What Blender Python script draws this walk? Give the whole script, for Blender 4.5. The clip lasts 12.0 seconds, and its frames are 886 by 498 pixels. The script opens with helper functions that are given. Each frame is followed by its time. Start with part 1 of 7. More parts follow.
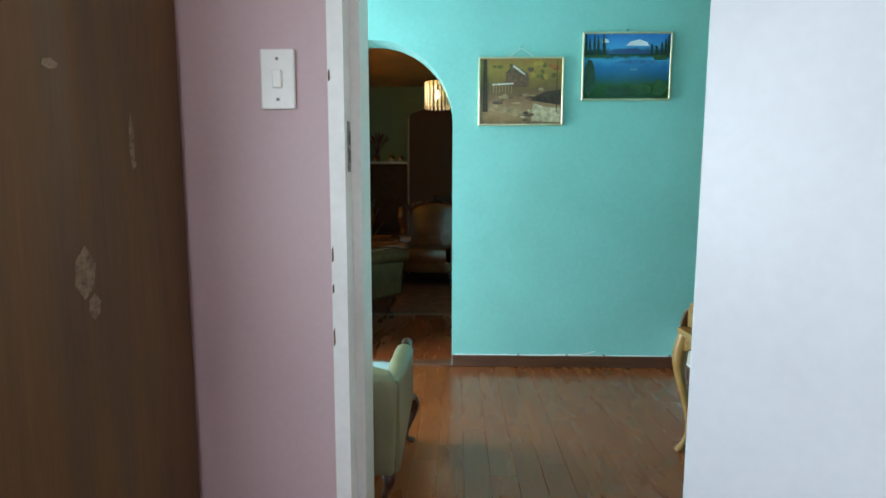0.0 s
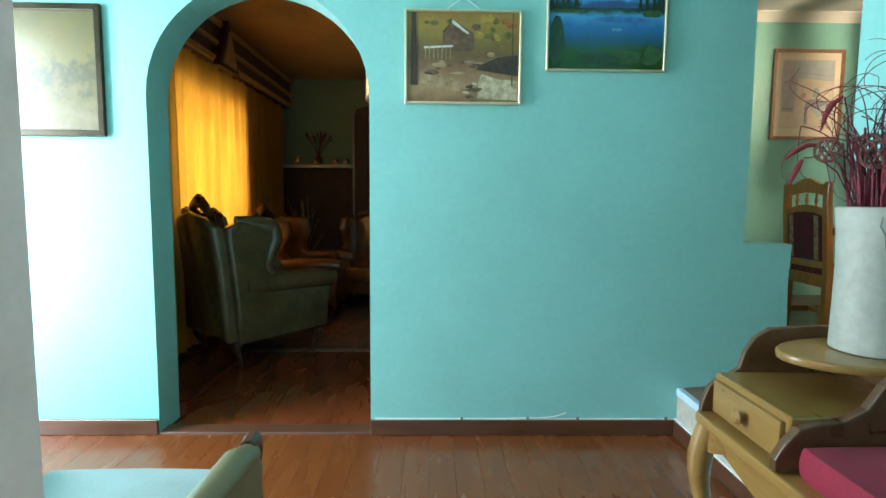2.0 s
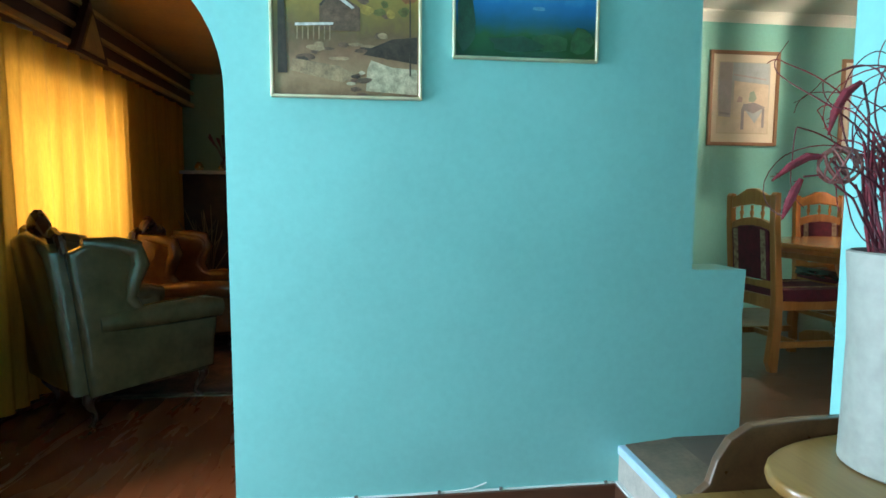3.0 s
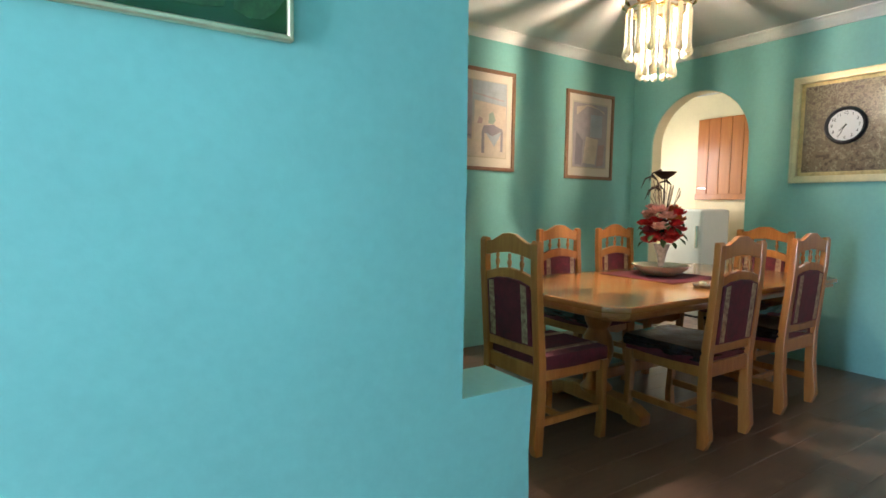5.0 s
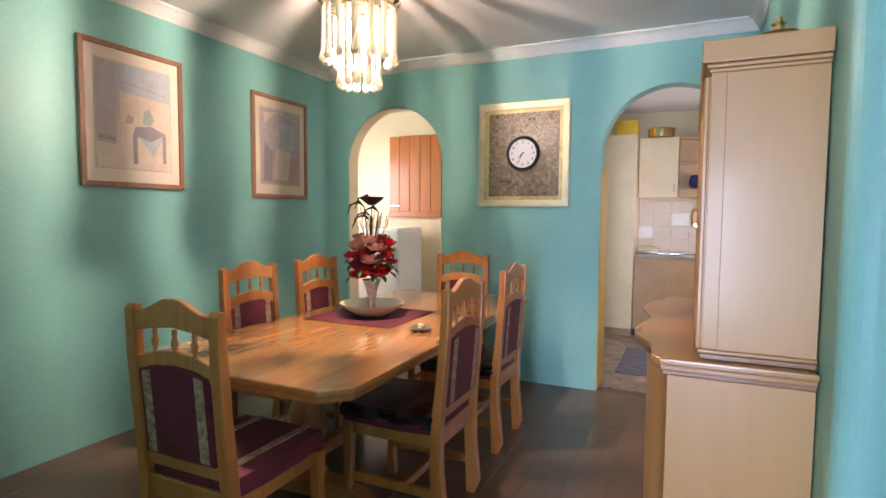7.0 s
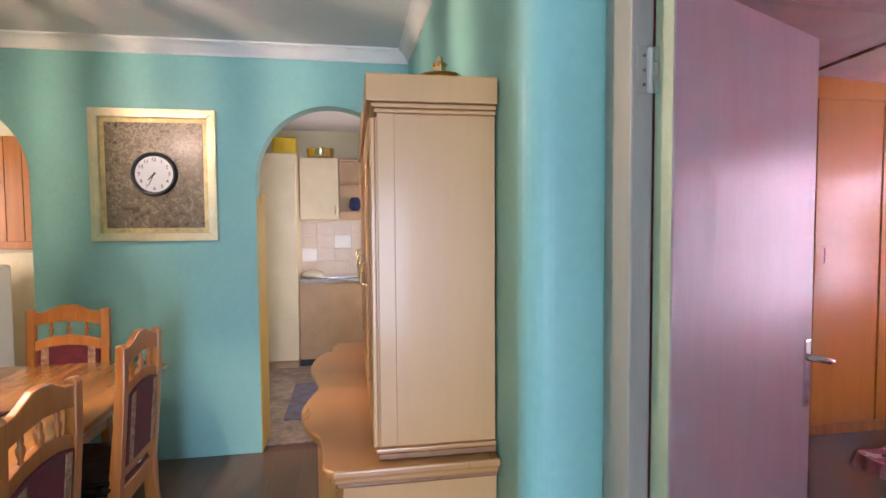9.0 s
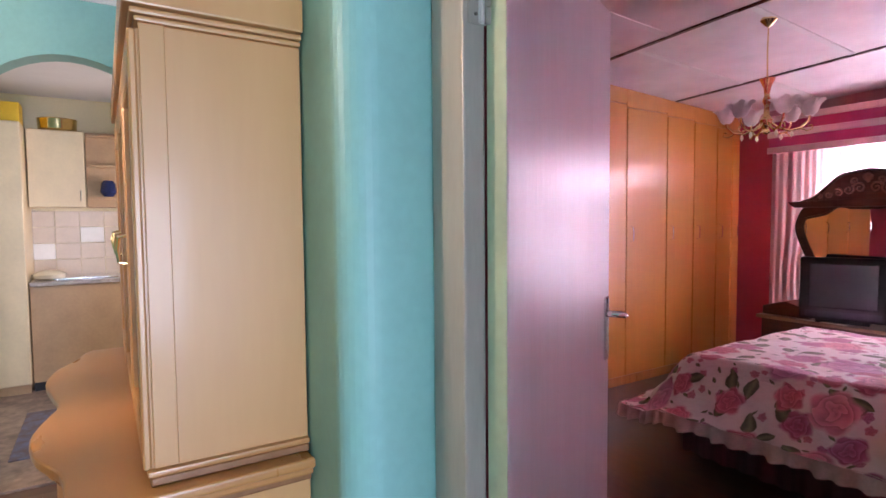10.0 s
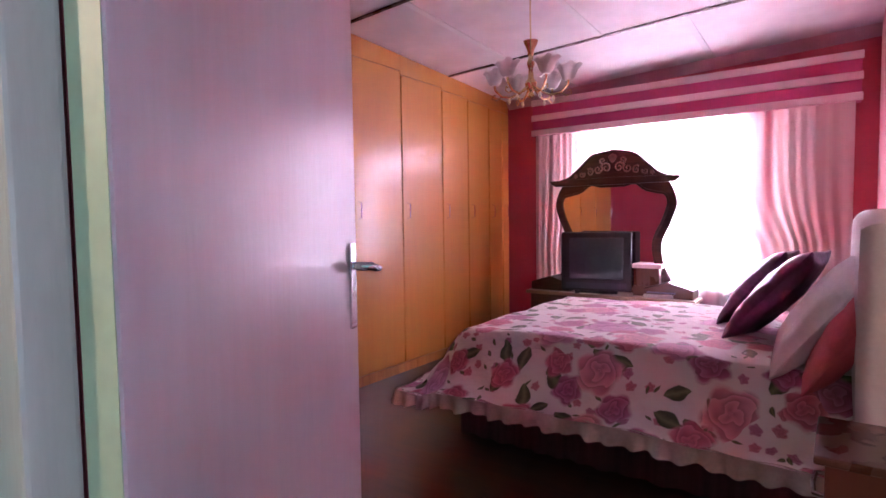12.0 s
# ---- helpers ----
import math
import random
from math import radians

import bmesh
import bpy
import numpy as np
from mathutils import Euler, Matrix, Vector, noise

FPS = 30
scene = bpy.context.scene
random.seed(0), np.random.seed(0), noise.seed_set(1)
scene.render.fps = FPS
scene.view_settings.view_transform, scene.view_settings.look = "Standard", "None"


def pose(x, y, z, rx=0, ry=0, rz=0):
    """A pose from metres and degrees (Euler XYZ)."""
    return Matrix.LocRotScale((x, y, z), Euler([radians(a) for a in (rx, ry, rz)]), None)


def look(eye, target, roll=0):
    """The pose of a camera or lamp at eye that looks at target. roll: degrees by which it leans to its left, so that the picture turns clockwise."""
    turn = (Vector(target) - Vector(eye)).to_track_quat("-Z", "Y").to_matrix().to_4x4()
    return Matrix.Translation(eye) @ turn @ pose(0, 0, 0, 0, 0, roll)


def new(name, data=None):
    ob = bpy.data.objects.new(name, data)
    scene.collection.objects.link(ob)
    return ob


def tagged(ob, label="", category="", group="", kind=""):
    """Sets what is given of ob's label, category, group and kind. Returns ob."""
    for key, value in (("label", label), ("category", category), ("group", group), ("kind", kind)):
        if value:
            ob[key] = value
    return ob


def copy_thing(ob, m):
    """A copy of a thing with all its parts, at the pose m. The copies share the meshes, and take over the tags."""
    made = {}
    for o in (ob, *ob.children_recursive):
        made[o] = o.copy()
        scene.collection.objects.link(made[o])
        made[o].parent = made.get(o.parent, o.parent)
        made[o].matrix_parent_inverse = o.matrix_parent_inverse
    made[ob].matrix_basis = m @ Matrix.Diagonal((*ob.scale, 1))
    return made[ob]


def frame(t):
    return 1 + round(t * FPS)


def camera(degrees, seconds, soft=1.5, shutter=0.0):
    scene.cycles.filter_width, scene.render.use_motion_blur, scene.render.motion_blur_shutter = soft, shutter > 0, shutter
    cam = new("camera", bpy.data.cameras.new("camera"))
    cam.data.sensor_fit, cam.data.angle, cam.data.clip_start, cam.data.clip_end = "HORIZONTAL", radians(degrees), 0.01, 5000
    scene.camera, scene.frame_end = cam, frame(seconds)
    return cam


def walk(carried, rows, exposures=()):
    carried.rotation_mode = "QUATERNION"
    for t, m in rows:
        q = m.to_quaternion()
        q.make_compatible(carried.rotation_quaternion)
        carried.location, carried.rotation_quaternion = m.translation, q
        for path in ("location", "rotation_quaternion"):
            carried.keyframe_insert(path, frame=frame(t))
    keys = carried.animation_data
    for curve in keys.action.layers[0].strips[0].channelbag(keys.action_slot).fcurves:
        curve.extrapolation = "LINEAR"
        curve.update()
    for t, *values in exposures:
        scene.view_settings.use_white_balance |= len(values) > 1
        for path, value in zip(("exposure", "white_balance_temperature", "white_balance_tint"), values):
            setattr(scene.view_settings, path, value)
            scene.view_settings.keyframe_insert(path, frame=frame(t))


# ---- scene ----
cam = camera(78.6, 12.0, soft=1.6)
PATH = [
    (0, (-0.139, -0.034, 1.274), (-0.189, 1.952, 1.041), 0.1),
    (0.5, (-0.109, 0.245, 1.226), (-0.163, 2.232, 1.011), 0.2),
    (1, (-0.030, 0.528, 1.207), (-0.088, 2.517, 1.005), 0.2),
    (1.5, (0.09, 0.757, 1.219), (0.026, 2.746, 1.021), 0.3),
    (2, (0.144, 0.995, 1.22), (0.182, 2.986, 1.032), 0.5),
    (2.5, (0.273, 1.251, 1.242), (0.409, 3.239, 1.063), 0.4),
    (3, (0.394, 1.561, 1.287), (0.634, 3.539, 1.113), 0.2),
    (3.2, (0.435, 1.685, 1.328), (0.726, 3.655, 1.143), 0.5),
    (4.8, (0.857, 2.489, 1.496), (1.877, 4.202, 1.337), 0.6),
    (5, (0.907, 2.569, 1.512), (2.004, 4.233, 1.352), 0.8),
    (5.5, (1.046, 2.731, 1.541), (2.352, 4.238, 1.389), 0.8),
    (6, (1.224, 2.852, 1.591), (2.719, 4.173, 1.451), 0.7),
    (6.5, (1.351, 2.97, 1.616), (3.008, 4.083, 1.484), 0.6),
    (7, (1.456, 3.118, 1.665), (3.27, 3.951, 1.538), 0.4),
    (7.2, (1.487, 3.161, 1.682), (3.349, 3.88, 1.557), 0.5),
    (8.8, (1.964, 3.15, 1.841), (3.951, 2.952, 1.734), -0.5),
    (9, (2.008, 3.148, 1.847), (3.977, 2.814, 1.747), -0.4),
    (9.5, (2.119, 3.153, 1.818), (3.982, 2.433, 1.708), -0.5),
    (10, (2.234, 3.147, 1.737), (3.927, 2.089, 1.629), -0.5),
    (10.5, (2.283, 3.052, 1.675), (3.824, 1.782, 1.565), -0.6),
    (11, (2.343, 2.94, 1.606), (3.769, 1.542, 1.503), -0.7),
    (11.5, (2.403, 2.829, 1.567), (3.717, 1.325, 1.459), -0.8),
    (12, (2.477, 2.705, 1.545), (3.662, 1.098, 1.434), -0.8),
]
EXPOSURES = [(0.0, 0.38, 6600, 6), (1.0, 0.50, 6650, 8), (1.5, 0.46, 6750, 10), (2.5, 0.36, 6450, 10), (3.2, 0.58, 5950, 11), (5.0, 0.74, 6000, 17), (6.5, 0.93, 6050, 32), (9.5, 0.95, 6350, 36), (10.5, 0.97, 6250, 38), (11.4, 0.84, 6150, 40), (12.0, 0.98, 6050, 42)]
walk(cam, [(t, look(eye, target, roll)) for t, eye, target, roll in PATH], EXPOSURES)

# ---- light ----
world = bpy.data.worlds.new("sky")
scene.world = world
world.use_nodes = True
wn = world.node_tree.nodes
sky = wn.new("ShaderNodeTexSky")
sky.sky_type, sky.sun_disc = "NISHITA", False
SUN_EL, SUN_AZ = 42.0, -80.0          # afternoon sun in the west
sky.sun_elevation, sky.sun_rotation = radians(SUN_EL), radians(SUN_AZ)
wn["Background"].inputs["Strength"].default_value = 0.12
world.node_tree.links.new(sky.outputs["Color"], wn["Background"].inputs["Color"])


def lamp(name, kind, place, target, energy, colour, size=0.1, size_y=None, label="", category="light"):
    data = bpy.data.lights.new(name, kind)
    data.energy, data.color = energy, colour
    if kind == "AREA":
        data.shape = "RECTANGLE"
        data.size, data.size_y = size, size_y or size
    elif kind == "SUN":
        data.angle = size
    else:
        data.shadow_soft_size = size
    ob = new(name, data)
    ob.matrix_world = look(place, target)
    return tagged(ob, label or "area lamp added to give daylight", category, kind="structure")


COOL, WARM = (0.70, 0.865, 1.0), (1.0, 0.78, 0.52)
toward = Vector((math.cos(radians(SUN_EL)) * math.sin(radians(SUN_AZ)), math.cos(radians(SUN_EL)) * math.cos(radians(SUN_AZ)), math.sin(radians(SUN_EL))))
lamp("sun", "SUN", tuple(toward * 30), (0, 0, 0), 3.5, (1.0, 0.95, 0.86), radians(0.6), label="afternoon sun")
lamp("daylight_front_door", "AREA", (-2.58, 2.90, 1.25), (1.0, 2.90, 1.1), 140, COOL, 0.95, 2.0)
lamp("daylight_pink_room", "AREA", (-0.2, -1.99, 1.5), (0.2, 1.5, 1.2), 12, (0.84, 0.92, 1.0), 1.6, 1.2)
lamp("daylight_pink_side", "AREA", (-1.40, -0.30, 1.45), (1.0, 0.1, 1.3), 32, (0.72, 0.87, 1.0), 1.0, 1.1)
lamp("daylight_bedroom", "AREA", (3.65, -2.12, 1.66), (3.65, 3.0, 1.3), 205, (0.88, 0.92, 1.0), 1.18, 1.25)
lamp("daylight_lounge", "AREA", (-2.25, 5.80, 1.5), (3.0, 5.80, 1.2), 38, (1.0, 0.95, 0.85), 1.5, 1.2)
# two fill lamps added to brighten the kitchen; its walls have no window
lamp("fill_kitchen", "AREA", (6.4, 7.3, 1.9), (7.4, 4.0, 1.3), 21, (1.0, 0.96, 0.86), 1.0, 1.0)
lamp("fill_kitchen_south", "AREA", (7.3, 2.23, 1.6), (7.3, 4.0, 1.2), 18, (1.0, 0.97, 0.9), 1.2, 1.0)
lamp("dining_bulb", "POINT", (3.93, 4.75, 2.60), (3.93, 4.75, 0), 90, WARM, 0.016, label="lit bulb inside the dining chandelier")
lamp("lounge_bulb", "POINT", (-0.37, 6.4, 2.34), (-0.37, 6.4, 0), 6, WARM, 0.03, label="lit bulb inside the lounge chandelier")

# ---- materials ----
def mat(name, colour, rough=0.6, vary=0.12, scale=6.0, fine=60.0, bump=0.1, metal=0.0, stretch=(1, 1, 1), second=None, coat=0.0, sheen=0.0, trans=0.0, ior=1.45, alpha=1.0, translucent=0.0, spec=0.5):
    """Principled surface with a slow and a fine variation of colour, gloss and relief."""
    m = bpy.data.materials.new(name)
    m.use_nodes = True
    n, l = m.node_tree.nodes, m.node_tree.links
    p = n["Principled BSDF"]
    tc, mp = n.new("ShaderNodeTexCoord"), n.new("ShaderNodeMapping")
    l.new(tc.outputs["Object"], mp.inputs["Vector"])
    mp.inputs["Scale"].default_value = stretch
    slow, quick = n.new("ShaderNodeTexNoise"), n.new("ShaderNodeTexNoise")
    for node, s, d in ((slow, scale, 4.0), (quick, fine, 3.0)):
        node.inputs["Scale"].default_value, node.inputs["Detail"].default_value = s, d
        l.new(mp.outputs["Vector"], node.inputs["Vector"])
    mix = n.new("ShaderNodeMix")
    mix.data_type = "RGBA"
    dark = second or [c * (1 - vary * 1.6) for c in colour]
    light = colour if second else [min(1, c * (1 + vary * 0.8)) for c in colour]
    mix.inputs["A"].default_value, mix.inputs["B"].default_value = (*dark, 1), (*light, 1)
    add = n.new("ShaderNodeMath")
    add.operation = "MULTIPLY_ADD"
    l.new(quick.outputs["Fac"], add.inputs[0])
    add.inputs[1].default_value = 0.45
    l.new(slow.outputs["Fac"], add.inputs[2])
    ramp = n.new("ShaderNodeMapRange")
    ramp.inputs["From Min"].default_value, ramp.inputs["From Max"].default_value = 0.45, 1.0
    l.new(add.outputs[0], ramp.inputs["Value"])
    l.new(ramp.outputs[0], mix.inputs["Factor"])
    l.new(mix.outputs["Result"], p.inputs["Base Color"])
    rr = n.new("ShaderNodeMapRange")
    rr.inputs["To Min"].default_value, rr.inputs["To Max"].default_value = max(0.02, rough * 0.82), min(1, rough * 1.18)
    l.new(slow.outputs["Fac"], rr.inputs["Value"])
    l.new(rr.outputs[0], p.inputs["Roughness"])
    p.inputs["Metallic"].default_value, p.inputs["Coat Weight"].default_value = metal, coat
    p.inputs["Coat Roughness"].default_value, p.inputs["Sheen Weight"].default_value = 0.12, sheen
    p.inputs["Transmission Weight"].default_value, p.inputs["IOR"].default_value = trans, ior
    p.inputs["Specular IOR Level"].default_value = spec
    if bump:
        b = n.new("ShaderNodeBump")
        b.inputs["Strength"].default_value, b.inputs["Distance"].default_value = bump, 0.01
        l.new(add.outputs[0], b.inputs["Height"])
        l.new(b.outputs["Normal"], p.inputs["Normal"])
    if translucent:
        t, ms = n.new("ShaderNodeBsdfTranslucent"), n.new("ShaderNodeMixShader")
        l.new(mix.outputs["Result"], t.inputs["Color"])
        ms.inputs[0].default_value = translucent
        l.new(p.outputs[0], ms.inputs[1])
        l.new(t.outputs[0], ms.inputs[2])
        l.new(ms.outputs[0], n["Material Output"].inputs["Surface"])
    return m


def wood(name, dark, light, rough=0.35, rings=7.0, stretch=(12, 1.0, 12), coat=0.3, random_tone=0.25, bump=0.08):
    """Wood with long grain along its local y (by stretch), toned piece by piece."""
    m = bpy.data.materials.new(name)
    m.use_nodes = True
    n, l = m.node_tree.nodes, m.node_tree.links
    p = n["Principled BSDF"]
    tc, mp, info = n.new("ShaderNodeTexCoord"), n.new("ShaderNodeMapping"), n.new("ShaderNodeObjectInfo")
    l.new(tc.outputs["Object"], mp.inputs["Vector"])
    mp.inputs["Scale"].default_value = stretch
    shift = n.new("ShaderNodeVectorMath")
    shift.operation = "MULTIPLY_ADD"
    l.new(info.outputs["Random"], shift.inputs[0])
    shift.inputs[1].default_value = (31, 17, 23)
    l.new(mp.outputs["Vector"], shift.inputs[2])
    a, b = n.new("ShaderNodeTexNoise"), n.new("ShaderNodeTexNoise")
    a.inputs["Scale"].default_value, a.inputs["Detail"].default_value, a.inputs["Distortion"].default_value = rings * 0.4, 6, 0.6
    b.inputs["Scale"].default_value, b.inputs["Detail"].default_value = rings * 3, 3
    l.new(shift.outputs[0], a.inputs["Vector"])
    l.new(shift.outputs[0], b.inputs["Vector"])
    add = n.new("ShaderNodeMath")
    add.operation = "MULTIPLY_ADD"
    l.new(b.outputs["Fac"], add.inputs[0])
    add.inputs[1].default_value = 0.35
    l.new(a.outputs["Fac"], add.inputs[2])
    tone = n.new("ShaderNodeMath")
    tone.operation = "MULTIPLY_ADD"
    l.new(info.outputs["Random"], tone.inputs[0])
    tone.inputs[1].default_value = random_tone
    l.new(add.outputs[0], tone.inputs[2])
    mr = n.new("ShaderNodeMapRange")
    mr.inputs["From Min"].default_value, mr.inputs["From Max"].default_value = 0.42, 0.95 + random_tone
    l.new(tone.outputs[0], mr.inputs["Value"])
    mix = n.new("ShaderNodeMix")
    mix.data_type = "RGBA"
    mix.inputs["A"].default_value, mix.inputs["B"].default_value = (*dark, 1), (*light, 1)
    l.new(mr.outputs[0], mix.inputs["Factor"])
    l.new(mix.outputs["Result"], p.inputs["Base Color"])
    rr = n.new("ShaderNodeMapRange")
    rr.inputs["To Min"].default_value, rr.inputs["To Max"].default_value = rough * 0.7, rough * 1.3
    l.new(a.outputs["Fac"], rr.inputs["Value"])
    l.new(rr.outputs[0], p.inputs["Roughness"])
    p.inputs["Coat Weight"].default_value, p.inputs["Coat Roughness"].default_value = coat, 0.15
    bp = n.new("ShaderNodeBump")
    bp.inputs["Strength"].default_value, bp.inputs["Distance"].default_value = bump, 0.004
    l.new(add.outputs[0], bp.inputs["Height"])
    l.new(bp.outputs["Normal"], p.inputs["Normal"])
    return m


def glowing(name, colour, strength):
    m = mat(name, colour, 0.3, bump=0)
    p = m.node_tree.nodes["Principled BSDF"]
    p.inputs["Emission Color"].default_value, p.inputs["Emission Strength"].default_value = (*colour, 1), strength
    return m


M_TURQ = mat("turquoise_paint", (0.245, 0.56, 0.522), 0.46, 0.07, 1.4, 38, 0.16)
M_PINKWALL = mat("dusty_pink_paint", (0.56, 0.41, 0.42), 0.5, 0.06, 2.0, 50, 0.12)
M_CRIMSON = mat("crimson_paint", (0.50, 0.055, 0.085), 0.5, 0.08, 2.0, 50, 0.1)
M_CREAMWALL = mat("cream_paint", (0.78, 0.70, 0.46), 0.5, 0.06, 2.0, 50, 0.1)
M_MUSTARD = mat("mustard_paint", (0.66, 0.43, 0.09), 0.5, 0.12, 2.0, 50, 0.1)
M_DARKGREEN = mat("olive_green_paint", (0.16, 0.24, 0.15), 0.6, 0.1, 2.0, 50, 0.1)
M_CEIL = mat("white_ceiling", (0.74, 0.74, 0.73), 0.7, 0.05, 2.5, 60, 0.08)
M_CEILBED = mat("marbled_ceiling_board", (0.80, 0.75, 0.76), 0.6, 0.13, 1.6, 5, 0.06)
M_CEILWOOD = mat("varnished_ceiling_board", (0.42, 0.24, 0.09), 0.4, 0.2, 3.0, 30, 0.05)
M_WHITE = mat("white_gloss_paint", (0.80, 0.80, 0.77), 0.32, 0.06, 5.0, 40, 0.12)
M_WHITELEAF = mat("white_door_paint", (0.77, 0.81, 0.85), 0.36, 0.04, 3.0, 30, 0.08)
M_GREENEDGE = mat("pale_green_paint", (0.50, 0.62, 0.45), 0.45, 0.08, 5.0, 40, 0.1)
M_LILAC = mat("lilac_gloss_paint", (0.65, 0.53, 0.58), 0.335, 0.05, 1.1, 7, 0.20, stretch=(9, 9, 0.8), spec=0.5)
M_CORNICE = mat("white_plaster", (0.80, 0.80, 0.77), 0.6, 0.05, 5.0, 60, 0.05)
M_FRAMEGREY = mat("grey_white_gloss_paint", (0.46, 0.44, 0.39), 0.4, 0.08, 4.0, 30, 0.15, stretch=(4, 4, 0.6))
M_SKIRT = wood("dark_skirting_wood", (0.055, 0.021, 0.011), (0.16, 0.062, 0.032), 0.32, 6, (1.0, 12, 12))
M_PLANK = wood("red_brown_floor_board", (0.160, 0.042, 0.011), (0.215, 0.060, 0.0155), 0.27, 3, (7, 1.2, 7), 0.12, 0.05, 0.012)
M_REDPLANK = wood("dark_red_floor_board", (0.150, 0.031, 0.009), (0.205, 0.046, 0.013), 0.27, 3, (7, 1.4, 7), 0.12, 0.10, 0.012)
M_LAMIN = wood("grey_brown_laminate", (0.095, 0.052, 0.034), (0.17, 0.098, 0.064), 0.34, 6, (1.0, 12, 12), 0.1, 0.3)
M_BEDFLOOR = wood("dark_bedroom_floor", (0.05, 0.02, 0.012), (0.14, 0.06, 0.035), 0.35, 6, (1, 12, 12), 0.2)
M_BROWNDOOR = wood("stained_door_veneer", (0.050, 0.022, 0.006), (0.16, 0.077, 0.022), 0.55, 4, (9, 9, 0.8), 0.0)
M_STEP = mat("stone_step_tile", (0.50, 0.45, 0.38), 0.5, 0.2, 12, 90, 0.12)
M_STEPTOP = mat("brown_step_tile", (0.20, 0.135, 0.09), 0.4, 0.3, 7, 60, 0.1)
M_STEPEDGE = mat("pale_blue_step_nosing", (0.50, 0.66, 0.80), 0.4, 0.08, 8, 60, 0.1)
M_GROUND = mat("bare_ground", (0.20, 0.17, 0.12), 0.9, 0.3, 0.5, 12, 0.3)

# ---- shaping helpers ----
def part(name, bm, material, parent=None, label="", smooth=False):
    me = bpy.data.meshes.new(name)
    bmesh.ops.recalc_face_normals(bm, faces=bm.faces[:])
    bm.to_mesh(me)
    bm.free()
    me.materials.append(material)
    if smooth:
        for f in me.polygons:
            f.use_smooth = True
        me.set_sharp_from_angle(angle=radians(40))
    ob = new(name, me)
    ob.parent = parent
    if label:
        ob["label"] = label
    return ob


def thing(name, label, category, at=(0, 0, 0), turn=0.0, group="", kind=""):
    ob = new(name)
    ob.matrix_basis = pose(*at, 0, 0, turn)
    ob.empty_display_size = 0.1
    return tagged(ob, label, category, group, kind)


def setting(ob, label, category):
    return tagged(ob, label, category, kind="structure")


def box(x0, x1, y0, y1, z0, z1, bevel=0.0, bm=None, seg=1):
    made = bmesh.new()
    bmesh.ops.create_cube(made, size=1.0, matrix=Matrix.Translation(((x0 + x1) / 2, (y0 + y1) / 2, (z0 + z1) / 2)) @ Matrix.Diagonal((x1 - x0, y1 - y0, z1 - z0, 1)))
    if bevel:
        bmesh.ops.bevel(made, geom=made.edges[:], offset=bevel, segments=seg, affect="EDGES", profile=0.6)
    return join(bm, made)


def join(bm, made):
    if bm is None:
        return made
    me = bpy.data.meshes.new("joined")
    made.to_mesh(me)
    made.free()
    bm.from_mesh(me)
    bpy.data.meshes.remove(me)
    return bm


def slab(outline, depth, plane="xz", at=0.0, bevel=0.0, bm=None, seg=1):
    """A closed outline pushed through by depth. plane xz: at along y; yz: at along x; xy: at along z."""
    put = {"xz": lambda a, b, c: (a, c, b), "yz": lambda a, b, c: (c, a, b), "xy": lambda a, b, c: (a, b, c)}[plane]
    made = bmesh.new()
    front = [made.verts.new(put(a, b, at)) for a, b in outline]
    back = [made.verts.new(put(a, b, at + depth)) for a, b in outline]
    made.faces.new(front)
    made.faces.new(back[::-1])
    n = len(outline)
    for i in range(n):
        made.faces.new((front[i], front[(i + 1) % n], back[(i + 1) % n], back[i]))
    bmesh.ops.recalc_face_normals(made, faces=made.faces[:])
    if bevel:
        rim = [e for e in made.edges if len(e.link_faces) == 2 and any(len(f.verts) > 4 or n == 4 for f in e.link_faces) and e.calc_face_angle(0) > 0.6]
        bmesh.ops.bevel(made, geom=rim, offset=bevel, segments=seg, affect="EDGES", profile=0.6)
    return join(bm, made)


def lathe(profile, segs=20, at=(0, 0, 0), bm=None):
    """Turned shape from (radius, height) pairs."""
    made = bmesh.new()
    rings = []
    for r, z in profile:
        rings.append([made.verts.new((at[0] + max(r, 1e-4) * math.cos(2 * math.pi * i / segs), at[1] + max(r, 1e-4) * math.sin(2 * math.pi * i / segs), at[2] + z)) for i in range(segs)])
    for lo, hi in zip(rings, rings[1:]):
        for i in range(segs):
            made.faces.new((lo[i], lo[(i + 1) % segs], hi[(i + 1) % segs], hi[i]))
    made.faces.new(rings[0][::-1])
    made.faces.new(rings[-1])
    return join(bm, made)


def tube(points, radius, segs=8, bm=None, flat=1.0):
    """A round bar along points; radius a number or one for each point."""
    made = bmesh.new()
    pts = [Vector(p) for p in points]
    radii = radius if isinstance(radius, (list, tuple)) else [radius] * len(pts)
    rings, side = [], None
    for i, p in enumerate(pts):
        way = (pts[min(i + 1, len(pts) - 1)] - pts[max(i - 1, 0)]).normalized()
        if side is None:
            side = way.cross(Vector((0.31, 0.17, 0.93)) if abs(way.z) < 0.9 else Vector((1, 0, 0))).normalized()
        side = (side - way * side.dot(way)).normalized()
        up = way.cross(side)
        rings.append([made.verts.new(p + radii[i] * (side * math.cos(2 * math.pi * k / segs) + up * flat * math.sin(2 * math.pi * k / segs))) for k in range(segs)])
    for lo, hi in zip(rings, rings[1:]):
        for k in range(segs):
            made.faces.new((lo[k], lo[(k + 1) % segs], hi[(k + 1) % segs], hi[k]))
    made.faces.new(rings[0][::-1])
    made.faces.new(rings[-1])
    return join(bm, made)


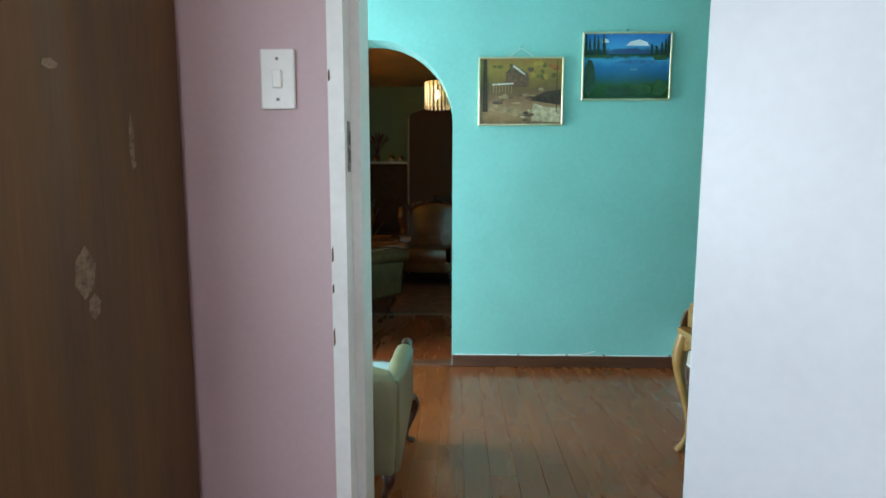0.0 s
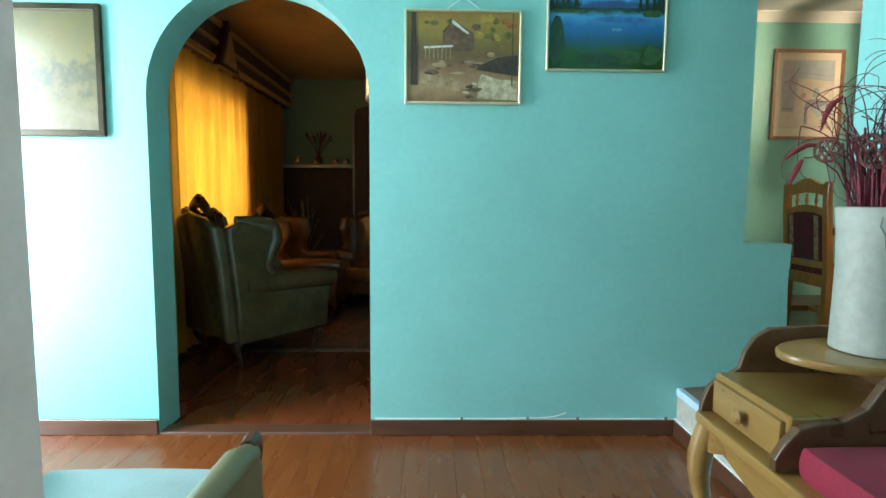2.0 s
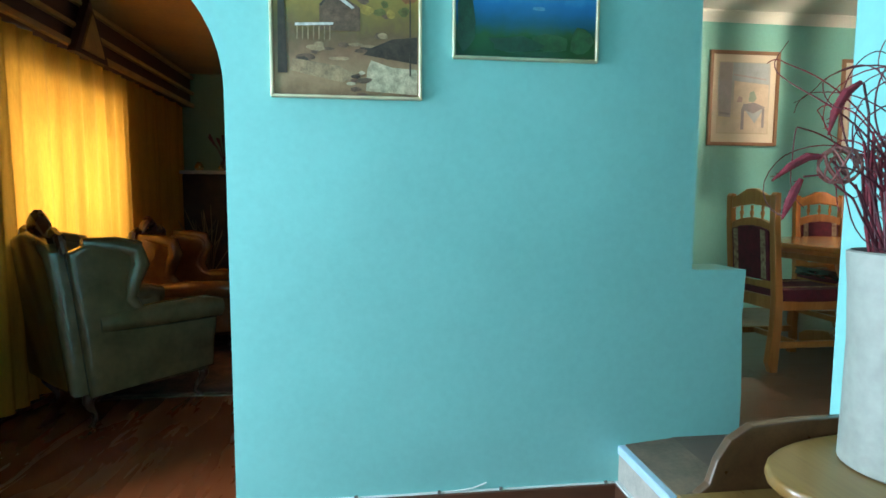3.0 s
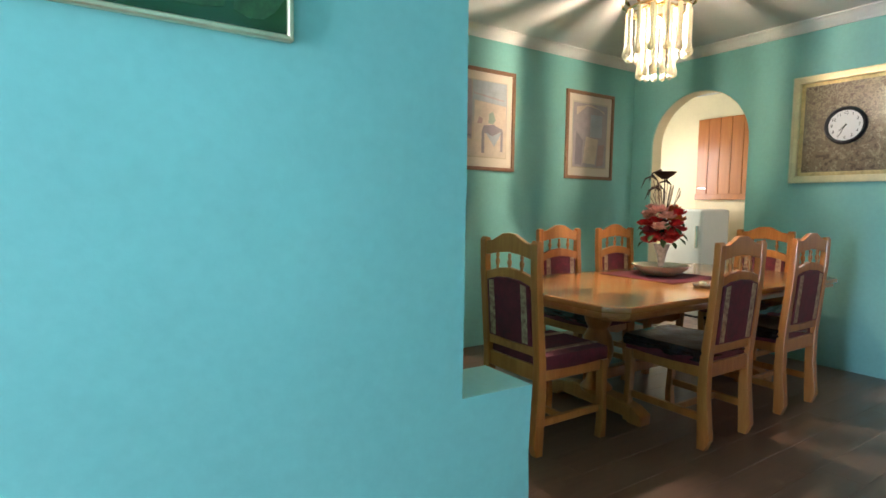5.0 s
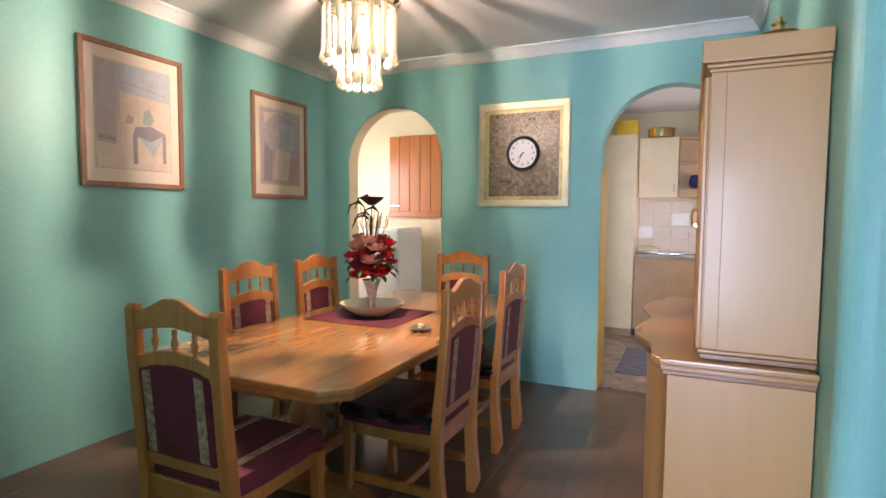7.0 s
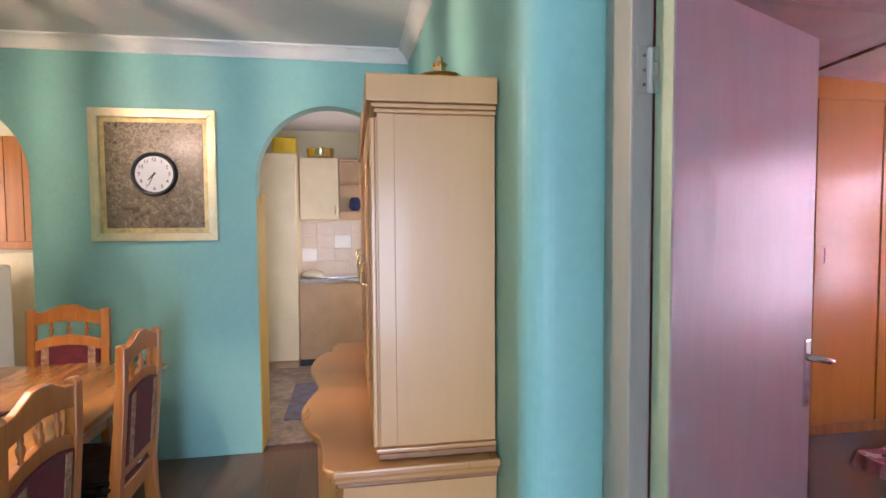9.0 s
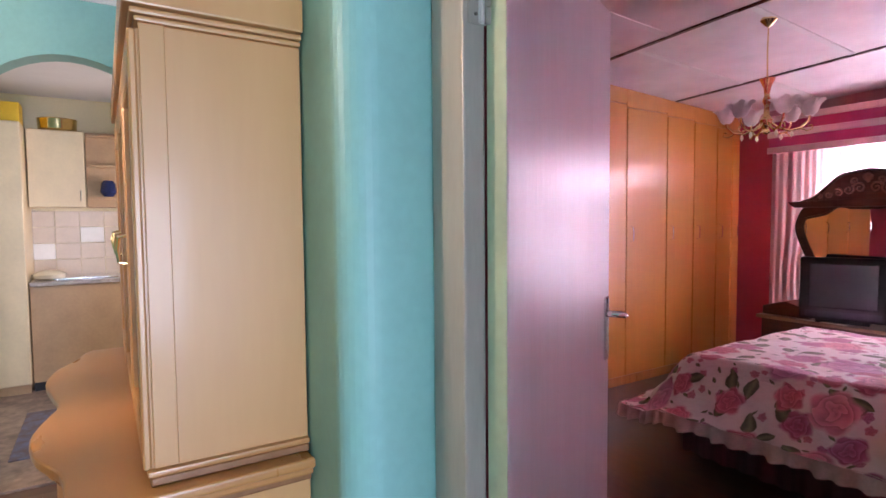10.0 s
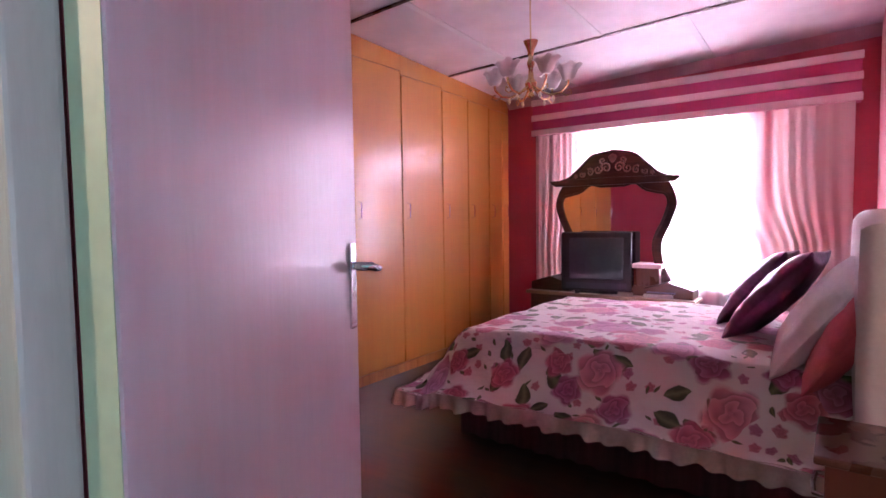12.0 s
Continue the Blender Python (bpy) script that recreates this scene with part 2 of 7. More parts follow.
def arch(a0, a1, foot, spring, steps=24):
    """Points of a round-headed opening from its foot at a0 over the top to its foot at a1."""
    mid, r = (a0 + a1) / 2, abs(a1 - a0) / 2
    sign = 1 if a1 > a0 else -1
    return [(a0, foot)] + [(mid - sign * r * math.cos(math.pi * i / steps), spring + r * math.sin(math.pi * i / steps)) for i in range(steps + 1)] + [(a1, foot)]


def move(bm, m):
    bmesh.ops.transform(bm, matrix=m, verts=bm.verts[:])
    return bm

# ---- structure ----
TOP = 3.03          # ceiling of hall and dining room
DIN = 0.27          # dining floor
BED = 0.40          # bedroom floor

setting(part("ground", box(-60, 60, -60, 60, -0.5, -0.2), M_GROUND), "bare earth round the house", "ground")

# hall
setting(part("floor_hall", box(-2.75, 1.43, 1.55, 3.72, -0.12, -0.012), M_SKIRT), "dark under-floor of the hall boards", "floor")
wall = slab([(-2.75, -0.1), (-1.25, -0.1)] + arch(-1.25, -0.17, -0.1, 1.70) [1:-1] + [(-0.17, -0.1), (1.972, -0.1), (1.975, 0.45), (1.960, 0.80), (1.968, 1.0), (1.72, 1.003), (1.722, 1.6), (1.717, 2.2), (1.722, TOP), (-2.75, TOP)], 0.22, "xz", 3.70)
setting(part("wall_hall_north", wall, M_TURQ), "turquoise plaster wall with a round-headed archway", "wall")
setting(part("wall_hall_east", box(1.43, 1.63, 1.60, 2.665, -0.1, TOP, 0.006), M_TURQ), "turquoise plaster wall end beside the step", "wall")
wall = slab([(-2.75, -0.1), (-0.47, -0.1), (-0.47, 2.16), (0.86, 2.16), (0.86, -0.1), (1.63, -0.1), (1.63, TOP), (-2.75, TOP)], 0.11, "xz", 1.64)
setting(part("wall_hall_south", wall, M_TURQ), "turquoise plaster wall round the pink room doorway", "wall")
wall = slab([(1.60, -0.1), (1.60, TOP), (3.75, TOP), (3.75, -0.1), (3.45, -0.1), (3.45, 2.2), (1.85, 2.2), (1.85, -0.1)], 0.2, "yz", -2.78)
setting(part("wall_hall_west", wall, M_TURQ), "turquoise plaster wall with the open front doorway", "wall")
setting(part("ceiling_hall", box(-2.75, 1.63, 1.6, 3.75, TOP, TOP + 0.1), M_CEIL), "white painted hall ceiling", "ceiling")
# slab outside, out of view, added to block direct sun at the doorway
setting(part("porch_roof", box(-5.2, -2.8, 0.5, 3.9, 2.55, 2.7), M_WHITE), "unseen slab added to keep direct sun out of the front doorway", "roof")
setting(part("baseboard_hall", box(-0.168, 1.412, 3.682, 3.699, 0.0, 0.082, 0.004), M_SKIRT), "dark varnished skirting board", "baseboard")
setting(part("baseboard_hall_left", box(-2.55, -1.252, 3.682, 3.699, 0.0, 0.082, 0.004), M_SKIRT), "dark varnished skirting board", "baseboard")
setting(part("baseboard_step", box(1.40, 1.414, 2.668, 3.699, 0.0, 0.082, 0.003), M_SKIRT), "dark skirting along the step riser", "baseboard")
setting(part("trim_skirting", box(-0.15, 1.40, 3.688, 3.6985, 0.083, 0.0875), M_WHITE), "uneven white paint line above the skirting", "trim")
setting(part("trim_riser", box(1.404, 1.4195, 2.668, 3.69, 0.083, 0.092), M_WHITE), "white filler line above the riser skirting", "trim")
setting(part("threshold", box(-1.25, -0.17, 3.69, 3.80, -0.1, 0.012, 0.004), M_SKIRT), "dark wooden threshold in the archway", "trim")

# step up into the dining room
setting(part("step", slab([(1.42, -0.1), (1.66, -0.1), (1.66, DIN - 0.004), (1.42, DIN - 0.026)], 1.032, "xz", 2.667), M_STEP), "stone-tiled step up to the dining floor", "step")
setting(part("step_top", slab([(1.447, DIN - 0.0245), (1.66, DIN - 0.005), (1.66, DIN - 0.001), (1.447, DIN - 0.0195)], 1.024, "xz", 2.671), M_STEPTOP), "dull brown tiled top of the step", "step")
setting(part("step_nosing", box(1.410, 1.445, 2.668, 3.695, DIN - 0.058, DIN - 0.02, 0.004), M_STEPEDGE), "pale blue edge strip of the step", "trim")

# pink room
setting(part("floor_pink_room", box(-1.35, 1.35, -2.2, 1.64, -0.1, 0.0), M_PLANK), "dark boarded floor of the pink room", "floor")
wall = slab([(-1.35, -0.1), (-0.485, -0.1), (-0.485, 2.14), (0.875, 2.14), (0.875, -0.1), (1.35, -0.1), (1.35, 2.8), (-1.35, 2.8)], 0.12, "xz", 1.52)
setting(part("wall_pink_north", wall, M_PINKWALL), "dusty pink plaster wall beside the doorway", "wall")
bm = box(-1.5, -1.35, -2.2, -0.85, -0.1, 2.8)
box(-1.5, -1.35, 0.25, 1.64, -0.1, 2.8, 0, bm)
box(-1.5, -1.35, -0.85, 0.25, -0.1, 0.88, 0, bm)
box(-1.5, -1.35, -0.85, 0.25, 2.02, 2.8, 0, bm)
setting(part("wall_pink_west", bm, M_PINKWALL), "dusty pink plaster wall", "wall")
setting(part("wall_pink_east", box(1.35, 1.5, -2.2, 1.60, -0.1, 2.8), M_PINKWALL), "dusty pink plaster wall", "wall")
wall = slab([(-1.5, -0.1), (-1.5, 2.8), (1.5, 2.8), (1.5, -0.1), (0.62, -0.1), (0.62, 2.1), (-1.0, 2.1), (-1.0, 0.9), (0.6, 0.9), (0.6, -0.1)], 0.2, "xz", -2.2)
setting(part("wall_pink_south", wall, M_PINKWALL), "dusty pink plaster wall with a window opening", "wall")
setting(part("ceiling_pink_room", box(-1.5, 1.5, -2.2, 1.64, 2.8, 2.9), M_CEIL), "white painted ceiling", "ceiling")

# dining room
setting(part("floor_dining", box(1.66, 5.95, 2.47, 6.5, 0.1, DIN - 0.012), M_SKIRT), "under-floor of the dining laminate", "floor")
EASTX = 5.825
wall = slab([(2.47, 0.1), (2.78, 0.1)] + arch(2.78, 3.775, 0.1, 2.145)[1:-1] + [(3.775, 0.1), (5.14, 0.1)] + arch(5.14, 6.13, 0.1, 2.145)[1:-1] + [(6.13, 0.1), (6.5, 0.1), (6.5, TOP), (2.47, TOP)], 0.16, "yz", EASTX)
setting(part("wall_dining_east", wall, M_TURQ), "turquoise plaster wall with two round-headed arches", "wall")
setting(part("wall_dining_north", box(1.70, EASTX, 6.365, 6.5, 0.1, TOP), M_TURQ), "turquoise plaster wall", "wall")
setting(part("wall_dining_west", box(1.56, 1.70, 3.925, 6.5, 0.1, TOP), M_TURQ), "turquoise plaster wall", "wall")
setting(part("wall_dining_south", slab([(EASTX, 2.47), (EASTX, 2.73)] + [(3.345 - 0.075 * math.sin(a), 2.655 + 0.075 * math.cos(a)) for a in [math.pi / 2 * k / 8 for k in range(9)]] + [(3.27, 2.49), (3.29, 2.47)], TOP - 0.1, "xy", 0.1), M_TURQ), "turquoise plaster wall behind the cabinet", "wall")
setting(part("wall_passage_south", box(1.63, 2.30, 2.46, 2.53, 0.1, TOP), M_TURQ), "turquoise plaster wall beside the bedroom door", "wall")
setting(part("wall_over_door", box(2.30, 3.27, 2.46, 2.53, 2.46, TOP), M_TURQ), "turquoise plaster over the bedroom door", "wall")
setting(part("ceiling_dining", box(1.63, 5.95, 2.46, 6.5, TOP, TOP + 0.1), M_CEIL), "white painted dining ceiling", "ceiling")
COVE = [(0, 0), (0, -0.085), (0.012, -0.085), (0.018, -0.07), (0.05, -0.03), (0.065, -0.018), (0.08, -0.012), (0.08, 0)]
setting(part("cornice_east", slab([(EASTX - a, TOP + b - 0.001) for a, b in COVE], 3.635, "xz", 2.73), M_CORNICE), "white plaster cornice", "trim")
setting(part("cornice_north", slab([(6.365 - a, TOP + b - 0.001) for a, b in COVE], 4.12, "yz", 1.705), M_CORNICE), "white plaster cornice", "trim")
setting(part("cornice_south", slab([(2.73 + a, TOP + b - 0.001) for a, b in COVE], 2.55, "yz", 3.275), M_CORNICE), "white plaster cornice", "trim")

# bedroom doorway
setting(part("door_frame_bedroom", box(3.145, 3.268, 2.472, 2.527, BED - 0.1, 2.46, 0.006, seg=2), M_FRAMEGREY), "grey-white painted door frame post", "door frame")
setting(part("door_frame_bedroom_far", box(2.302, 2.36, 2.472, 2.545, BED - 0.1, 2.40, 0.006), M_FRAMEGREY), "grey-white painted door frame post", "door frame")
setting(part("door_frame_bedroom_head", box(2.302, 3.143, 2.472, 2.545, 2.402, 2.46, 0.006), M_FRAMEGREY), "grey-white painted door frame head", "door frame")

# bedroom
BX0, BX1, BY0, BY1 = 2.29, 5.75, -1.97, 2.468
setting(part("floor_bedroom", box(BX0 - 0.2, BX1 + 0.2, BY0 - 0.2, BY1, 0.1, BED), M_BEDFLOOR), "dark wooden bedroom floor", "floor")


def bed_ceiling(x, y):
    return 2.755 + 0.045 * (4.17 - x) + 0.055 * (y + 1.03)


bm = box(BX0, 3.05, BY0 - 0.2, BY0, 0.1, 3.4)
box(4.25, BX1, BY0 - 0.2, BY0, 0.1, 3.4, 0, bm)
box(3.05, 4.25, BY0 - 0.2, BY0, 0.1, 1.0, 0, bm)
box(3.05, 4.25, BY0 - 0.2, BY0, 2.32, 3.4, 0, bm)
setting(part("wall_bedroom_south", bm, M_CRIMSON), "crimson painted wall round the window", "wall")
setting(part("wall_bedroom_west", box(BX0 - 0.2, BX0, BY0 - 0.2, 2.455, 0.1, 3.4), mat("rose_paint", (0.66, 0.24, 0.26), 0.5, 0.08, 2, 50, 0.1)), "rose painted wall at the head of the bed", "wall")
setting(part("wall_bedroom_east", box(BX1, BX1 + 0.15, BY0 - 0.2, BY1, 0.1, 3.4), M_CRIMSON), "crimson painted wall", "wall")
setting(part("wall_bedroom_north", box(3.16, BX1, 2.44, 2.466, BED, 3.4), M_CRIMSON), "crimson painted wall", "wall")
bm = bmesh.new()
q = [(BX0, BY0), (BX1, BY0), (BX1, BY1), (BX0, BY1)]
lo = [bm.verts.new((x, y, bed_ceiling(x, y))) for x, y in q]
hi = [bm.verts.new((x, y, bed_ceiling(x, y) + 0.08)) for x, y in q]
bm.faces.new(lo)
bm.faces.new(hi)
for i in range(4):
    bm.faces.new((lo[i], lo[(i + 1) % 4], hi[(i + 1) % 4], hi[i]))
setting(part("ceiling_bedroom", bm, M_CEILBED), "marbled pinkish-white ceiling boards, sloping", "ceiling")

# kitchen
setting(part("floor_kitchen", box(5.955, 9.0, 2.2, 7.4, 0.1, DIN + 0.002), mat("patterned_vinyl", (0.42, 0.32, 0.25), 0.4, 0.5, 9, 26, 0.03, second=(0.10, 0.075, 0.07))), "patterned vinyl kitchen floor", "floor")
setting(part("wall_kitchen_east", box(8.62, 8.77, 2.2, 5.0, 0.1, TOP), M_CREAMWALL), "cream painted kitchen wall", "wall")
setting(part("wall_kitchen_door", box(7.45, 7.60, 5.0, 7.4, 0.1, TOP), M_CREAMWALL), "cream painted kitchen wall round the stable door", "wall")
setting(part("wall_kitchen_south", box(5.985, 8.62, 2.05, 2.2, 0.1, TOP), M_CREAMWALL), "cream painted kitchen wall", "wall")
setting(part("wall_kitchen_north", box(5.985, 7.45, 7.4, 7.55, 0.1, TOP), M_CREAMWALL), "cream painted kitchen wall", "wall")
setting(part("wall_kitchen_return", box(7.6, 8.62, 5.0, 5.15, 0.1, TOP), M_CREAMWALL), "cream painted kitchen wall", "wall")
setting(part("wall_kitchen_west", box(5.825, 5.985, 6.5, 7.4, 0.1, TOP), M_CREAMWALL), "cream painted kitchen wall", "wall")
setting(part("ceiling_kitchen", box(5.985, 8.77, 2.05, 7.55, TOP - 0.1, TOP), M_CEIL), "white kitchen ceiling", "ceiling")
setting(part("arch_lining_south", slab([(3.776, DIN + 0.004), (3.768, DIN + 0.004), (3.768, 1.98), (3.776, 2.02)], 0.150, "yz", EASTX + 0.008), M_MUSTARD), "mustard painted lining of the arch jamb", "trim")
setting(part("door_frame_kitchen", box(5.992, 6.17, 3.768, 3.83, DIN + 0.004, 2.06), M_MUSTARD), "mustard painted post beside the kitchen arch", "trim")
bm = slab(arch(5.143, 6.127, DIN + 0.004, 2.145) + arch(6.123, 5.147, DIN + 0.004, 2.145), 0.142, "yz", EASTX + 0.016)
setting(part("arch_lining_north", bm, M_CREAMWALL), "cream painted lining of the arch", "trim")

# lounge
LX0, LX1, LY1, LTOP = -1.85, 1.53, 8.05, 2.70
setting(part("floor_lounge", box(LX0, LX1, 3.80, LY1, -0.1, 0.0), M_REDPLANK), "polished dark red boarded floor of the lounge", "floor")
bm = box(LX0 - 0.2, LX0, 3.92, 5.10, -0.1, LTOP)
box(LX0 - 0.2, LX0, 6.52, LY1, -0.1, LTOP, 0, bm)
box(LX0 - 0.2, LX0, 5.10, 6.52, -0.1, 0.9, 0, bm)
box(LX0 - 0.2, LX0, 5.10, 6.52, 2.08, LTOP, 0, bm)
setting(part("wall_lounge_west", bm, M_DARKGREEN), "olive wall round the curtained window", "wall")
setting(part("wall_lounge_north", box(LX0 - 0.2, LX1, LY1, LY1 + 0.15, -0.1, LTOP), M_DARKGREEN), "dark olive green lounge wall", "wall")
setting(part("wall_lounge_east", box(1.53, 1.555, 3.925, LY1, -0.1, LTOP), M_DARKGREEN), "dark olive green lounge wall", "wall")
setting(part("ceiling_lounge", box(LX0 - 0.2, LX1, 3.92, LY1 + 0.15, LTOP, LTOP + 0.1), M_CEILWOOD), "varnished golden ceiling boards", "ceiling")

# ---- shared materials of things ----
M_PINE = wood("honey_pine", (0.30, 0.092, 0.016), (0.53, 0.225, 0.055), 0.32, 6, (9, 9, 0.9), 0.4, 0.25)
M_PINETOP = wood("honey_pine_top", (0.30, 0.125, 0.030), (0.44, 0.205, 0.058), 0.24, 5, (0.9, 10, 10), 0.5, 0.1, 0.01)
M_BEECH = wood("pale_beech_veneer", (0.50, 0.262, 0.092), (0.56, 0.305, 0.115), 0.40, 2.5, (7, 7, 0.8), 0.12, 0.05, 0.02)
M_BEECHTOP = wood("oak_worktop", (0.42, 0.195, 0.058), (0.46, 0.22, 0.070), 0.30, 3, (0.9, 6, 6), 0.3, 0.05, 0.02)
M_MOULD = wood("brown_moulding", (0.20, 0.085, 0.030), (0.33, 0.155, 0.060), 0.35, 5, (0.9, 10, 10), 0.3, 0.1)
M_ORANGE = wood("orange_wardrobe_veneer", (0.49, 0.19, 0.028), (0.55, 0.23, 0.038), 0.40, 4, (8, 8, 0.7), 0.3, 0.15, 0.04)
M_ORANGEDOOR = wood("orange_kitchen_door", (0.34, 0.105, 0.018), (0.52, 0.185, 0.036), 0.35, 5, (9, 9, 0.8), 0.3, 0.15)
M_OLIVEWOOD = wood("yellow_oak_bench", (0.19, 0.095, 0.022), (0.34, 0.195, 0.055), 0.3, 5, (9, 1.0, 9), 0.35, 0.1)
M_BENCHDARK = wood("dark_scalloped_panel", (0.05, 0.022, 0.010), (0.14, 0.07, 0.03), 0.3, 5, (9, 1.0, 9), 0.35, 0.1)
M_MAHOG = wood("dark_mahogany", (0.040, 0.014, 0.009), (0.095, 0.036, 0.020), 0.28, 4, (6, 6, 1.0), 0.4, 0.1)
M_DARKCAB = wood("dull_dark_cabinet", (0.020, 0.009, 0.006), (0.055, 0.024, 0.014), 0.7, 4, (6, 6, 1.0), 0.0, 0.1)
M_BURG = mat("burgundy_upholstery", (0.17, 0.020, 0.038), 0.75, 0.5, 18, 120, 0.2, second=(0.055, 0.008, 0.018), sheen=0.03)
M_CREAMBAND = mat("cream_woven_band", (0.55, 0.42, 0.26), 0.8, 0.4, 40, 160, 0.2, second=(0.16, 0.06, 0.05))
M_GOLD = mat("antique_gold", (0.78, 0.68, 0.46), 0.34, 0.10, 10, 60, 0.06, metal=0.8)
M_BRASS = mat("polished_brass", (0.80, 0.62, 0.32), 0.16, 0.1, 14, 90, 0.02, metal=1.0)
M_CHROME = mat("chrome", (0.72, 0.72, 0.74), 0.14, 0.06, 14, 90, 0.02, metal=1.0)
M_STEELWORN = mat("worn_steel", (0.30, 0.28, 0.25), 0.4, 0.5, 60, 200, 0.3, metal=0.8)
M_BLACK = mat("black_plastic", (0.012, 0.012, 0.016), 0.45, 0.2, 10, 80, 0.05)
M_SCREEN = mat("dark_screen_glass", (0.06, 0.062, 0.075), 0.15, 0.1, 4, 40, 0.0, coat=0.5)
M_MIRROR = mat("mirror", (0.85, 0.85, 0.85), 0.02, 0.01, 3, 20, 0.0, metal=1.0)
M_CRYSTAL = mat("lit_crystal_glass", (0.90, 0.86, 0.74), 0.12, 0.05, 8, 60, 0.0, translucent=0.4)
M_FROST = mat("frosted_petal_glass", (0.90, 0.85, 0.84), 0.22, 0.05, 10, 60, 0.05, translucent=0.55)
M_PLATE = mat("white_switch_plastic", (0.82, 0.81, 0.76), 0.3, 0.04, 8, 60, 0.03)
M_CERAMIC = mat("cream_ceramic", (0.72, 0.68, 0.52), 0.15, 0.08, 6, 40, 0.02, coat=0.5)
M_VASE = mat("chalky_white_vase", (0.35, 0.355, 0.305), 0.55, 0.16, 6, 50, 0.25)
M_TWIG = mat("dark_red_dyed_twig", (0.10, 0.012, 0.022), 0.55, 0.4, 30, 160, 0.1)
M_SEED = mat("crimson_dried_spike", (0.20, 0.022, 0.035), 0.8, 0.4, 60, 200, 0.3)
M_RATTAN = mat("rust_woven_ball", (0.22, 0.085, 0.07), 0.7, 0.4, 60, 200, 0.3)
M_RED = mat("crimson_cushion", (0.24, 0.008, 0.028), 0.8, 0.15, 12, 120, 0.1, sheen=0.05)
M_SAGE = mat("pale_sage_leatherette", (0.19, 0.175, 0.095), 0.38, 0.12, 7, 90, 0.12)
M_SAGEBLUE = mat("pale_blue_seat_cover", (0.32, 0.41, 0.41), 0.5, 0.1, 7, 90, 0.12)
M_OLIVE = mat("olive_plastic_covered_velvet", (0.125, 0.090, 0.045), 0.24, 0.25, 5, 22, 0.8, coat=0.8)
M_TAN = mat("tan_leather", (0.16, 0.062, 0.020), 0.22, 0.25, 6, 50, 0.35, coat=0.5)
M_CURTAIN = mat("golden_curtain", (0.74, 0.42, 0.055), 0.8, 0.15, 8, 120, 0.1, stretch=(1, 1, 0.15), translucent=0.45)
M_PELMET = mat("brown_pelmet", (0.075, 0.022, 0.010), 0.6, 0.2, 8, 90, 0.1)
M_PELMETGOLD = mat("gold_pelmet_band", (0.45, 0.24, 0.07), 0.5, 0.2, 8, 90, 0.1)
M_RUG = mat("patterned_rug", (0.20, 0.09, 0.06), 0.95, 0.5, 9, 60, 0.3, second=(0.025, 0.018, 0.016))
M_SHEER = mat("sheer_white_net", (0.90, 0.88, 0.89), 0.8, 0.04, 10, 90, 0.05, translucent=0.8)
M_PINKDRAPE = mat("striped_pink_drape", (0.82, 0.68, 0.62), 0.75, 0.3, 3, 60, 0.05, stretch=(9, 1, 0.1), second=(0.74, 0.54, 0.54), translucent=0.55)
M_PINKPELMET = mat("magenta_pelmet", (0.50, 0.045, 0.15), 0.55, 0.1, 6, 80, 0.1)
M_ROSEBAND = mat("rose_band", (0.74, 0.50, 0.52), 0.6, 0.1, 6, 80, 0.1)
M_PURPLE = mat("purple_satin_pillow", (0.21, 0.045, 0.15), 0.42, 0.35, 14, 60, 0.5, sheen=0.08)
M_CORAL = mat("coral_pillow", (0.60, 0.13, 0.17), 0.7, 0.12, 7, 80, 0.2)
M_WHITEPILLOW = mat("white_pillow", (0.76, 0.73, 0.74), 0.8, 0.08, 6, 60, 0.25)
M_VALANCE = mat("mauve_valance", (0.26, 0.10, 0.13), 0.8, 0.2, 5, 70, 0.2, stretch=(6, 1, 0.4))
M_KITCREAM = mat("cream_melamine", (0.74, 0.62, 0.40), 0.35, 0.06, 4, 40, 0.03)
M_KITBROWN = mat("tan_melamine", (0.50, 0.33, 0.18), 0.4, 0.1, 4, 40, 0.03)
M_FRIDGE = mat("white_enamel", (0.84, 0.83, 0.78), 0.22, 0.03, 4, 40, 0.02)
M_YELLOW = mat("yellow_plastic", (0.80, 0.52, 0.02), 0.4, 0.1, 6, 60, 0.05)
M_LEAFGREEN = mat("dull_green_leaf", (0.05, 0.09, 0.03), 0.6, 0.4, 12, 80, 0.1)
M_MAT = mat("cream_picture_mount", (0.74, 0.65, 0.54), 0.6, 0.05, 4, 60, 0.02)


def rounded(x0, x1, y0, y1, z0, z1, r, bm=None, seg=3):
    return box(x0, x1, y0, y1, z0, z1, r, bm, seg)


def curve(points, steps=5):
    """Smooth line through points."""
    out = []
    for i in range(len(points) - 1):
        p0, p1, p2, p3 = (Vector(points[max(0, min(len(points) - 1, i + k))]) for k in (-1, 0, 1, 2))
        for k in range(steps):
            t = k / steps
            q = 0.5 * (2 * p1 + (p2 - p0) * t + (2 * p0 - 5 * p1 + 4 * p2 - p3) * t * t + (3 * p1 - p0 - 3 * p2 + p3) * t ** 3)
            out.append((q.x, q.y))
    return out + [tuple(points[-1])]


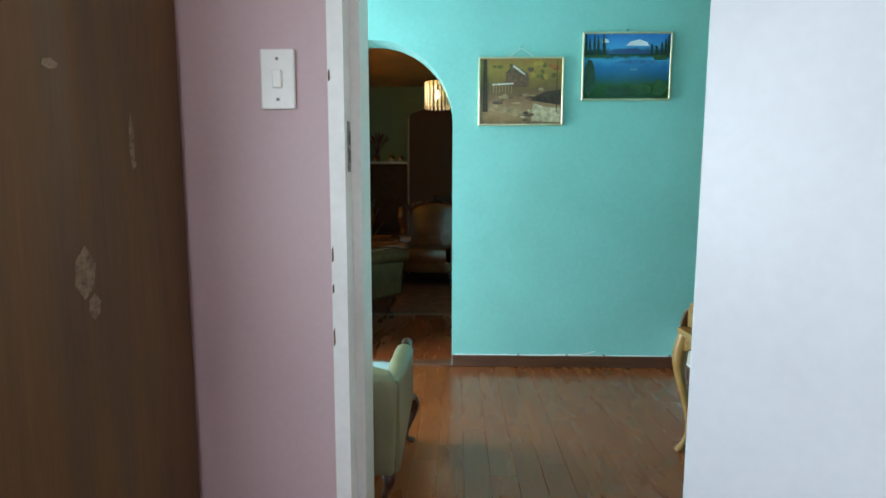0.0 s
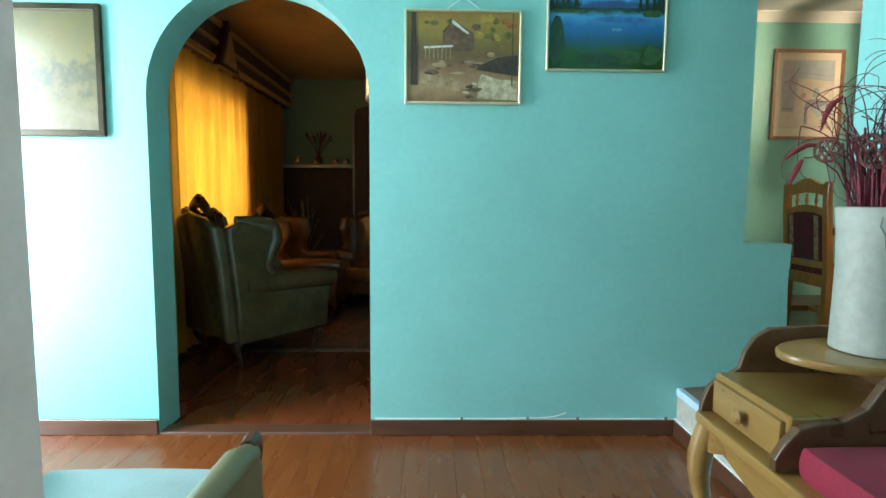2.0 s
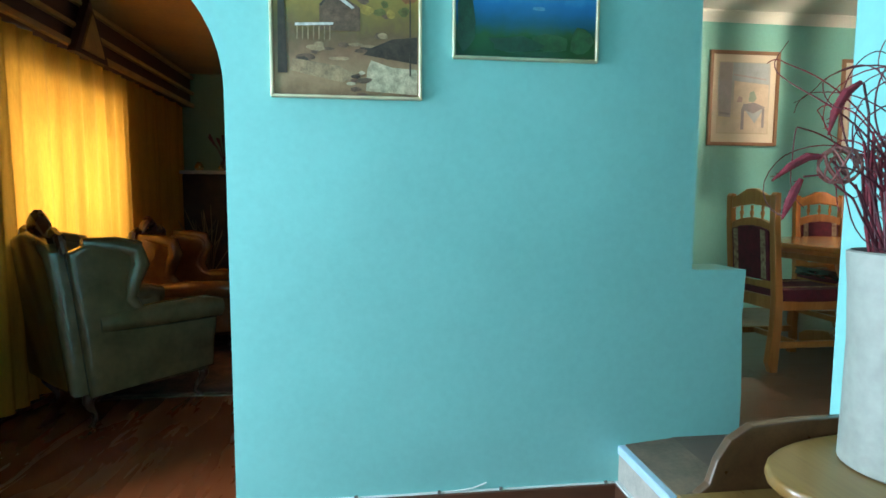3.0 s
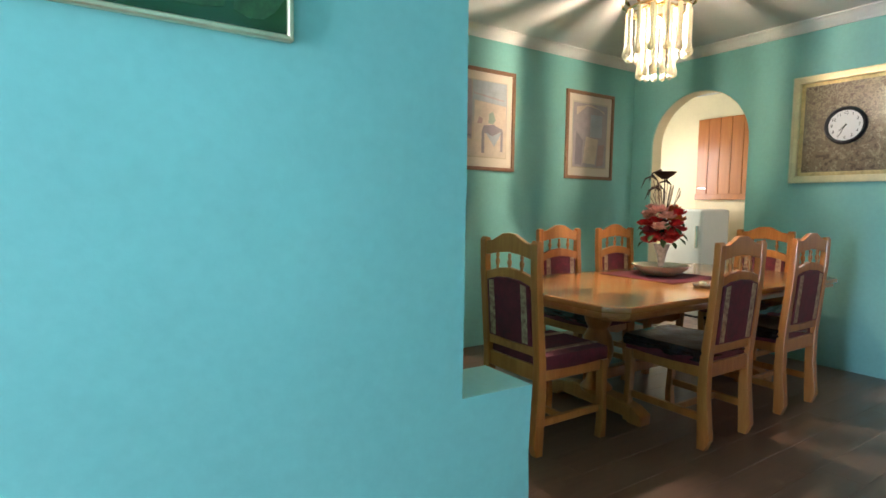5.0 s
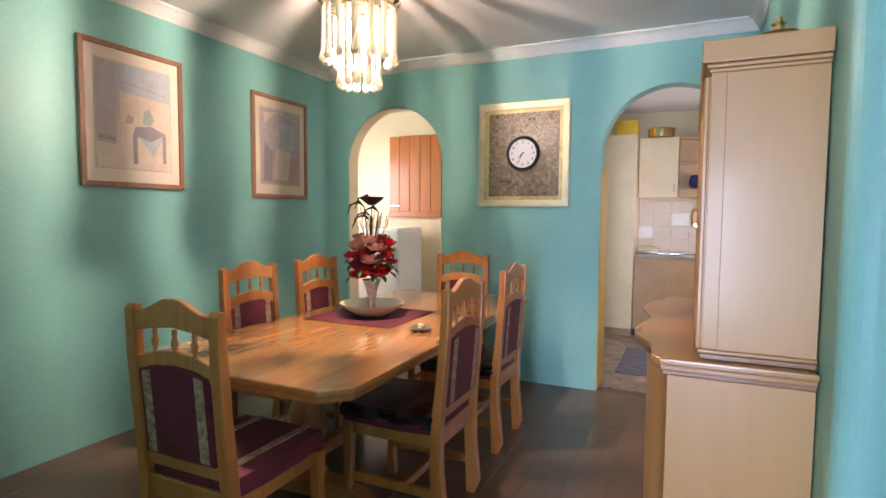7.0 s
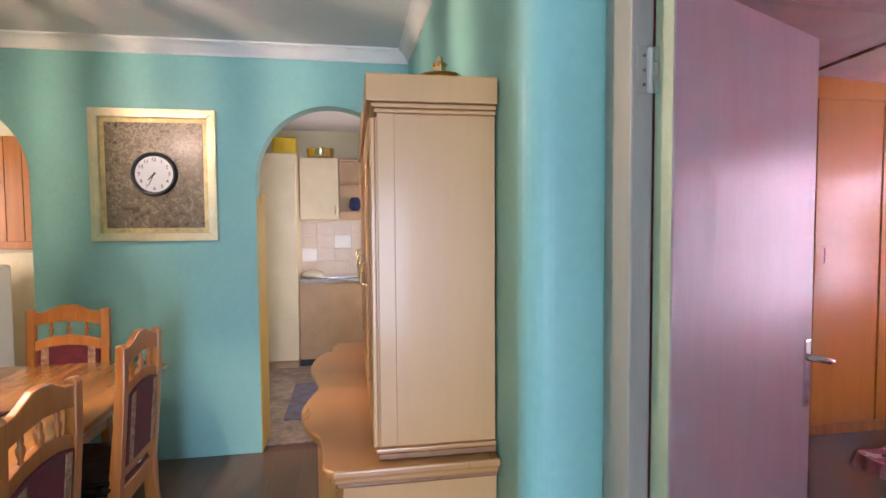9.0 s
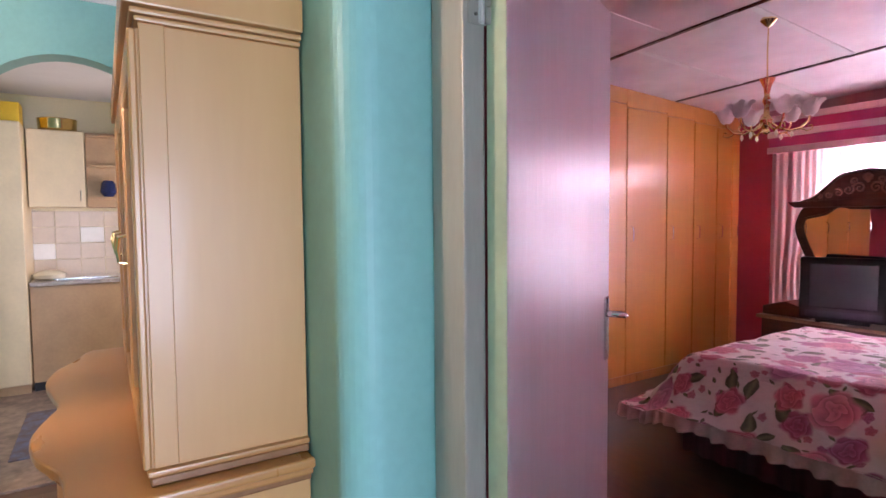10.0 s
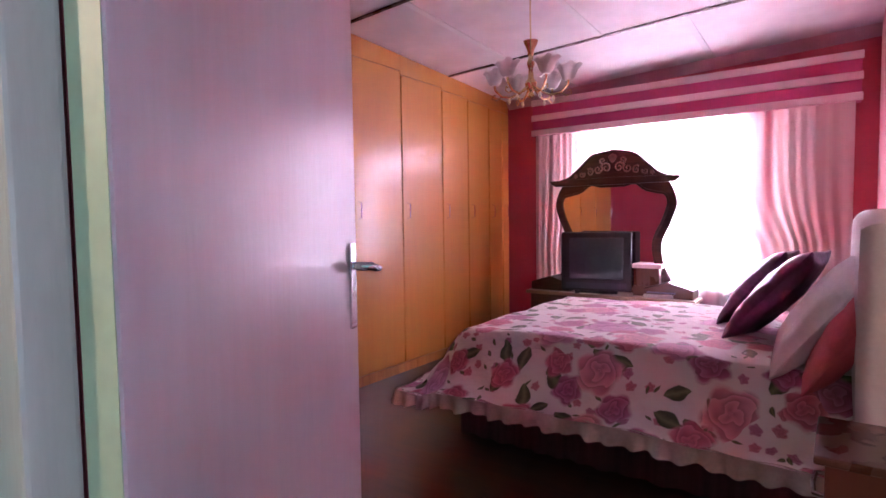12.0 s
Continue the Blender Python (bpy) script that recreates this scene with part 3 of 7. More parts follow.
def pad(x0, x1, y0, y1, z0, z1, puff=0.3, cuts=7, rough=0.0, seed=0):
    """A stuffed cushion: a box whose faces bulge and whose edges are round."""
    bm = bmesh.new()
    bmesh.ops.create_cube(bm, size=2.0)
    bmesh.ops.subdivide_edges(bm, edges=bm.edges[:], cuts=cuts, use_grid_fill=True)
    cx, cy, cz, hx, hy, hz = (x0 + x1) / 2, (y0 + y1) / 2, (z0 + z1) / 2, (x1 - x0) / 2, (y1 - y0) / 2, (z1 - z0) / 2
    for v in bm.verts:
        c = v.co
        n = Vector((c.x * math.sqrt(max(0, 1 - c.y * c.y / 2 - c.z * c.z / 2 + c.y * c.y * c.z * c.z / 3)), c.y * math.sqrt(max(0, 1 - c.z * c.z / 2 - c.x * c.x / 2 + c.z * c.z * c.x * c.x / 3)), c.z * math.sqrt(max(0, 1 - c.x * c.x / 2 - c.y * c.y / 2 + c.x * c.x * c.y * c.y / 3))))
        p = c.lerp(n, puff)
        if rough:
            p += p.normalized() * rough * noise.noise(Vector((c.x * 2 + seed, c.y * 2, c.z * 2)))
        v.co = Vector((cx + p.x * hx, cy + p.y * hy, cz + p.z * hz))
    return bm


def scene_paint(name, bands, wobble=0.25, scale=9.0, axis="Z", low=0.0, high=1.0, rough=0.3):
    """A painted picture: bands of colour from bottom to top, broken up by brushwork."""
    m = bpy.data.materials.new(name)
    m.use_nodes = True
    n, l = m.node_tree.nodes, m.node_tree.links
    p = n["Principled BSDF"]
    tc, sep = n.new("ShaderNodeTexCoord"), n.new("ShaderNodeSeparateXYZ")
    l.new(tc.outputs["Object"], sep.inputs[0])
    mr = n.new("ShaderNodeMapRange")
    mr.inputs["From Min"].default_value, mr.inputs["From Max"].default_value = low, high
    l.new(sep.outputs[axis], mr.inputs["Value"])
    nz = n.new("ShaderNodeTexNoise")
    nz.inputs["Scale"].default_value, nz.inputs["Detail"].default_value, nz.inputs["Roughness"].default_value = scale, 8, 0.65
    l.new(tc.outputs["Object"], nz.inputs["Vector"])
    ad = n.new("ShaderNodeMath")
    ad.operation = "MULTIPLY_ADD"
    l.new(nz.outputs["Fac"], ad.inputs[0])
    ad.inputs[1].default_value = wobble
    l.new(mr.outputs[0], ad.inputs[2])
    sub = n.new("ShaderNodeMath")
    sub.operation = "SUBTRACT"
    l.new(ad.outputs[0], sub.inputs[0])
    sub.inputs[1].default_value = wobble / 2
    ramp = n.new("ShaderNodeValToRGB")
    el = ramp.color_ramp.elements
    el[0].position, el[0].color = bands[0][0], (*bands[0][1], 1)
    el[1].position, el[1].color = bands[-1][0], (*bands[-1][1], 1)
    for pos, col in bands[1:-1]:
        e = el.new(pos)
        e.color = (*col, 1)
    l.new(sub.outputs[0], ramp.inputs[0])
    l.new(ramp.outputs["Color"], p.inputs["Base Color"])
    p.inputs["Roughness"].default_value = rough
    p.inputs["Coat Weight"].default_value, p.inputs["Coat Roughness"].default_value = 0.3, 0.2
    return m


def patch(name, outline, depth, material, parent, y=-0.0):
    """A flat painted patch lying on a picture, in its x-z plane."""
    return part(name, slab(outline, depth, "xz", y), material, parent)


def picture(label, at, turn, w, h, bar, material, frame_depth=0.022, group="", tilt=0.0):
    """Frame of four mitred bars; local x along the wall, z up from the lower edge, y into the wall."""
    p = thing("picture", label, "picture", at, turn, group)
    p.matrix_basis = pose(*at, 0, 0, turn) @ pose(0, 0, 0, tilt, 0, 0)
    o, i = [(-w / 2, 0), (w / 2, 0), (w / 2, h), (-w / 2, h)], [(-w / 2 + bar, bar), (w / 2 - bar, bar), (w / 2 - bar, h - bar), (-w / 2 + bar, h - bar)]
    for k, nm in enumerate(("frame_bottom", "frame_side", "frame_top", "frame_side")):
        a, b = k, (k + 1) % 4
        part(nm, slab([o[a], o[b], i[b], i[a]], frame_depth, "xz", -frame_depth - 0.002, 0.003), material, p)
    return p

# ---- hall and pink room ----
p = picture("painting of a water mill by a stream, thin gilt frame", (0.285, 3.699, 1.675), 0, 0.565, 0.445, 0.012, M_GOLD, 0.02, "hall pictures")
def blob(name, cx, cz, rx, rz, material, parent, y, seed):
    """An uneven dab of paint on a picture."""
    dab = random.Random(seed)
    patch(name, [(cx + rx * math.cos(q * math.pi / 5) * dab.uniform(0.7, 1.15), cz + rz * math.sin(q * math.pi / 5) * dab.uniform(0.7, 1.15)) for q in range(10)], 0.0008, material, parent, y)


PAINT = {nm: mat("oil_" + nm, c, 0.5, 0.35, 40, 150, 0.1) for nm, c in (("ochre", (0.36, 0.23, 0.045)), ("olive", (0.13, 0.12, 0.03)), ("rust", (0.34, 0.12, 0.035)), ("brown", (0.15, 0.085, 0.05)), ("dark", (0.055, 0.038, 0.025)), ("stone", (0.36, 0.235, 0.125)), ("foam", (0.52, 0.42, 0.27)), ("roof", (0.62, 0.56, 0.50)), ("deep_green", (0.016, 0.065, 0.035)), ("mid_green", (0.03, 0.10, 0.035)), ("pale_blue", (0.08, 0.28, 0.50)), ("lake_blue", (0.03, 0.17, 0.40)))}
mill = scene_paint("mill_painting", [(0.0, (0.18, 0.095, 0.04)), (0.2, (0.34, 0.20, 0.095)), (0.38, (0.22, 0.115, 0.055)), (0.52, (0.14, 0.08, 0.03)), (0.68, (0.19, 0.125, 0.025)), (0.85, (0.28, 0.18, 0.03)), (1.0, (0.24, 0.12, 0.03))], 0.40, 22, "Z", 0.0, 0.445, 0.5)
part("canvas", box(-0.275, 0.275, -0.012, -0.003, 0.006, 0.439), mill, p)
dabs = random.Random(21)
for k in range(22):
    x, z = dabs.uniform(-0.22, 0.25), dabs.uniform(0.31, 0.415)
    tint = "rust" if x > 0.18 and z > 0.36 else dabs.choice(("ochre", "ochre", "olive", "olive", "brown"))
    blob("painted_foliage", x, z, dabs.uniform(0.015, 0.035), dabs.uniform(0.010, 0.022), PAINT[tint], p, -0.01285 - 0.00002 * k, k)
patch("painted_mill", [(-0.10, 0.25), (0.05, 0.25), (0.05, 0.335), (-0.045, 0.395), (-0.10, 0.345)], 0.0008, PAINT["brown"], p, -0.0142)
patch("painted_roof", [(-0.055, 0.40), (0.03, 0.335), (0.02, 0.33), (-0.06, 0.385)], 0.0008, PAINT["roof"], p, -0.0152)
patch("painted_gable", [(-0.10, 0.34), (-0.05, 0.40), (-0.055, 0.385), (-0.095, 0.335)], 0.0008, PAINT["dark"], p, -0.0154)
patch("painted_flume", [(-0.19, 0.262), (-0.05, 0.27), (-0.05, 0.279), (-0.19, 0.272)], 0.0008, PAINT["roof"], p, -0.0152)
for k in range(7):
    x = -0.185 + 0.02 * k
    patch("painted_trestle", [(x, 0.215), (x + 0.004, 0.215), (x + 0.005, 0.264), (x + 0.001, 0.264)], 0.0008, PAINT["stone"], p, -0.0150 - 0.00003 * k)
for k in range(20):
    x = dabs.uniform(-0.18, 0.25)
    blob("painted_rock", x, dabs.uniform(0.15, 0.24) - 0.03 * (x < 0), dabs.uniform(0.014, 0.04), dabs.uniform(0.006, 0.014), PAINT[dabs.choice(("stone", "brown", "dark", "brown", "stone"))], p, -0.01345 - 0.00002 * k, 40 + k)
patch("painted_bank", [(0.06, 0.165), (0.265, 0.135), (0.265, 0.235), (0.17, 0.225), (0.09, 0.19)], 0.0008, PAINT["dark"], p, -0.0141)
patch("painted_water", [(0.07, 0.03), (0.265, 0.02), (0.265, 0.115), (0.17, 0.12), (0.09, 0.145), (0.075, 0.11)], 0.0008, PAINT["foam"], p, -0.0143)
patch("painted_pool", [(-0.21, 0.10), (-0.02, 0.06), (0.04, 0.085), (-0.03, 0.12), (-0.20, 0.145)], 0.0008, PAINT["stone"], p, -0.0143)
for k in range(9):
    blob("painted_stone", dabs.uniform(-0.02, 0.10), dabs.uniform(0.015, 0.10), dabs.uniform(0.012, 0.03), dabs.uniform(0.005, 0.011), PAINT[dabs.choice(("dark", "foam", "brown"))], p, -0.0153 - 0.00003 * k, 80 + k)
for x, w in ((-0.255, 0.035), (0.235, 0.006)):
    patch("painted_trunk", [(x, 0.09), (x + w, 0.09), (x + w * 0.75, 0.43), (x + w * 0.15, 0.43)], 0.0008, PAINT["dark"], p, -0.0152)
for dx in (-1, 1):
    part("cord", tube([(dx * 0.09, -0.01, 0.44), (dx * 0.045, -0.006, 0.475), (0, -0.004, 0.505)], 0.0022, 5), M_PLATE, p)
part("nail", tube([(0, 0.0, 0.507), (0, -0.02, 0.512)], 0.003, 6), M_STEELWORN, p)

p = picture("print of a blue lake below mountains, thin gilt frame", (0.978, 3.699, 1.838), 0, 0.585, 0.438, 0.012, M_GOLD, 0.02, "hall pictures")
lake = scene_paint("lake_print", [(0.0, (0.012, 0.045, 0.012)), (0.22, (0.02, 0.08, 0.02)), (0.34, (0.012, 0.09, 0.16)), (0.5, (0.02, 0.15, 0.38)), (0.6, (0.05, 0.28, 0.52)), (0.66, (0.012, 0.05, 0.02)), (0.73, (0.03, 0.09, 0.16)), (0.78, (0.06, 0.30, 0.62)), (1.0, (0.02, 0.14, 0.50))], 0.16, 13, "Z", 0.0, 0.438, 0.2)
part("canvas", box(-0.285, 0.285, -0.012, -0.003, 0.006, 0.432), lake, p)
M_CLOUD = mat("painted_cloud", (0.72, 0.78, 0.84), 0.4, 0.1, 20, 90)
for k, (x, z, rx, rz, tint) in enumerate(((0.05, 0.245, 0.15, 0.016, "lake_blue"), (0.05, 0.20, 0.028, 0.008, "pale_blue"), (-0.24, 0.14, 0.04, 0.12, "deep_green"), (0.10, 0.07, 0.09, 0.045, "mid_green"), (-0.05, 0.06, 0.11, 0.035, "deep_green"), (0.22, 0.08, 0.05, 0.06, "mid_green"), (-0.19, 0.285, 0.09, 0.012, "mid_green"), (0.22, 0.275, 0.06, 0.022, "mid_green"), (-0.17, 0.38, 0.03, 0.02, "pale_blue"))):
    blob("painted_reflection", x, z, rx, rz, PAINT[tint], p, -0.0130 - 0.00005 * k, 120 + k)
patch("painted_cloud", [(-0.01, 0.352), (0.14, 0.350), (0.13, 0.372), (0.08, 0.392), (0.05, 0.384), (0.02, 0.378)], 0.0008, M_CLOUD, p, -0.0145)
patch("painted_cloud", [(-0.17, 0.372), (-0.12, 0.37), (-0.125, 0.39), (-0.15, 0.397)], 0.0008, M_CLOUD, p, -0.0145)
patch("painted_mountain", [(-0.16, 0.30), (0.20, 0.30), (0.14, 0.315), (0.02, 0.335), (-0.02, 0.330), (-0.10, 0.315)], 0.0008, mat("painted_blue_hill", (0.03, 0.08, 0.22), 0.4), p, -0.0147)
M_PINES = mat("painted_pine", (0.010, 0.03, 0.014), 0.4, 0.4, 30, 120)
for k, (x, z1) in enumerate(((-0.268, 0.43), (-0.245, 0.40), (-0.215, 0.43), (-0.19, 0.41), (-0.155, 0.425), (-0.148, 0.37), (0.16, 0.36), (0.19, 0.35), (0.225, 0.375), (0.25, 0.40), (0.268, 0.42))):
    patch("painted_pine", [(x - 0.010, 0.29), (x + 0.010, 0.29), (x + 0.007, 0.33), (x + 0.009, 0.345), (x + 0.002, z1), (x - 0.003, z1), (x - 0.009, 0.35), (x - 0.006, 0.33)], 0.0008, M_PINES, p, -0.0152 - 0.00003 * k)
part("nail", tube([(0, 0.0, 0.45), (0, -0.02, 0.455)], 0.005, 6), M_STEELWORN, p)

p = picture("framed sunlit landscape print in a dark and gilt frame", (-1.71, 3.699, 1.50), 0, 0.54, 0.62, 0.03, mat("dark_gilt_frame", (0.045, 0.032, 0.014), 0.3, 0.3, 12, 80, 0.1, metal=0.4), 0.024, "hall pictures")
part("canvas", box(-0.25, 0.25, -0.012, -0.003, 0.02, 0.60), scene_paint("sunny_print", [(0.0, (0.16, 0.12, 0.06)), (0.35, (0.11, 0.085, 0.02)), (0.5, (0.05, 0.045, 0.012)), (0.65, (0.13, 0.10, 0.02)), (1.0, (0.10, 0.085, 0.03))], 1.0, 14, "Z", 0, 0.6, 0.4), p)

# light switch
s = thing("light_switch", "white plastic light switch plate on the pink wall", "switch", (-0.640, 1.519, 1.568))
part("plate", rounded(-0.048, 0.048, -0.012, 0, -0.082, 0.082, 0.005), M_PLATE, s)
part("rocker", rounded(-0.014, 0.014, -0.022, -0.011, -0.025, 0.025, 0.005), M_PLATE, s)
for z in (-0.055, 0.055):
    part("screw", move(lathe([(0.0045, 0), (0.0045, 0.002), (0.003, 0.003)], 10), pose(0, -0.012, z, 90)), M_STEELWORN, s, "dull steel screw")

# doorway of the pink room
setting(part("door_frame_left", slab([(-0.500, 1.506), (-0.455, 1.506), (-0.455, 1.60), (-0.426, 1.602), (-0.426, 1.765), (-0.485, 1.765), (-0.485, 1.52), (-0.5, 1.52)], 2.14, "xy", 0.0, 0.003), M_WHITE), "chipped white gloss door frame post", "door frame")
setting(part("door_frame_right", slab([(0.842, 1.602), (0.865, 1.60), (0.865, 1.506), (0.91, 1.506), (0.91, 1.52), (0.875, 1.52), (0.875, 1.765), (0.842, 1.765)], 2.14, "xy", 0.0, 0.003), M_WHITE), "white gloss door frame post", "door frame")
setting(part("door_frame_head", box(-0.425, 0.84, 1.53, 1.765, 2.085, 2.14, 0.003), M_WHITE), "white gloss door frame head", "door frame")
s = thing("strike_plate", "worn steel strike plate let into the door frame", "strike plate", (-0.4538, 1.555, 1.385))
part("plate", rounded(-0.001, 0.003, -0.014, 0.014, -0.072, 0.072, 0.001), M_STEELWORN, s)
for z0, z1 in ((0.005, 0.045), (-0.045, -0.008)):
    part("latch_hole", box(0.0032, 0.0045, -0.008, 0.008, z0, z1), M_BLACK, s, "dark latch hole")
M_CHIP = mat("bare_wood_chip", (0.16, 0.11, 0.07), 0.8, 0.4, 30, 150)
for k, (y, z, h) in enumerate(((1.508, 1.05, 0.05), (1.508, 0.96, 0.03), (1.508, 1.56, 0.035), (1.508, 0.80, 0.06))):
    setting(part("paint_chip", slab([(-0.4985, z), (-0.4925, z + h * 0.2), (-0.494, z + h), (-0.4985, z + h * 0.8)], 0.002, "xz", 1.5045), M_CHIP), "chip in the white paint", "trim")

d = thing("door", "open white painted flush door", "door", (0.405, 1.2, 0.008), 52)
part("leaf", rounded(0.0, 0.04, -0.82, 0.0, 0, 2.07, 0.003, seg=1), M_WHITELEAF, d)
part("handle", tube([(0.045, -0.07, 1.0), (0.09, -0.07, 1.0), (0.095, -0.11, 1.0), (0.095, -0.17, 1.0)], 0.008, 8), M_CHROME, d, "chrome lever handle")

w = thing("wardrobe", "dark brown veneered wardrobe with scuffed side", "wardrobe", (-0.915, 1.50, 0.0), -7.5)
part("body", rounded(-0.42, 0.0, -0.75, 0.0, 0.05, 2.3, 0.004, seg=1), M_BROWNDOOR, w)
part("plinth", box(-0.40, -0.01, -0.73, -0.02, 0.0, 0.05), M_BROWNDOOR, w)
part("edge_strip", rounded(-0.012, 0.005, -0.765, -0.745, 0.05, 2.3, 0.003, seg=1), M_MAHOG, w)
M_SCUFF = mat("pale_scuff", (0.30, 0.22, 0.14), 0.6, 0.6, 30, 120, 0.1, second=(0.09, 0.05, 0.02))
for y, z, a, b in ((-0.20, 1.38, 0.008, 0.07), (-0.42, 1.52, 0.02, 0.012), (-0.37, 1.08, 0.030, 0.06), (-0.35, 1.0, 0.018, 0.03), (-0.195, 1.325, 0.006, 0.010)):
    part("scuff", slab([(y - a, z - b * 0.4), (y - a * 0.2, z - b), (y + a * 0.7, z - b * 0.6), (y + a, z + b * 0.3), (y + a * 0.1, z + b), (y - a * 0.8, z + b * 0.5)], 0.0012, "yz", 0.0002), M_SCUFF, w, "pale scuff mark")


def cabriole(at, height, out, width=0.022):
    """A curved leg that swells at the knee and turns out at the foot."""
    x, y = at
    ox, oy = out
    pts, rad = [], []
    for k in range(13):
        t = k / 12
        off = 0.03 * math.sin(2 * math.pi * (t * 0.92 + 0.04)) + (0.02 * (t - 0.85) / 0.15 if t > 0.85 else 0)
        pts.append((x + ox * off, y + oy * off, height * (1 - t)))
        rad.append(width * (1.25 - 0.75 * t + 0.35 * math.exp(-((t - 0.18) / 0.14) ** 2) + (0.35 if t > 0.92 else 0)))
    return tube(pts, rad, 10)


# hall armchair, seen from behind its right side; it faces the archway wall
ch = thing("armchair", "pale sage leatherette armchair with carved dark wooden trim", "armchair", (-0.715, 2.22, 0.0))
ch.scale = (1.0, 1.0, 0.90)
part("seat", pad(-0.29, 0.29, -0.30, 0.36, 0.30, 0.455, 0.18), M_SAGEBLUE, ch, "pale blue-green seat cushion", True)
part("seat_frame", rounded(-0.335, 0.335, -0.33, 0.355, 0.21, 0.31, 0.015), M_SAGE, ch)
for sx in (-1, 1):
    prof = [(-0.33, 0.22), (0.31, 0.26), (0.325, 0.34), (0.30, 0.42), (0.315, 0.48), (0.27, 0.555), (-0.05, 0.575), (-0.33, 0.62)]
    a = part("arm", slab(prof, 0.065, "yz", sx * 0.335 - 0.0325, 0.02, None, 3), M_SAGE, ch, "", True)
    part("arm_pad", tube([(sx * 0.335, -0.32, 0.585), (sx * 0.335, -0.05, 0.572), (sx * 0.335, 0.18, 0.562), (sx * 0.335, 0.275, 0.535)], [0.03, 0.042, 0.043, 0.036], 12), M_SAGE, ch, "", True)
    part("arm_scroll", tube([(sx * 0.335, 0.27, 0.565), (sx * 0.335, 0.315, 0.57), (sx * 0.335, 0.335, 0.53), (sx * 0.335, 0.33, 0.47), (sx * 0.335, 0.30, 0.42), (sx * 0.335, 0.32, 0.34), (sx * 0.335, 0.345, 0.25)], [0.022, 0.026, 0.024, 0.018, 0.017, 0.02, 0.022], 8), M_MAHOG, ch, "dark carved wooden arm end", True)
    part("leg", cabriole((sx * 0.345, 0.325), 0.25, (sx * 0.6, 0.8), 0.024), M_MAHOG, ch, "dark cabriole leg", True)
    part("leg", cabriole((sx * 0.31, -0.29), 0.23, (sx * 0.5, -0.8), 0.018), M_MAHOG, ch, "dark cabriole leg", True)
part("backrest", slab([(-0.345, 0.24), (0.345, 0.24), (0.36, 0.60), (0.33, 0.66), (0.2, 0.69), (0.0, 0.70), (-0.2, 0.69), (-0.33, 0.66), (-0.36, 0.60)], 0.10, "xz", -0.40, 0.03, None, 3), M_SAGE, ch, "", True)

# telephone bench with tiered shelf
tb = thing("telephone_bench", "yellow oak telephone bench with red seat and small drawer", "bench", (-0.07, -0.055, 0))
tb.scale = (1.0, 1.0, 1.06)
BX, BE, BYN, BYM, BYS = 0.985, 1.43, 2.585, 2.21, 1.86
part("tray", slab([(BX, BYS), (BE, BYS), (BE, BYN), (BX + 0.02, BYN), (BX - 0.005, BYN - 0.03)], 0.028, "xy", 0.548, 0.007, None, 2), M_OLIVEWOOD, tb)
apron = [(BYS + 0.03, 0.546), (BYS + 0.03, 0.49), (1.93, 0.465), (1.98, 0.485), (2.04, 0.505), (2.13, 0.485), (2.24, 0.46), (2.36, 0.485), (2.44, 0.505), (2.5, 0.48), (2.55, 0.47), (2.55, 0.546)]
part("apron", slab(apron, 0.02, "yz", BX + 0.015, 0.003), M_OLIVEWOOD, tb)
part("apron_end", slab([(BX + 0.03, 0.546), (BX + 0.03, 0.48), (1.1, 0.50), (1.2, 0.475), (1.3, 0.50), (1.37, 0.48), (1.37, 0.546)], 0.02, "xz", 2.55, 0.003), M_OLIVEWOOD, tb)
for x, y, ox, oy in ((BX + 0.035, 2.535, -0.75, 0.65), (BX + 0.035, 1.90, -0.75, -0.65), (1.365, 2.535, 0.2, 0.6), (1.365, 1.90, 0.2, -0.6)):
    part("leg", cabriole((x, y), 0.548, (ox, oy), 0.024), M_OLIVEWOOD, tb, "", True)
gal = [(BX + 0.01, 0.578), (BX + 0.012, 0.60), (BX + 0.03, 0.645), (BX + 0.06, 0.672), (BX + 0.09, 0.68), (BX + 0.115, 0.70), (BX + 0.13, 0.745), (BX + 0.155, 0.782), (BX + 0.20, 0.808), (1.30, 0.815), (BE, 0.815), (BE, 0.578)]
part("end_panel", slab(gal, 0.020, "xz", 2.552, 0.004, None, 2), M_BENCHDARK, tb, "dark scalloped end panel")
div = [(BX + 0.0, 0.578), (BX - 0.002, 0.605), (BX + 0.02, 0.64), (BX + 0.05, 0.672), (BX + 0.10, 0.685), (BX + 0.15, 0.69), (BX + 0.20, 0.715), (BX + 0.235, 0.765), (BX + 0.28, 0.80), (1.33, 0.82), (BE, 0.82), (BE, 0.578)]
part("divider", slab(div, 0.026, "xz", BYM - 0.013, 0.005, None, 2), M_BENCHDARK, tb, "dark scalloped divider panel")
part("back_panel", slab([(BYS, 0.578), (2.55, 0.578), (2.55, 0.85), (2.35, 0.875), (2.12, 0.85), (2.0, 0.80), (1.93, 0.82), (BYS, 0.80)], 0.018, "yz", BE - 0.018, 0.003), M_BENCHDARK, tb)
part("drawer_box", rounded(BX + 0.045, BE - 0.02, BYM + 0.014, 2.551, 0.5775, 0.688, 0.004, seg=1), M_OLIVEWOOD, tb)
dr = part("drawer", rounded(BX + 0.032, BX + 0.048, BYM + 0.03, 2.535, 0.586, 0.672, 0.004, seg=2), M_OLIVEWOOD, tb)
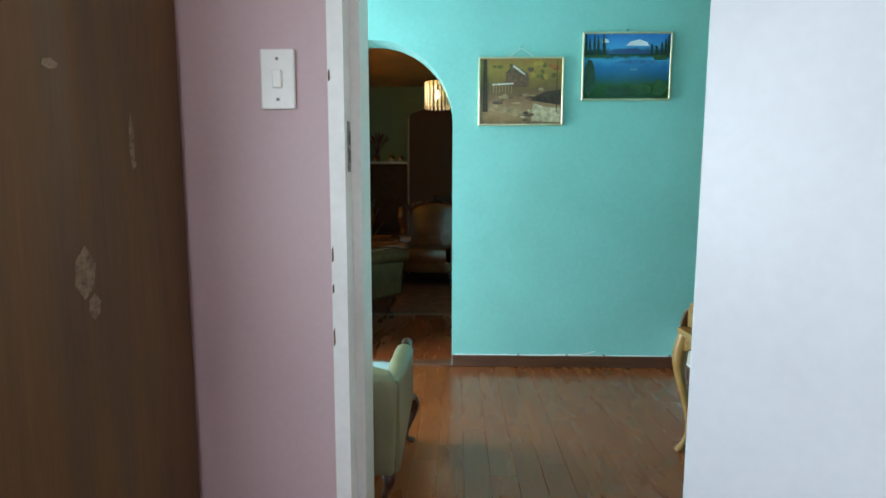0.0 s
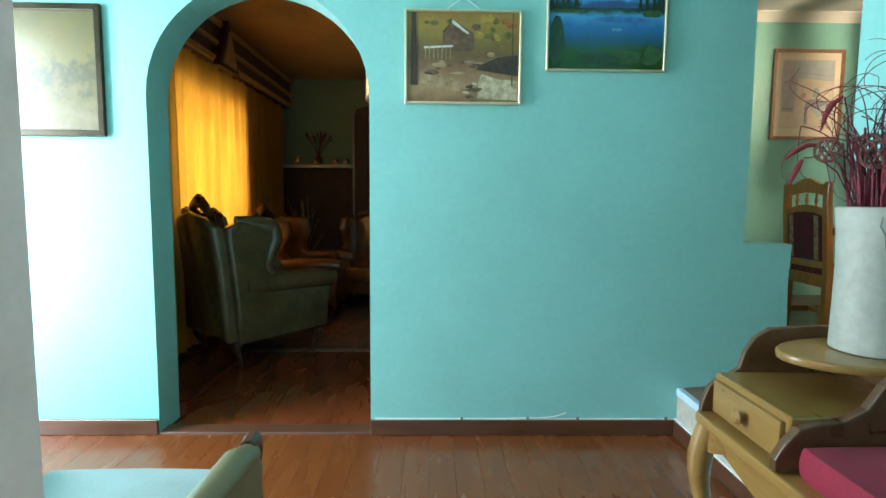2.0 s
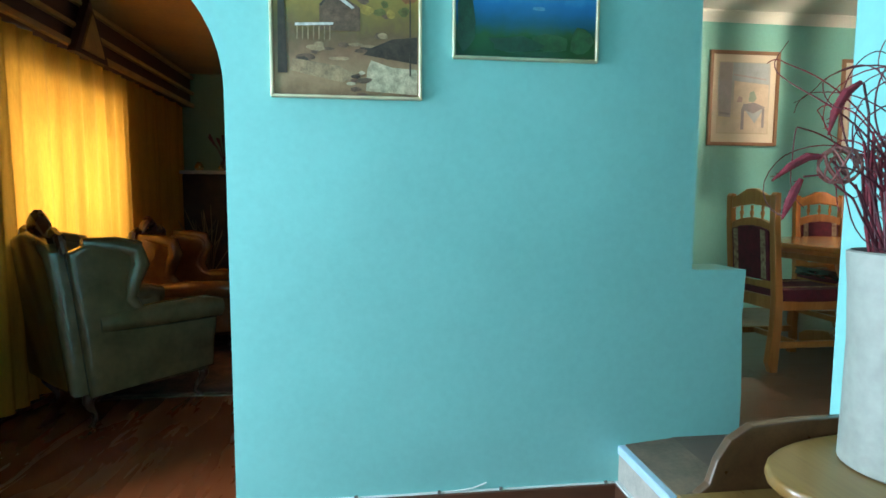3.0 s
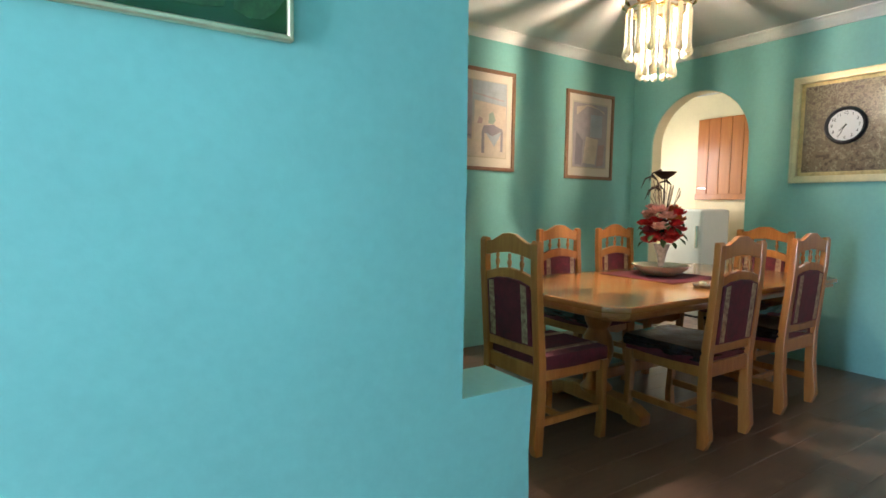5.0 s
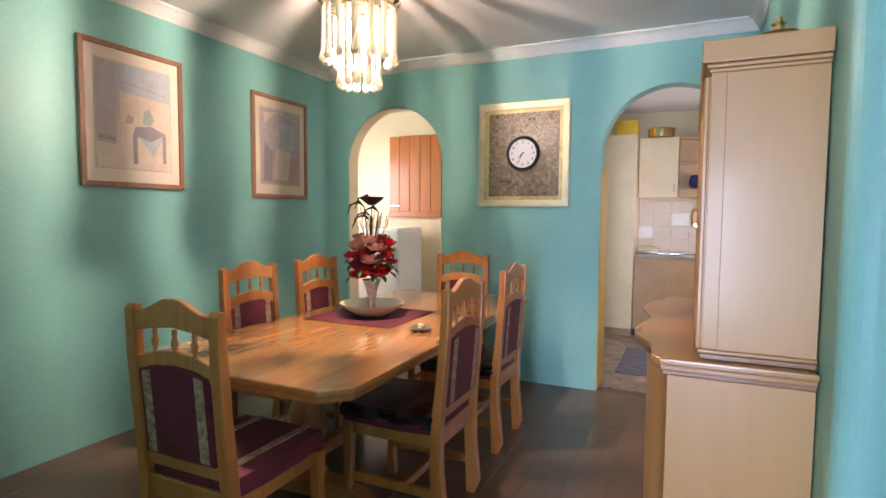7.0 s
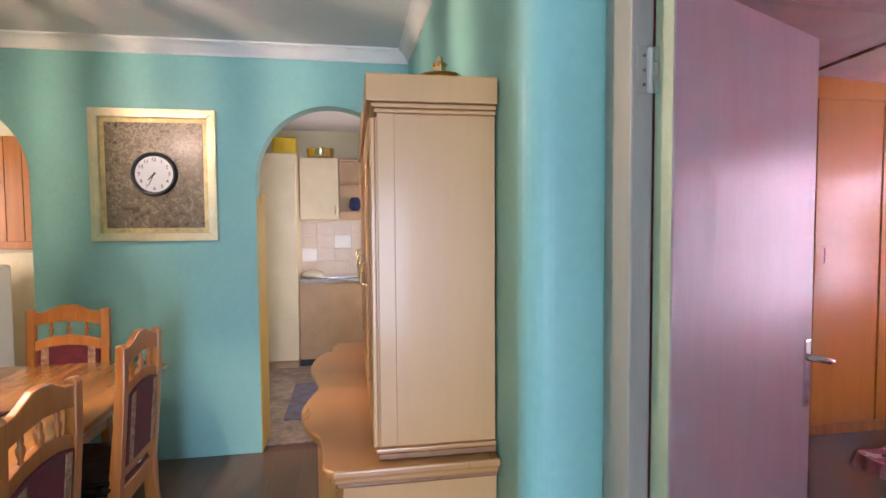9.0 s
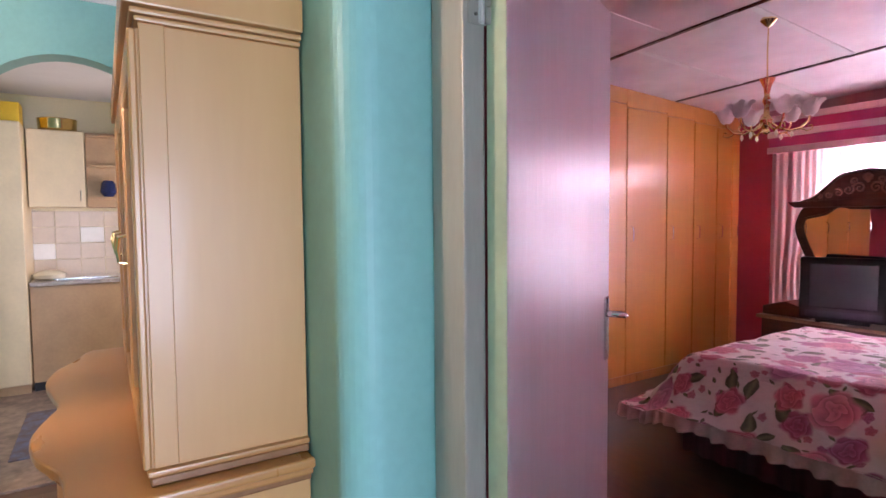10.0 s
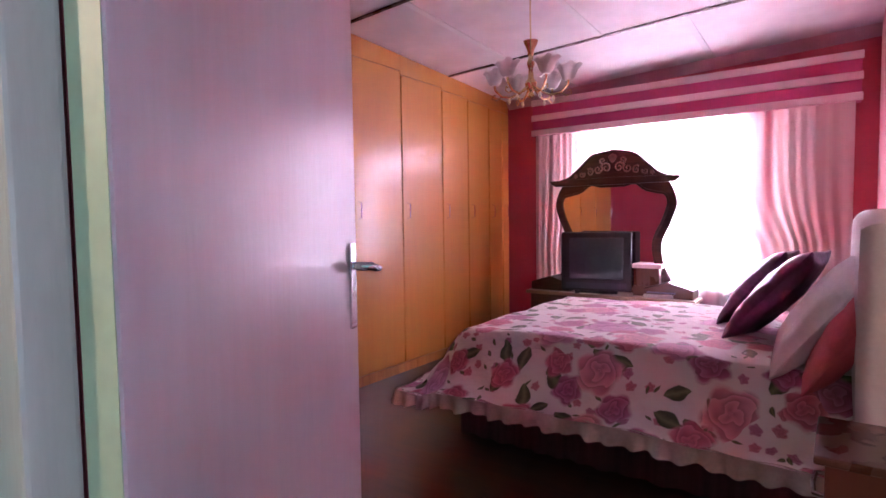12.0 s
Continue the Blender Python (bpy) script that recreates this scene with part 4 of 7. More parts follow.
part("knob", move(lathe([(0.008, 0), (0.008, 0.008), (0.016, 0.014), (0.019, 0.022), (0.014, 0.029), (0.004, 0.031)], 16), pose(BX + 0.033, (BYM + 2.55) / 2, 0.628, 0, -90)), M_OLIVEWOOD, dr, "turned wooden knob", True)
tier = [(BE - 0.02, BYM + 0.015)] + [(BE - 0.02 - 0.30 * math.sin(a), 2.23 + 0.32 * (0.5 - 0.5 * math.cos(a)) ) for a in [math.pi * k / 16 for k in range(1, 16)]] + [(BE - 0.02, 2.551)]
part("tier_shelf", slab(tier, 0.022, "xy", 0.765, 0.008, None, 3), M_OLIVEWOOD, tb, "rounded tier shelf", True)
part("seat_cushion", pad(BX + 0.03, BE - 0.03, BYS + 0.01, BYM - 0.02, 0.572, 0.645, 0.2), M_RED, tb, "crimson seat cushion", True)

v = thing("vase", "tall chalky white vase holding dark red dried twigs", "vase", (1.285, 2.350, 0.8343))
part("body", lathe([(0.088, 0.0), (0.094, 0.004), (0.092, 0.10), (0.091, 0.22), (0.095, 0.31), (0.100, 0.37), (0.094, 0.373), (0.088, 0.35), (0.084, 0.27)], 32), M_VASE, v, "", True)
part("crack", tube([(0.0965 * math.cos(w), 0.0965 * math.sin(w), z) for w, z in ((-2.30, 0.372), (-2.26, 0.345), (-2.29, 0.325), (-2.18, 0.305), (-2.14, 0.27), (-2.05, 0.245), (-2.02, 0.21))], 0.0016, 5), mat("dark_crack", (0.16, 0.16, 0.13), 0.8), v, "dark hairline crack")
rnd = random.Random(5)


def sprig(parent, base, tip, curl, radius, material, name="twig", segs=14, loose=0.03):
    pts = []
    b, t = Vector(base), Vector(tip)
    side = Vector((rnd.uniform(-1, 1), rnd.uniform(-1, 1), rnd.uniform(-0.2, 0.6))).normalized()
    for k in range(segs + 1):
        u = k / segs
        p = b.lerp(t, u) + side * curl * math.sin(math.pi * u * 0.9) + Vector((noise.noise(Vector((u * 4, side.x * 9, 1))), noise.noise(Vector((u * 4, side.y * 9, 5))), 0.4 * noise.noise(Vector((u * 4, side.z * 9, 9))))) * loose * u
        pts.append(p)
    return pts


for k in range(46):
    a, r = rnd.uniform(0, 2 * math.pi), 0.07 * math.sqrt(rnd.random())
    lean = rnd.uniform(0.9, 1.5)
    base, top = (r * 0.8 * math.cos(a), r * 0.8 * math.sin(a), 0.27), (r * lean * math.cos(a), r * lean * math.sin(a), rnd.uniform(0.46, 0.60))
    pts = sprig(v, base, top, rnd.uniform(-0.008, 0.008), 0, M_SEED, segs=5, loose=0.012)
    part("stem", tube(pts, [0.0034, 0.0034, 0.0032, 0.003, 0.0026, 0.002], 5), M_SEED, v, "straight crimson stem")
for k in range(64):
    a, r = rnd.uniform(0, 2 * math.pi), 0.06 * math.sqrt(rnd.random())
    pts = [Vector((r * math.cos(a), r * math.sin(a), 0.34)), Vector((r * 1.2 * math.cos(a), r * 1.2 * math.sin(a), rnd.uniform(0.44, 0.52)))]
    way = Vector((math.cos(a) * 0.5 + rnd.uniform(-0.4, 0.4), math.sin(a) * 0.5 + rnd.uniform(-0.4, 0.4), 1.0)).normalized()
    turn_axis = Vector((rnd.uniform(-1, 1), rnd.uniform(-1, 1), rnd.uniform(-0.3, 0.3))).normalized()
    bend, step = rnd.uniform(4, 15) * rnd.choice((-1, 1)), rnd.uniform(0.015, 0.022)
    for q in range(rnd.randint(16, 26)):
        way = Matrix.Rotation(radians(bend * (0.35 + q * 0.075)), 3, turn_axis) @ way
        p = pts[-1] + way * step
        pts.append(Vector((max(-0.17, min(0.10, p.x)), max(-0.17, min(0.17, p.y)), min(p.z, 0.86))))
    part("curly_twig", tube(pts, [0.0019 * (1 - 0.6 * i / len(pts)) for i in range(len(pts))], 5), M_TWIG if k % 4 else M_SEED, v)
for stem, spike in ((((0.05, 0.36), (0.10, 0.47), (0.150, 0.527)), ((0.157, 0.530), (0.185, 0.530), (0.212, 0.514), (0.240, 0.490))),
                    (((0.06, 0.36), (0.11, 0.46), (0.16, 0.500), (0.190, 0.497)), ((0.193, 0.493), (0.203, 0.472), (0.212, 0.449), (0.220, 0.425))),
                    (((0.05, 0.36), (0.09, 0.50), (0.095, 0.60), (0.106, 0.648)), ((0.110, 0.650), (0.132, 0.634), (0.147, 0.603), (0.155, 0.565)))):
    part("spike_stem", tube([(-0.95 * d, 0.25 * d, z) for d, z in stem], 0.002, 5), M_TWIG, v)
    head = part("seed_spike", tube([(-0.95 * d, 0.25 * d, z) for d, z in spike], [0.004, 0.0075, 0.0065, 0.0015], 8), M_SEED, v, "drooping crimson flower spike")
    bm = bmesh.new()
    for q in range(30):
        u = q / 30 * 3
        i = min(2, int(u))
        d = spike[i][0] + (spike[i + 1][0] - spike[i][0]) * (u - i)
        z = spike[i][1] + (spike[i + 1][1] - spike[i][1]) * (u - i)
        c, w = Vector((-0.95 * d, 0.25 * d, z)), q * 2.4
        tube([c, c + Vector((math.cos(w) * 0.006 - 0.006, math.sin(w) * 0.006, math.sin(w * 1.3) * 0.006 - 0.003))], [0.0016, 0.0004], 4, bm)
    part("bristles", bm, M_SEED, head)
for d, e, z, r in ((0.135, 0.0, 0.515, 0.031), (0.053, -0.04, 0.502, 0.036), (-0.01, -0.085, 0.455, 0.034), (0.0, 0.06, 0.53, 0.034)):
    c = Vector((-0.95 * d, 0.25 * d + e, z))
    ring = []
    for q in range(150):
        u, w = q * 0.37, q * 0.041
        ring.append(c + r * Vector((math.cos(u) * math.cos(w) - 0.35 * math.sin(u) * math.sin(w), math.cos(u) * math.sin(w) + 0.35 * math.sin(u) * math.cos(w), 0.93 * math.sin(u))))
    part("woven_ball", tube(ring, 0.002, 4), M_RATTAN, v, "rust woven ball")
    part("ball_stem", tube([(c.x * 0.4, c.y * 0.4, 0.34), (c.x * 0.8, c.y * 0.8, z - r)], 0.002, 5), M_TWIG, v)

# loose wire on the skirting
wire = thing("wire", "thin white wire lying on the skirting board", "wire", (0, 0, 0))
part("strand", tube([(0.55, 3.690, 0.090), (0.70, 3.686, 0.093), (0.78, 3.687, 0.10), (0.84, 3.693, 0.118)], 0.003, 6), M_PLATE, wire)
for x in (0.30, 0.64, 0.90, 1.36):
    wc = thing("cable_clip", "small dark cable clip on the skirting", "clip", (x, 3.688, 0.088))
    part("clip", rounded(-0.007, 0.007, -0.006, 0.006, -0.005, 0.008, 0.002), M_STEELWORN, wc)

# ---- dining room ----
def dining_chair(at, turn, label):
    """Front towards local +y; floor at z 0."""
    c = thing("dining_chair", label, "chair", at, turn, "chairs round the dining table")
    W, B, HT = 0.20, -0.215, 1.075
    for s in (-1, 1):
        x = s * W
        post = [(B + 0.02, 0.0), (B + 0.062, 0.0), (B + 0.075, 0.30), (B + 0.070, 0.46), (B + 0.045, 0.70), (B + 0.025, 0.95), (B + 0.022, HT), (B - 0.004, HT + 0.004), (B - 0.016, HT - 0.012), (B - 0.012, 0.90), (B + 0.004, 0.68), (B + 0.022, 0.45), (B + 0.020, 0.28), (B - 0.002, 0.06)]
        part("back_post", slab(post, 0.046, "yz", x - 0.023, 0.006, None, 2), M_PINE, c)
        fx = s * (W + 0.005)
        part("front_leg", slab([(0.265, 0.0), (0.308, 0.0), (0.312, 0.10), (0.302, 0.24), (0.312, 0.43), (0.262, 0.43), (0.268, 0.24), (0.276, 0.10)], 0.045, "yz", fx - 0.0225, 0.005, None, 2), M_PINE, c)
        part("side_rail", box(x - 0.014, x + 0.014, B + 0.07, 0.266, 0.375, 0.435, 0.004), M_PINE, c)
        part("side_stretcher", box(x - 0.013, x + 0.013, B + 0.07, 0.268, 0.145, 0.185, 0.004), M_PINE, c)
    part("front_rail", slab([(-0.185, 0.435), (-0.185, 0.38), (-0.09, 0.365), (0, 0.38), (0.09, 0.365), (0.185, 0.38), (0.185, 0.435)], 0.024, "xz", 0.278, 0.003), M_PINE, c)
    part("stretcher", box(-0.188, 0.188, -0.012, 0.012, 0.148, 0.182, 0.004), M_PINE, c)
    part("back_rail", box(-0.178, 0.178, B + 0.032, B + 0.058, 0.375, 0.455, 0.004), M_PINE, c)
    crest = [(-0.178, 0.985), (-0.10, 1.000), (0.0, 1.010), (0.10, 1.000), (0.178, 0.985), (0.178, 1.060), (0.13, 1.066), (0.085, 1.085), (0.045, 1.104), (0.0, 1.108), (-0.045, 1.104), (-0.085, 1.085), (-0.13, 1.066), (-0.178, 1.060)]
    part("crest_rail", slab(crest, 0.026, "xz", B - 0.008, 0.005, None, 2), M_PINE, c)
    mid = [(-0.178, 0.835), (-0.09, 0.862), (0.0, 0.87), (0.09, 0.862), (0.178, 0.835), (0.178, 0.895), (0.09, 0.92), (0.0, 0.93), (-0.09, 0.92), (-0.178, 0.895)]
    part("mid_rail", slab(mid, 0.026, "xz", B + 0.0, 0.005, None, 2), M_PINE, c)
    for x in (-0.095, 0.0, 0.095):
        z0, z1 = 0.918, 1.002
        part("spindle", lathe([(0.009, z0), (0.007, z0 + 0.012), (0.012, z0 + 0.03), (0.013, z0 + 0.042), (0.007, z0 + 0.055), (0.010, z0 + 0.068), (0.008, z1)], 10, (x, B + 0.006, 0)), M_PINE, c, "", True)
    part("low_rail", slab([(-0.178, 0.50), (0.178, 0.50), (0.178, 0.565), (0.09, 0.545), (0, 0.538), (-0.09, 0.545), (-0.178, 0.565)], 0.026, "xz", B + 0.028, 0.005, None, 2), M_PINE, c)
    for nm, y0, y1 in (("back_panel", B + 0.004, B + 0.040),):
        m = pose(0, B + 0.032, 0.53, 4.5, 0, 0)
        pan = [(-0.165, 0.02), (0.165, 0.02), (0.165, 0.325), (0.09, 0.345), (0.0, 0.352), (-0.09, 0.345), (-0.165, 0.325)]
        part(nm, move(slab(pan, 0.034, "xz", -0.017, 0.008, None, 2), m), M_BURG, c, "burgundy patterned back upholstery")
        for s in (-1, 1):
            part("back_band", move(slab([(s * 0.105, 0.03), (s * 0.145, 0.03), (s * 0.145, 0.322), (s * 0.105, 0.33)], 0.0385, "xz", -0.01925), m), M_CREAMBAND, c, "cream woven band")
    part("seat", pad(-0.222, 0.222, -0.17, 0.325, 0.425, 0.502, 0.12), M_BURG, c, "burgundy patterned seat", True)
    for s in (-1, 1):
        part("seat_band", pad(s * 0.125 - 0.018, s * 0.125 + 0.018, -0.165, 0.3275, 0.45, 0.5055, 0.1, 3), M_CREAMBAND, c, "cream woven band")
    return c


first = dining_chair((2.925, 4.69, DIN), -90, "honey pine dining chair with burgundy woven upholstery")
M_CLEARWRAP = mat("crumpled_dark_plastic", (0.030, 0.026, 0.030), 0.16, 0.4, 9, 40, 0.6, coat=0.6)
for x, y, turn in ((3.74, 4.265, 0), (4.61, 4.30, 0), (3.93, 5.33, 180), (4.60, 5.35, 180), (5.30, 4.80, 90)):
    made = copy_thing(first, pose(x, y, DIN, 0, 0, turn))
    part("plastic_cover", pad(-0.232, 0.232, -0.165, 0.335, 0.452, 0.520, 0.14, 9, 0.10, x), M_CLEARWRAP, made, "crumpled dark plastic seat cover", True)

tb = thing("dining_table", "polished honey pine dining table on two carved pedestals", "table", (4.24, 4.80, DIN))
L, Wd, ch = 1.24, 0.575, 0.10
oct_ = [(-L, -Wd + ch), (-L + ch * 0.95, -Wd), (L - ch * 0.95, -Wd), (L, -Wd + ch), (L, Wd - ch), (L - ch * 0.95, Wd), (-L + ch * 0.95, Wd), (-L, Wd - ch)]
part("tabletop", slab(oct_, 0.032, "xy", 0.728, 0.010, None, 3), M_PINETOP, tb)
part("top_moulding", slab([(a * 0.985, b * 0.97) for a, b in oct_], 0.028, "xy", 0.700, 0.008, None, 2), M_PINE, tb)
part("apron", slab([(a * 0.80, b * 0.66) for a, b in oct_], 0.07, "xy", 0.63, 0.004), M_PINE, tb)
for sx in (-1, 1):
    x = sx * 0.70
    part("pedestal", lathe([(0.085, 0.10), (0.10, 0.13), (0.065, 0.17), (0.055, 0.22), (0.085, 0.30), (0.10, 0.37), (0.085, 0.45), (0.06, 0.50), (0.08, 0.54), (0.095, 0.60), (0.10, 0.63)], 20, (x, 0, 0)), M_PINE, tb, "", True)
    foot = [(-0.36, 0.0), (-0.28, 0.0), (-0.24, 0.03), (0.24, 0.03), (0.28, 0.0), (0.36, 0.0), (0.365, 0.06), (0.30, 0.095), (0.15, 0.125), (-0.15, 0.125), (-0.30, 0.095), (-0.365, 0.06)]
    part("foot", slab(foot, 0.10, "yz", x - 0.05, 0.01, None, 2), M_PINE, tb)
part("long_stretcher", rounded(-0.66, 0.66, -0.03, 0.03, 0.17, 0.24, 0.01), M_PINE, tb)

rn = thing("table_runner", "burgundy cloth mat lying on the dining table", "table mat", (4.33, 4.93, DIN + 0.7605))
part("cloth", rounded(-0.29, 0.29, -0.30, 0.30, 0.0, 0.004, 0.0015, seg=1), M_BURG, rn)
bw = thing("bowl", "shallow cream ceramic bowl on the burgundy mat", "bowl", (4.32, 4.92, DIN + 0.765))
part("dish", lathe([(0.075, 0.0), (0.10, 0.004), (0.15, 0.035), (0.195, 0.072), (0.20, 0.08), (0.188, 0.078), (0.14, 0.044), (0.09, 0.016), (0.001, 0.014)], 32), M_CERAMIC, bw, "", True)
fl = thing("flower_vase", "silver trumpet vase with red, pink and orange silk flowers", "flowers", (4.32, 4.92, DIN + 0.7795))
part("vase", lathe([(0.045, 0.0), (0.042, 0.012), (0.018, 0.03), (0.022, 0.08), (0.035, 0.15), (0.055, 0.205), (0.062, 0.21), (0.052, 0.20)], 20), mat("mottled_silver_vase", (0.38, 0.32, 0.34), 0.35, 0.3, 30, 90, 0.2, metal=0.4), fl, "", True)
rnd = random.Random(11)
BLOOM = [mat("silk_red", (0.58, 0.016, 0.025), 0.7, 0.3, 30, 120), mat("silk_wine", (0.16, 0.008, 0.03), 0.7, 0.3, 30, 120), mat("silk_orange", (0.62, 0.15, 0.03), 0.7, 0.3, 30, 120), mat("silk_blush", (0.62, 0.32, 0.28), 0.7, 0.3, 30, 120)]


def bloom(c, r, material, parent):
    bm = bmesh.new()
    for ring, (n, tilt, sz) in enumerate(((6, 70, 1.0), (6, 45, 0.85), (5, 20, 0.65))):
        for k in range(n):
            az = 360 * k / n + ring * 31 + rnd.uniform(-12, 12)
            m = pose(*c, 0, 0, az) @ pose(0, 0, 0, -tilt + rnd.uniform(-10, 10), 0, 0)
            s = r * sz
            prof = [(-0.15, 0.0, 0.0), (0.15, 0.0, 0.0), (0.5, 0.12, 0.5), (0.38, 0.05, 0.95), (0.0, -0.05, 1.08), (-0.38, 0.05, 0.95), (-0.5, 0.12, 0.5)]
            vs = [bm.verts.new(m @ Vector((a * s, b * s, d * s))) for a, b, d in prof]
            mid = bm.verts.new(m @ Vector((0, 0.25 * s, 0.55 * s)))
            for i in range(len(vs)):
                bm.faces.new((vs[i], vs[(i + 1) % len(vs)], mid))
    return part("bloom", bm, material, parent)


for k in range(28):
    a = 2.4 * k
    u = k / 28
    r = rnd.uniform(0.085, 0.135) * math.sqrt(1 - (2 * u - 1) ** 2 * 0.75)
    tint = 0 if u < 0.25 else (0, 0, 1, 0, 2, 3, 0)[k % 7] if u < 0.65 else (3, 2, 3, 0, 3)[k % 5]
    bloom((r * math.cos(a), r * math.sin(a), 0.22 + 0.25 * u), rnd.uniform(0.050, 0.070), BLOOM[tint], fl)
for k in range(14):
    a = 1.9 * k
    bm = bmesh.new()
    m = pose(0.10 * math.cos(a), 0.10 * math.sin(a), 0.22 + 0.012 * k, 0, 0, math.degrees(a)) @ pose(0, 0, 0, 0, 50, 0)
    vs = [bm.verts.new(m @ Vector(q)) for q in ((0, 0, 0), (0.02, 0.02, 0.02), (0.055, 0.018, 0.03), (0.085, 0, 0.02), (0.055, -0.018, 0.03), (0.02, -0.02, 0.02))]
    bm.faces.new(vs)
    part("leaf", bm, M_LEAFGREEN, fl)
M_DRYDARK = mat("dark_dried_pod", (0.045, 0.018, 0.012), 0.7, 0.4, 20, 90, 0.3)
for k, (dx, dy, dz) in enumerate(((0.0, 0.0, 0.70), (-0.04, 0.03, 0.66), (0.03, -0.03, 0.63), (-0.06, -0.02, 0.58), (0.05, 0.04, 0.60))):
    part("stem", tube([(0, 0, 0.2), (dx * 0.4, dy * 0.4, 0.42), (dx, dy, dz)], [0.006, 0.005, 0.004], 6), M_DRYDARK, fl)
    part("dried_leaf", tube([(dx, dy, dz), (dx - 0.03, dy + 0.02, dz + 0.03), (dx - 0.07, dy + 0.05, dz + 0.01), (dx - 0.10, dy + 0.06, dz - 0.06)], [0.004, 0.022, 0.018, 0.003], 7, None, 0.3), M_DRYDARK, fl)
pod = part("pod", lathe([(0.02, 0.0), (0.060, 0.03), (0.078, 0.05), (0.070, 0.052), (0.04, 0.03), (0.015, 0.02)], 14, (0, 0, 0.67)), M_DRYDARK, fl, "dark dried lotus pod", True)
M_SPRAY = mat("pale_dry_spray", (0.42, 0.32, 0.22), 0.8, 0.3, 30, 90)
for k in range(22):
    a, r = rnd.uniform(0, 6.3), rnd.uniform(0.04, 0.13)
    part("spray", tube([(0.02 * math.cos(a), 0.02 * math.sin(a), 0.40), (r * 0.7 * math.cos(a), r * 0.7 * math.sin(a), 0.50), (r * math.cos(a), r * math.sin(a), rnd.uniform(0.54, 0.66))], [0.002, 0.002, 0.004], 5), M_SPRAY, fl)
ash = thing("ashtray", "small dark ornamental dish on the table", "dish", (4.07, 4.45, DIN + 0.7605))
part("dish", lathe([(0.04, 0), (0.055, 0.004), (0.062, 0.018), (0.058, 0.018), (0.04, 0.008), (0.001, 0.008)], 18), M_STEELWORN, ash, "", True)
part("shell", pad(-0.028, 0.022, -0.02, 0.02, 0.008, 0.04, 0.8, 4, 0.3), M_CERAMIC, ash, "pale shell", True)

# crystal chandelier
cl = thing("chandelier", "lit brass chandelier with two tiers of crystal rods", "chandelier", (3.93, 4.75, 0))
part("ceiling_plate", lathe([(0.09, TOP - 0.001), (0.09, TOP - 0.012), (0.05, TOP - 0.03), (0.014, TOP - 0.05), (0.012, 2.80), (0.05, 2.79), (0.012, 2.77)], 20), M_BRASS, cl, "", True)
for nm, r0 in (("crown_ring", 0.185), ("inner_ring", 0.105)):
    part(nm, tube([(r0 * math.cos(2 * math.pi * q / 32), r0 * math.sin(2 * math.pi * q / 32), 2.748) for q in range(33)], 0.010, 8), M_BRASS, cl, "brass ring", True)
for q in range(6):
    part("spoke", tube([(0.012 * math.cos(q * math.pi / 3), 0.012 * math.sin(q * math.pi / 3), 2.785), (0.185 * math.cos(q * math.pi / 3), 0.185 * math.sin(q * math.pi / 3), 2.750)], 0.005, 6), M_BRASS, cl)
for k in range(14):
    a = 2 * math.pi * k / 14
    x, y = 0.185 * math.cos(a), 0.185 * math.sin(a)
    part("crystal_rod", lathe([(0.006, 2.742), (0.014, 2.735), (0.015, 2.53), (0.018, 2.51), (0.026, 2.485), (0.024, 2.470), (0.012, 2.458), (0.002, 2.454)][::-1], 7, (x, y, 0)), M_CRYSTAL, cl, "", True)
    part("crown_leaf", tube([(x * 1.02, y * 1.02, 2.755), (x * 1.14, y * 1.14, 2.775), (x * 1.2, y * 1.2, 2.80)], [0.006, 0.016, 0.003], 6, None, 0.4), M_BRASS, cl)
for k in range(13):
    a = 2 * math.pi * (k + 0.5) / 13
    x, y = 0.105 * math.cos(a), 0.105 * math.sin(a)
    part("crystal_rod", lathe([(0.006, 2.742), (0.011, 2.73), (0.011, 2.40), (0.015, 2.38), (0.022, 2.355), (0.018, 2.338), (0.002, 2.328)][::-1], 7, (x, y, 0)), M_CRYSTAL, cl, "", True)
part("bulb", lathe([(0.012, 2.70), (0.02, 2.68), (0.028, 2.65), (0.001, 2.635)][::-1], 14), glowing("lit_bulb", (1.0, 0.80, 0.52), 40), cl, "lit bulb", True)

# pictures and clock on the dining walls
M_PINKWOOD = wood("rosy_frame_wood", (0.22, 0.10, 0.055), (0.36, 0.19, 0.10), 0.4, 6, (8, 8, 1))
interior = scene_paint("pale_room_print", [(0.0, (0.56, 0.47, 0.34)), (0.25, (0.66, 0.56, 0.42)), (0.5, (0.52, 0.48, 0.42)), (0.75, (0.42, 0.44, 0.46)), (1.0, (0.60, 0.54, 0.44))], 0.35, 7, "Z", 0.1, 0.75, 0.35)
INK = {nm: mat("print_" + nm, c, 0.35, 0.10, 14, 60, 0.0) for nm, c in (("cream", (0.66, 0.56, 0.46)), ("blue", (0.44, 0.49, 0.54)), ("lilac", (0.45, 0.40, 0.42)), ("grey", (0.32, 0.29, 0.32)), ("green", (0.36, 0.44, 0.36)), ("rose", (0.48, 0.34, 0.32)))}
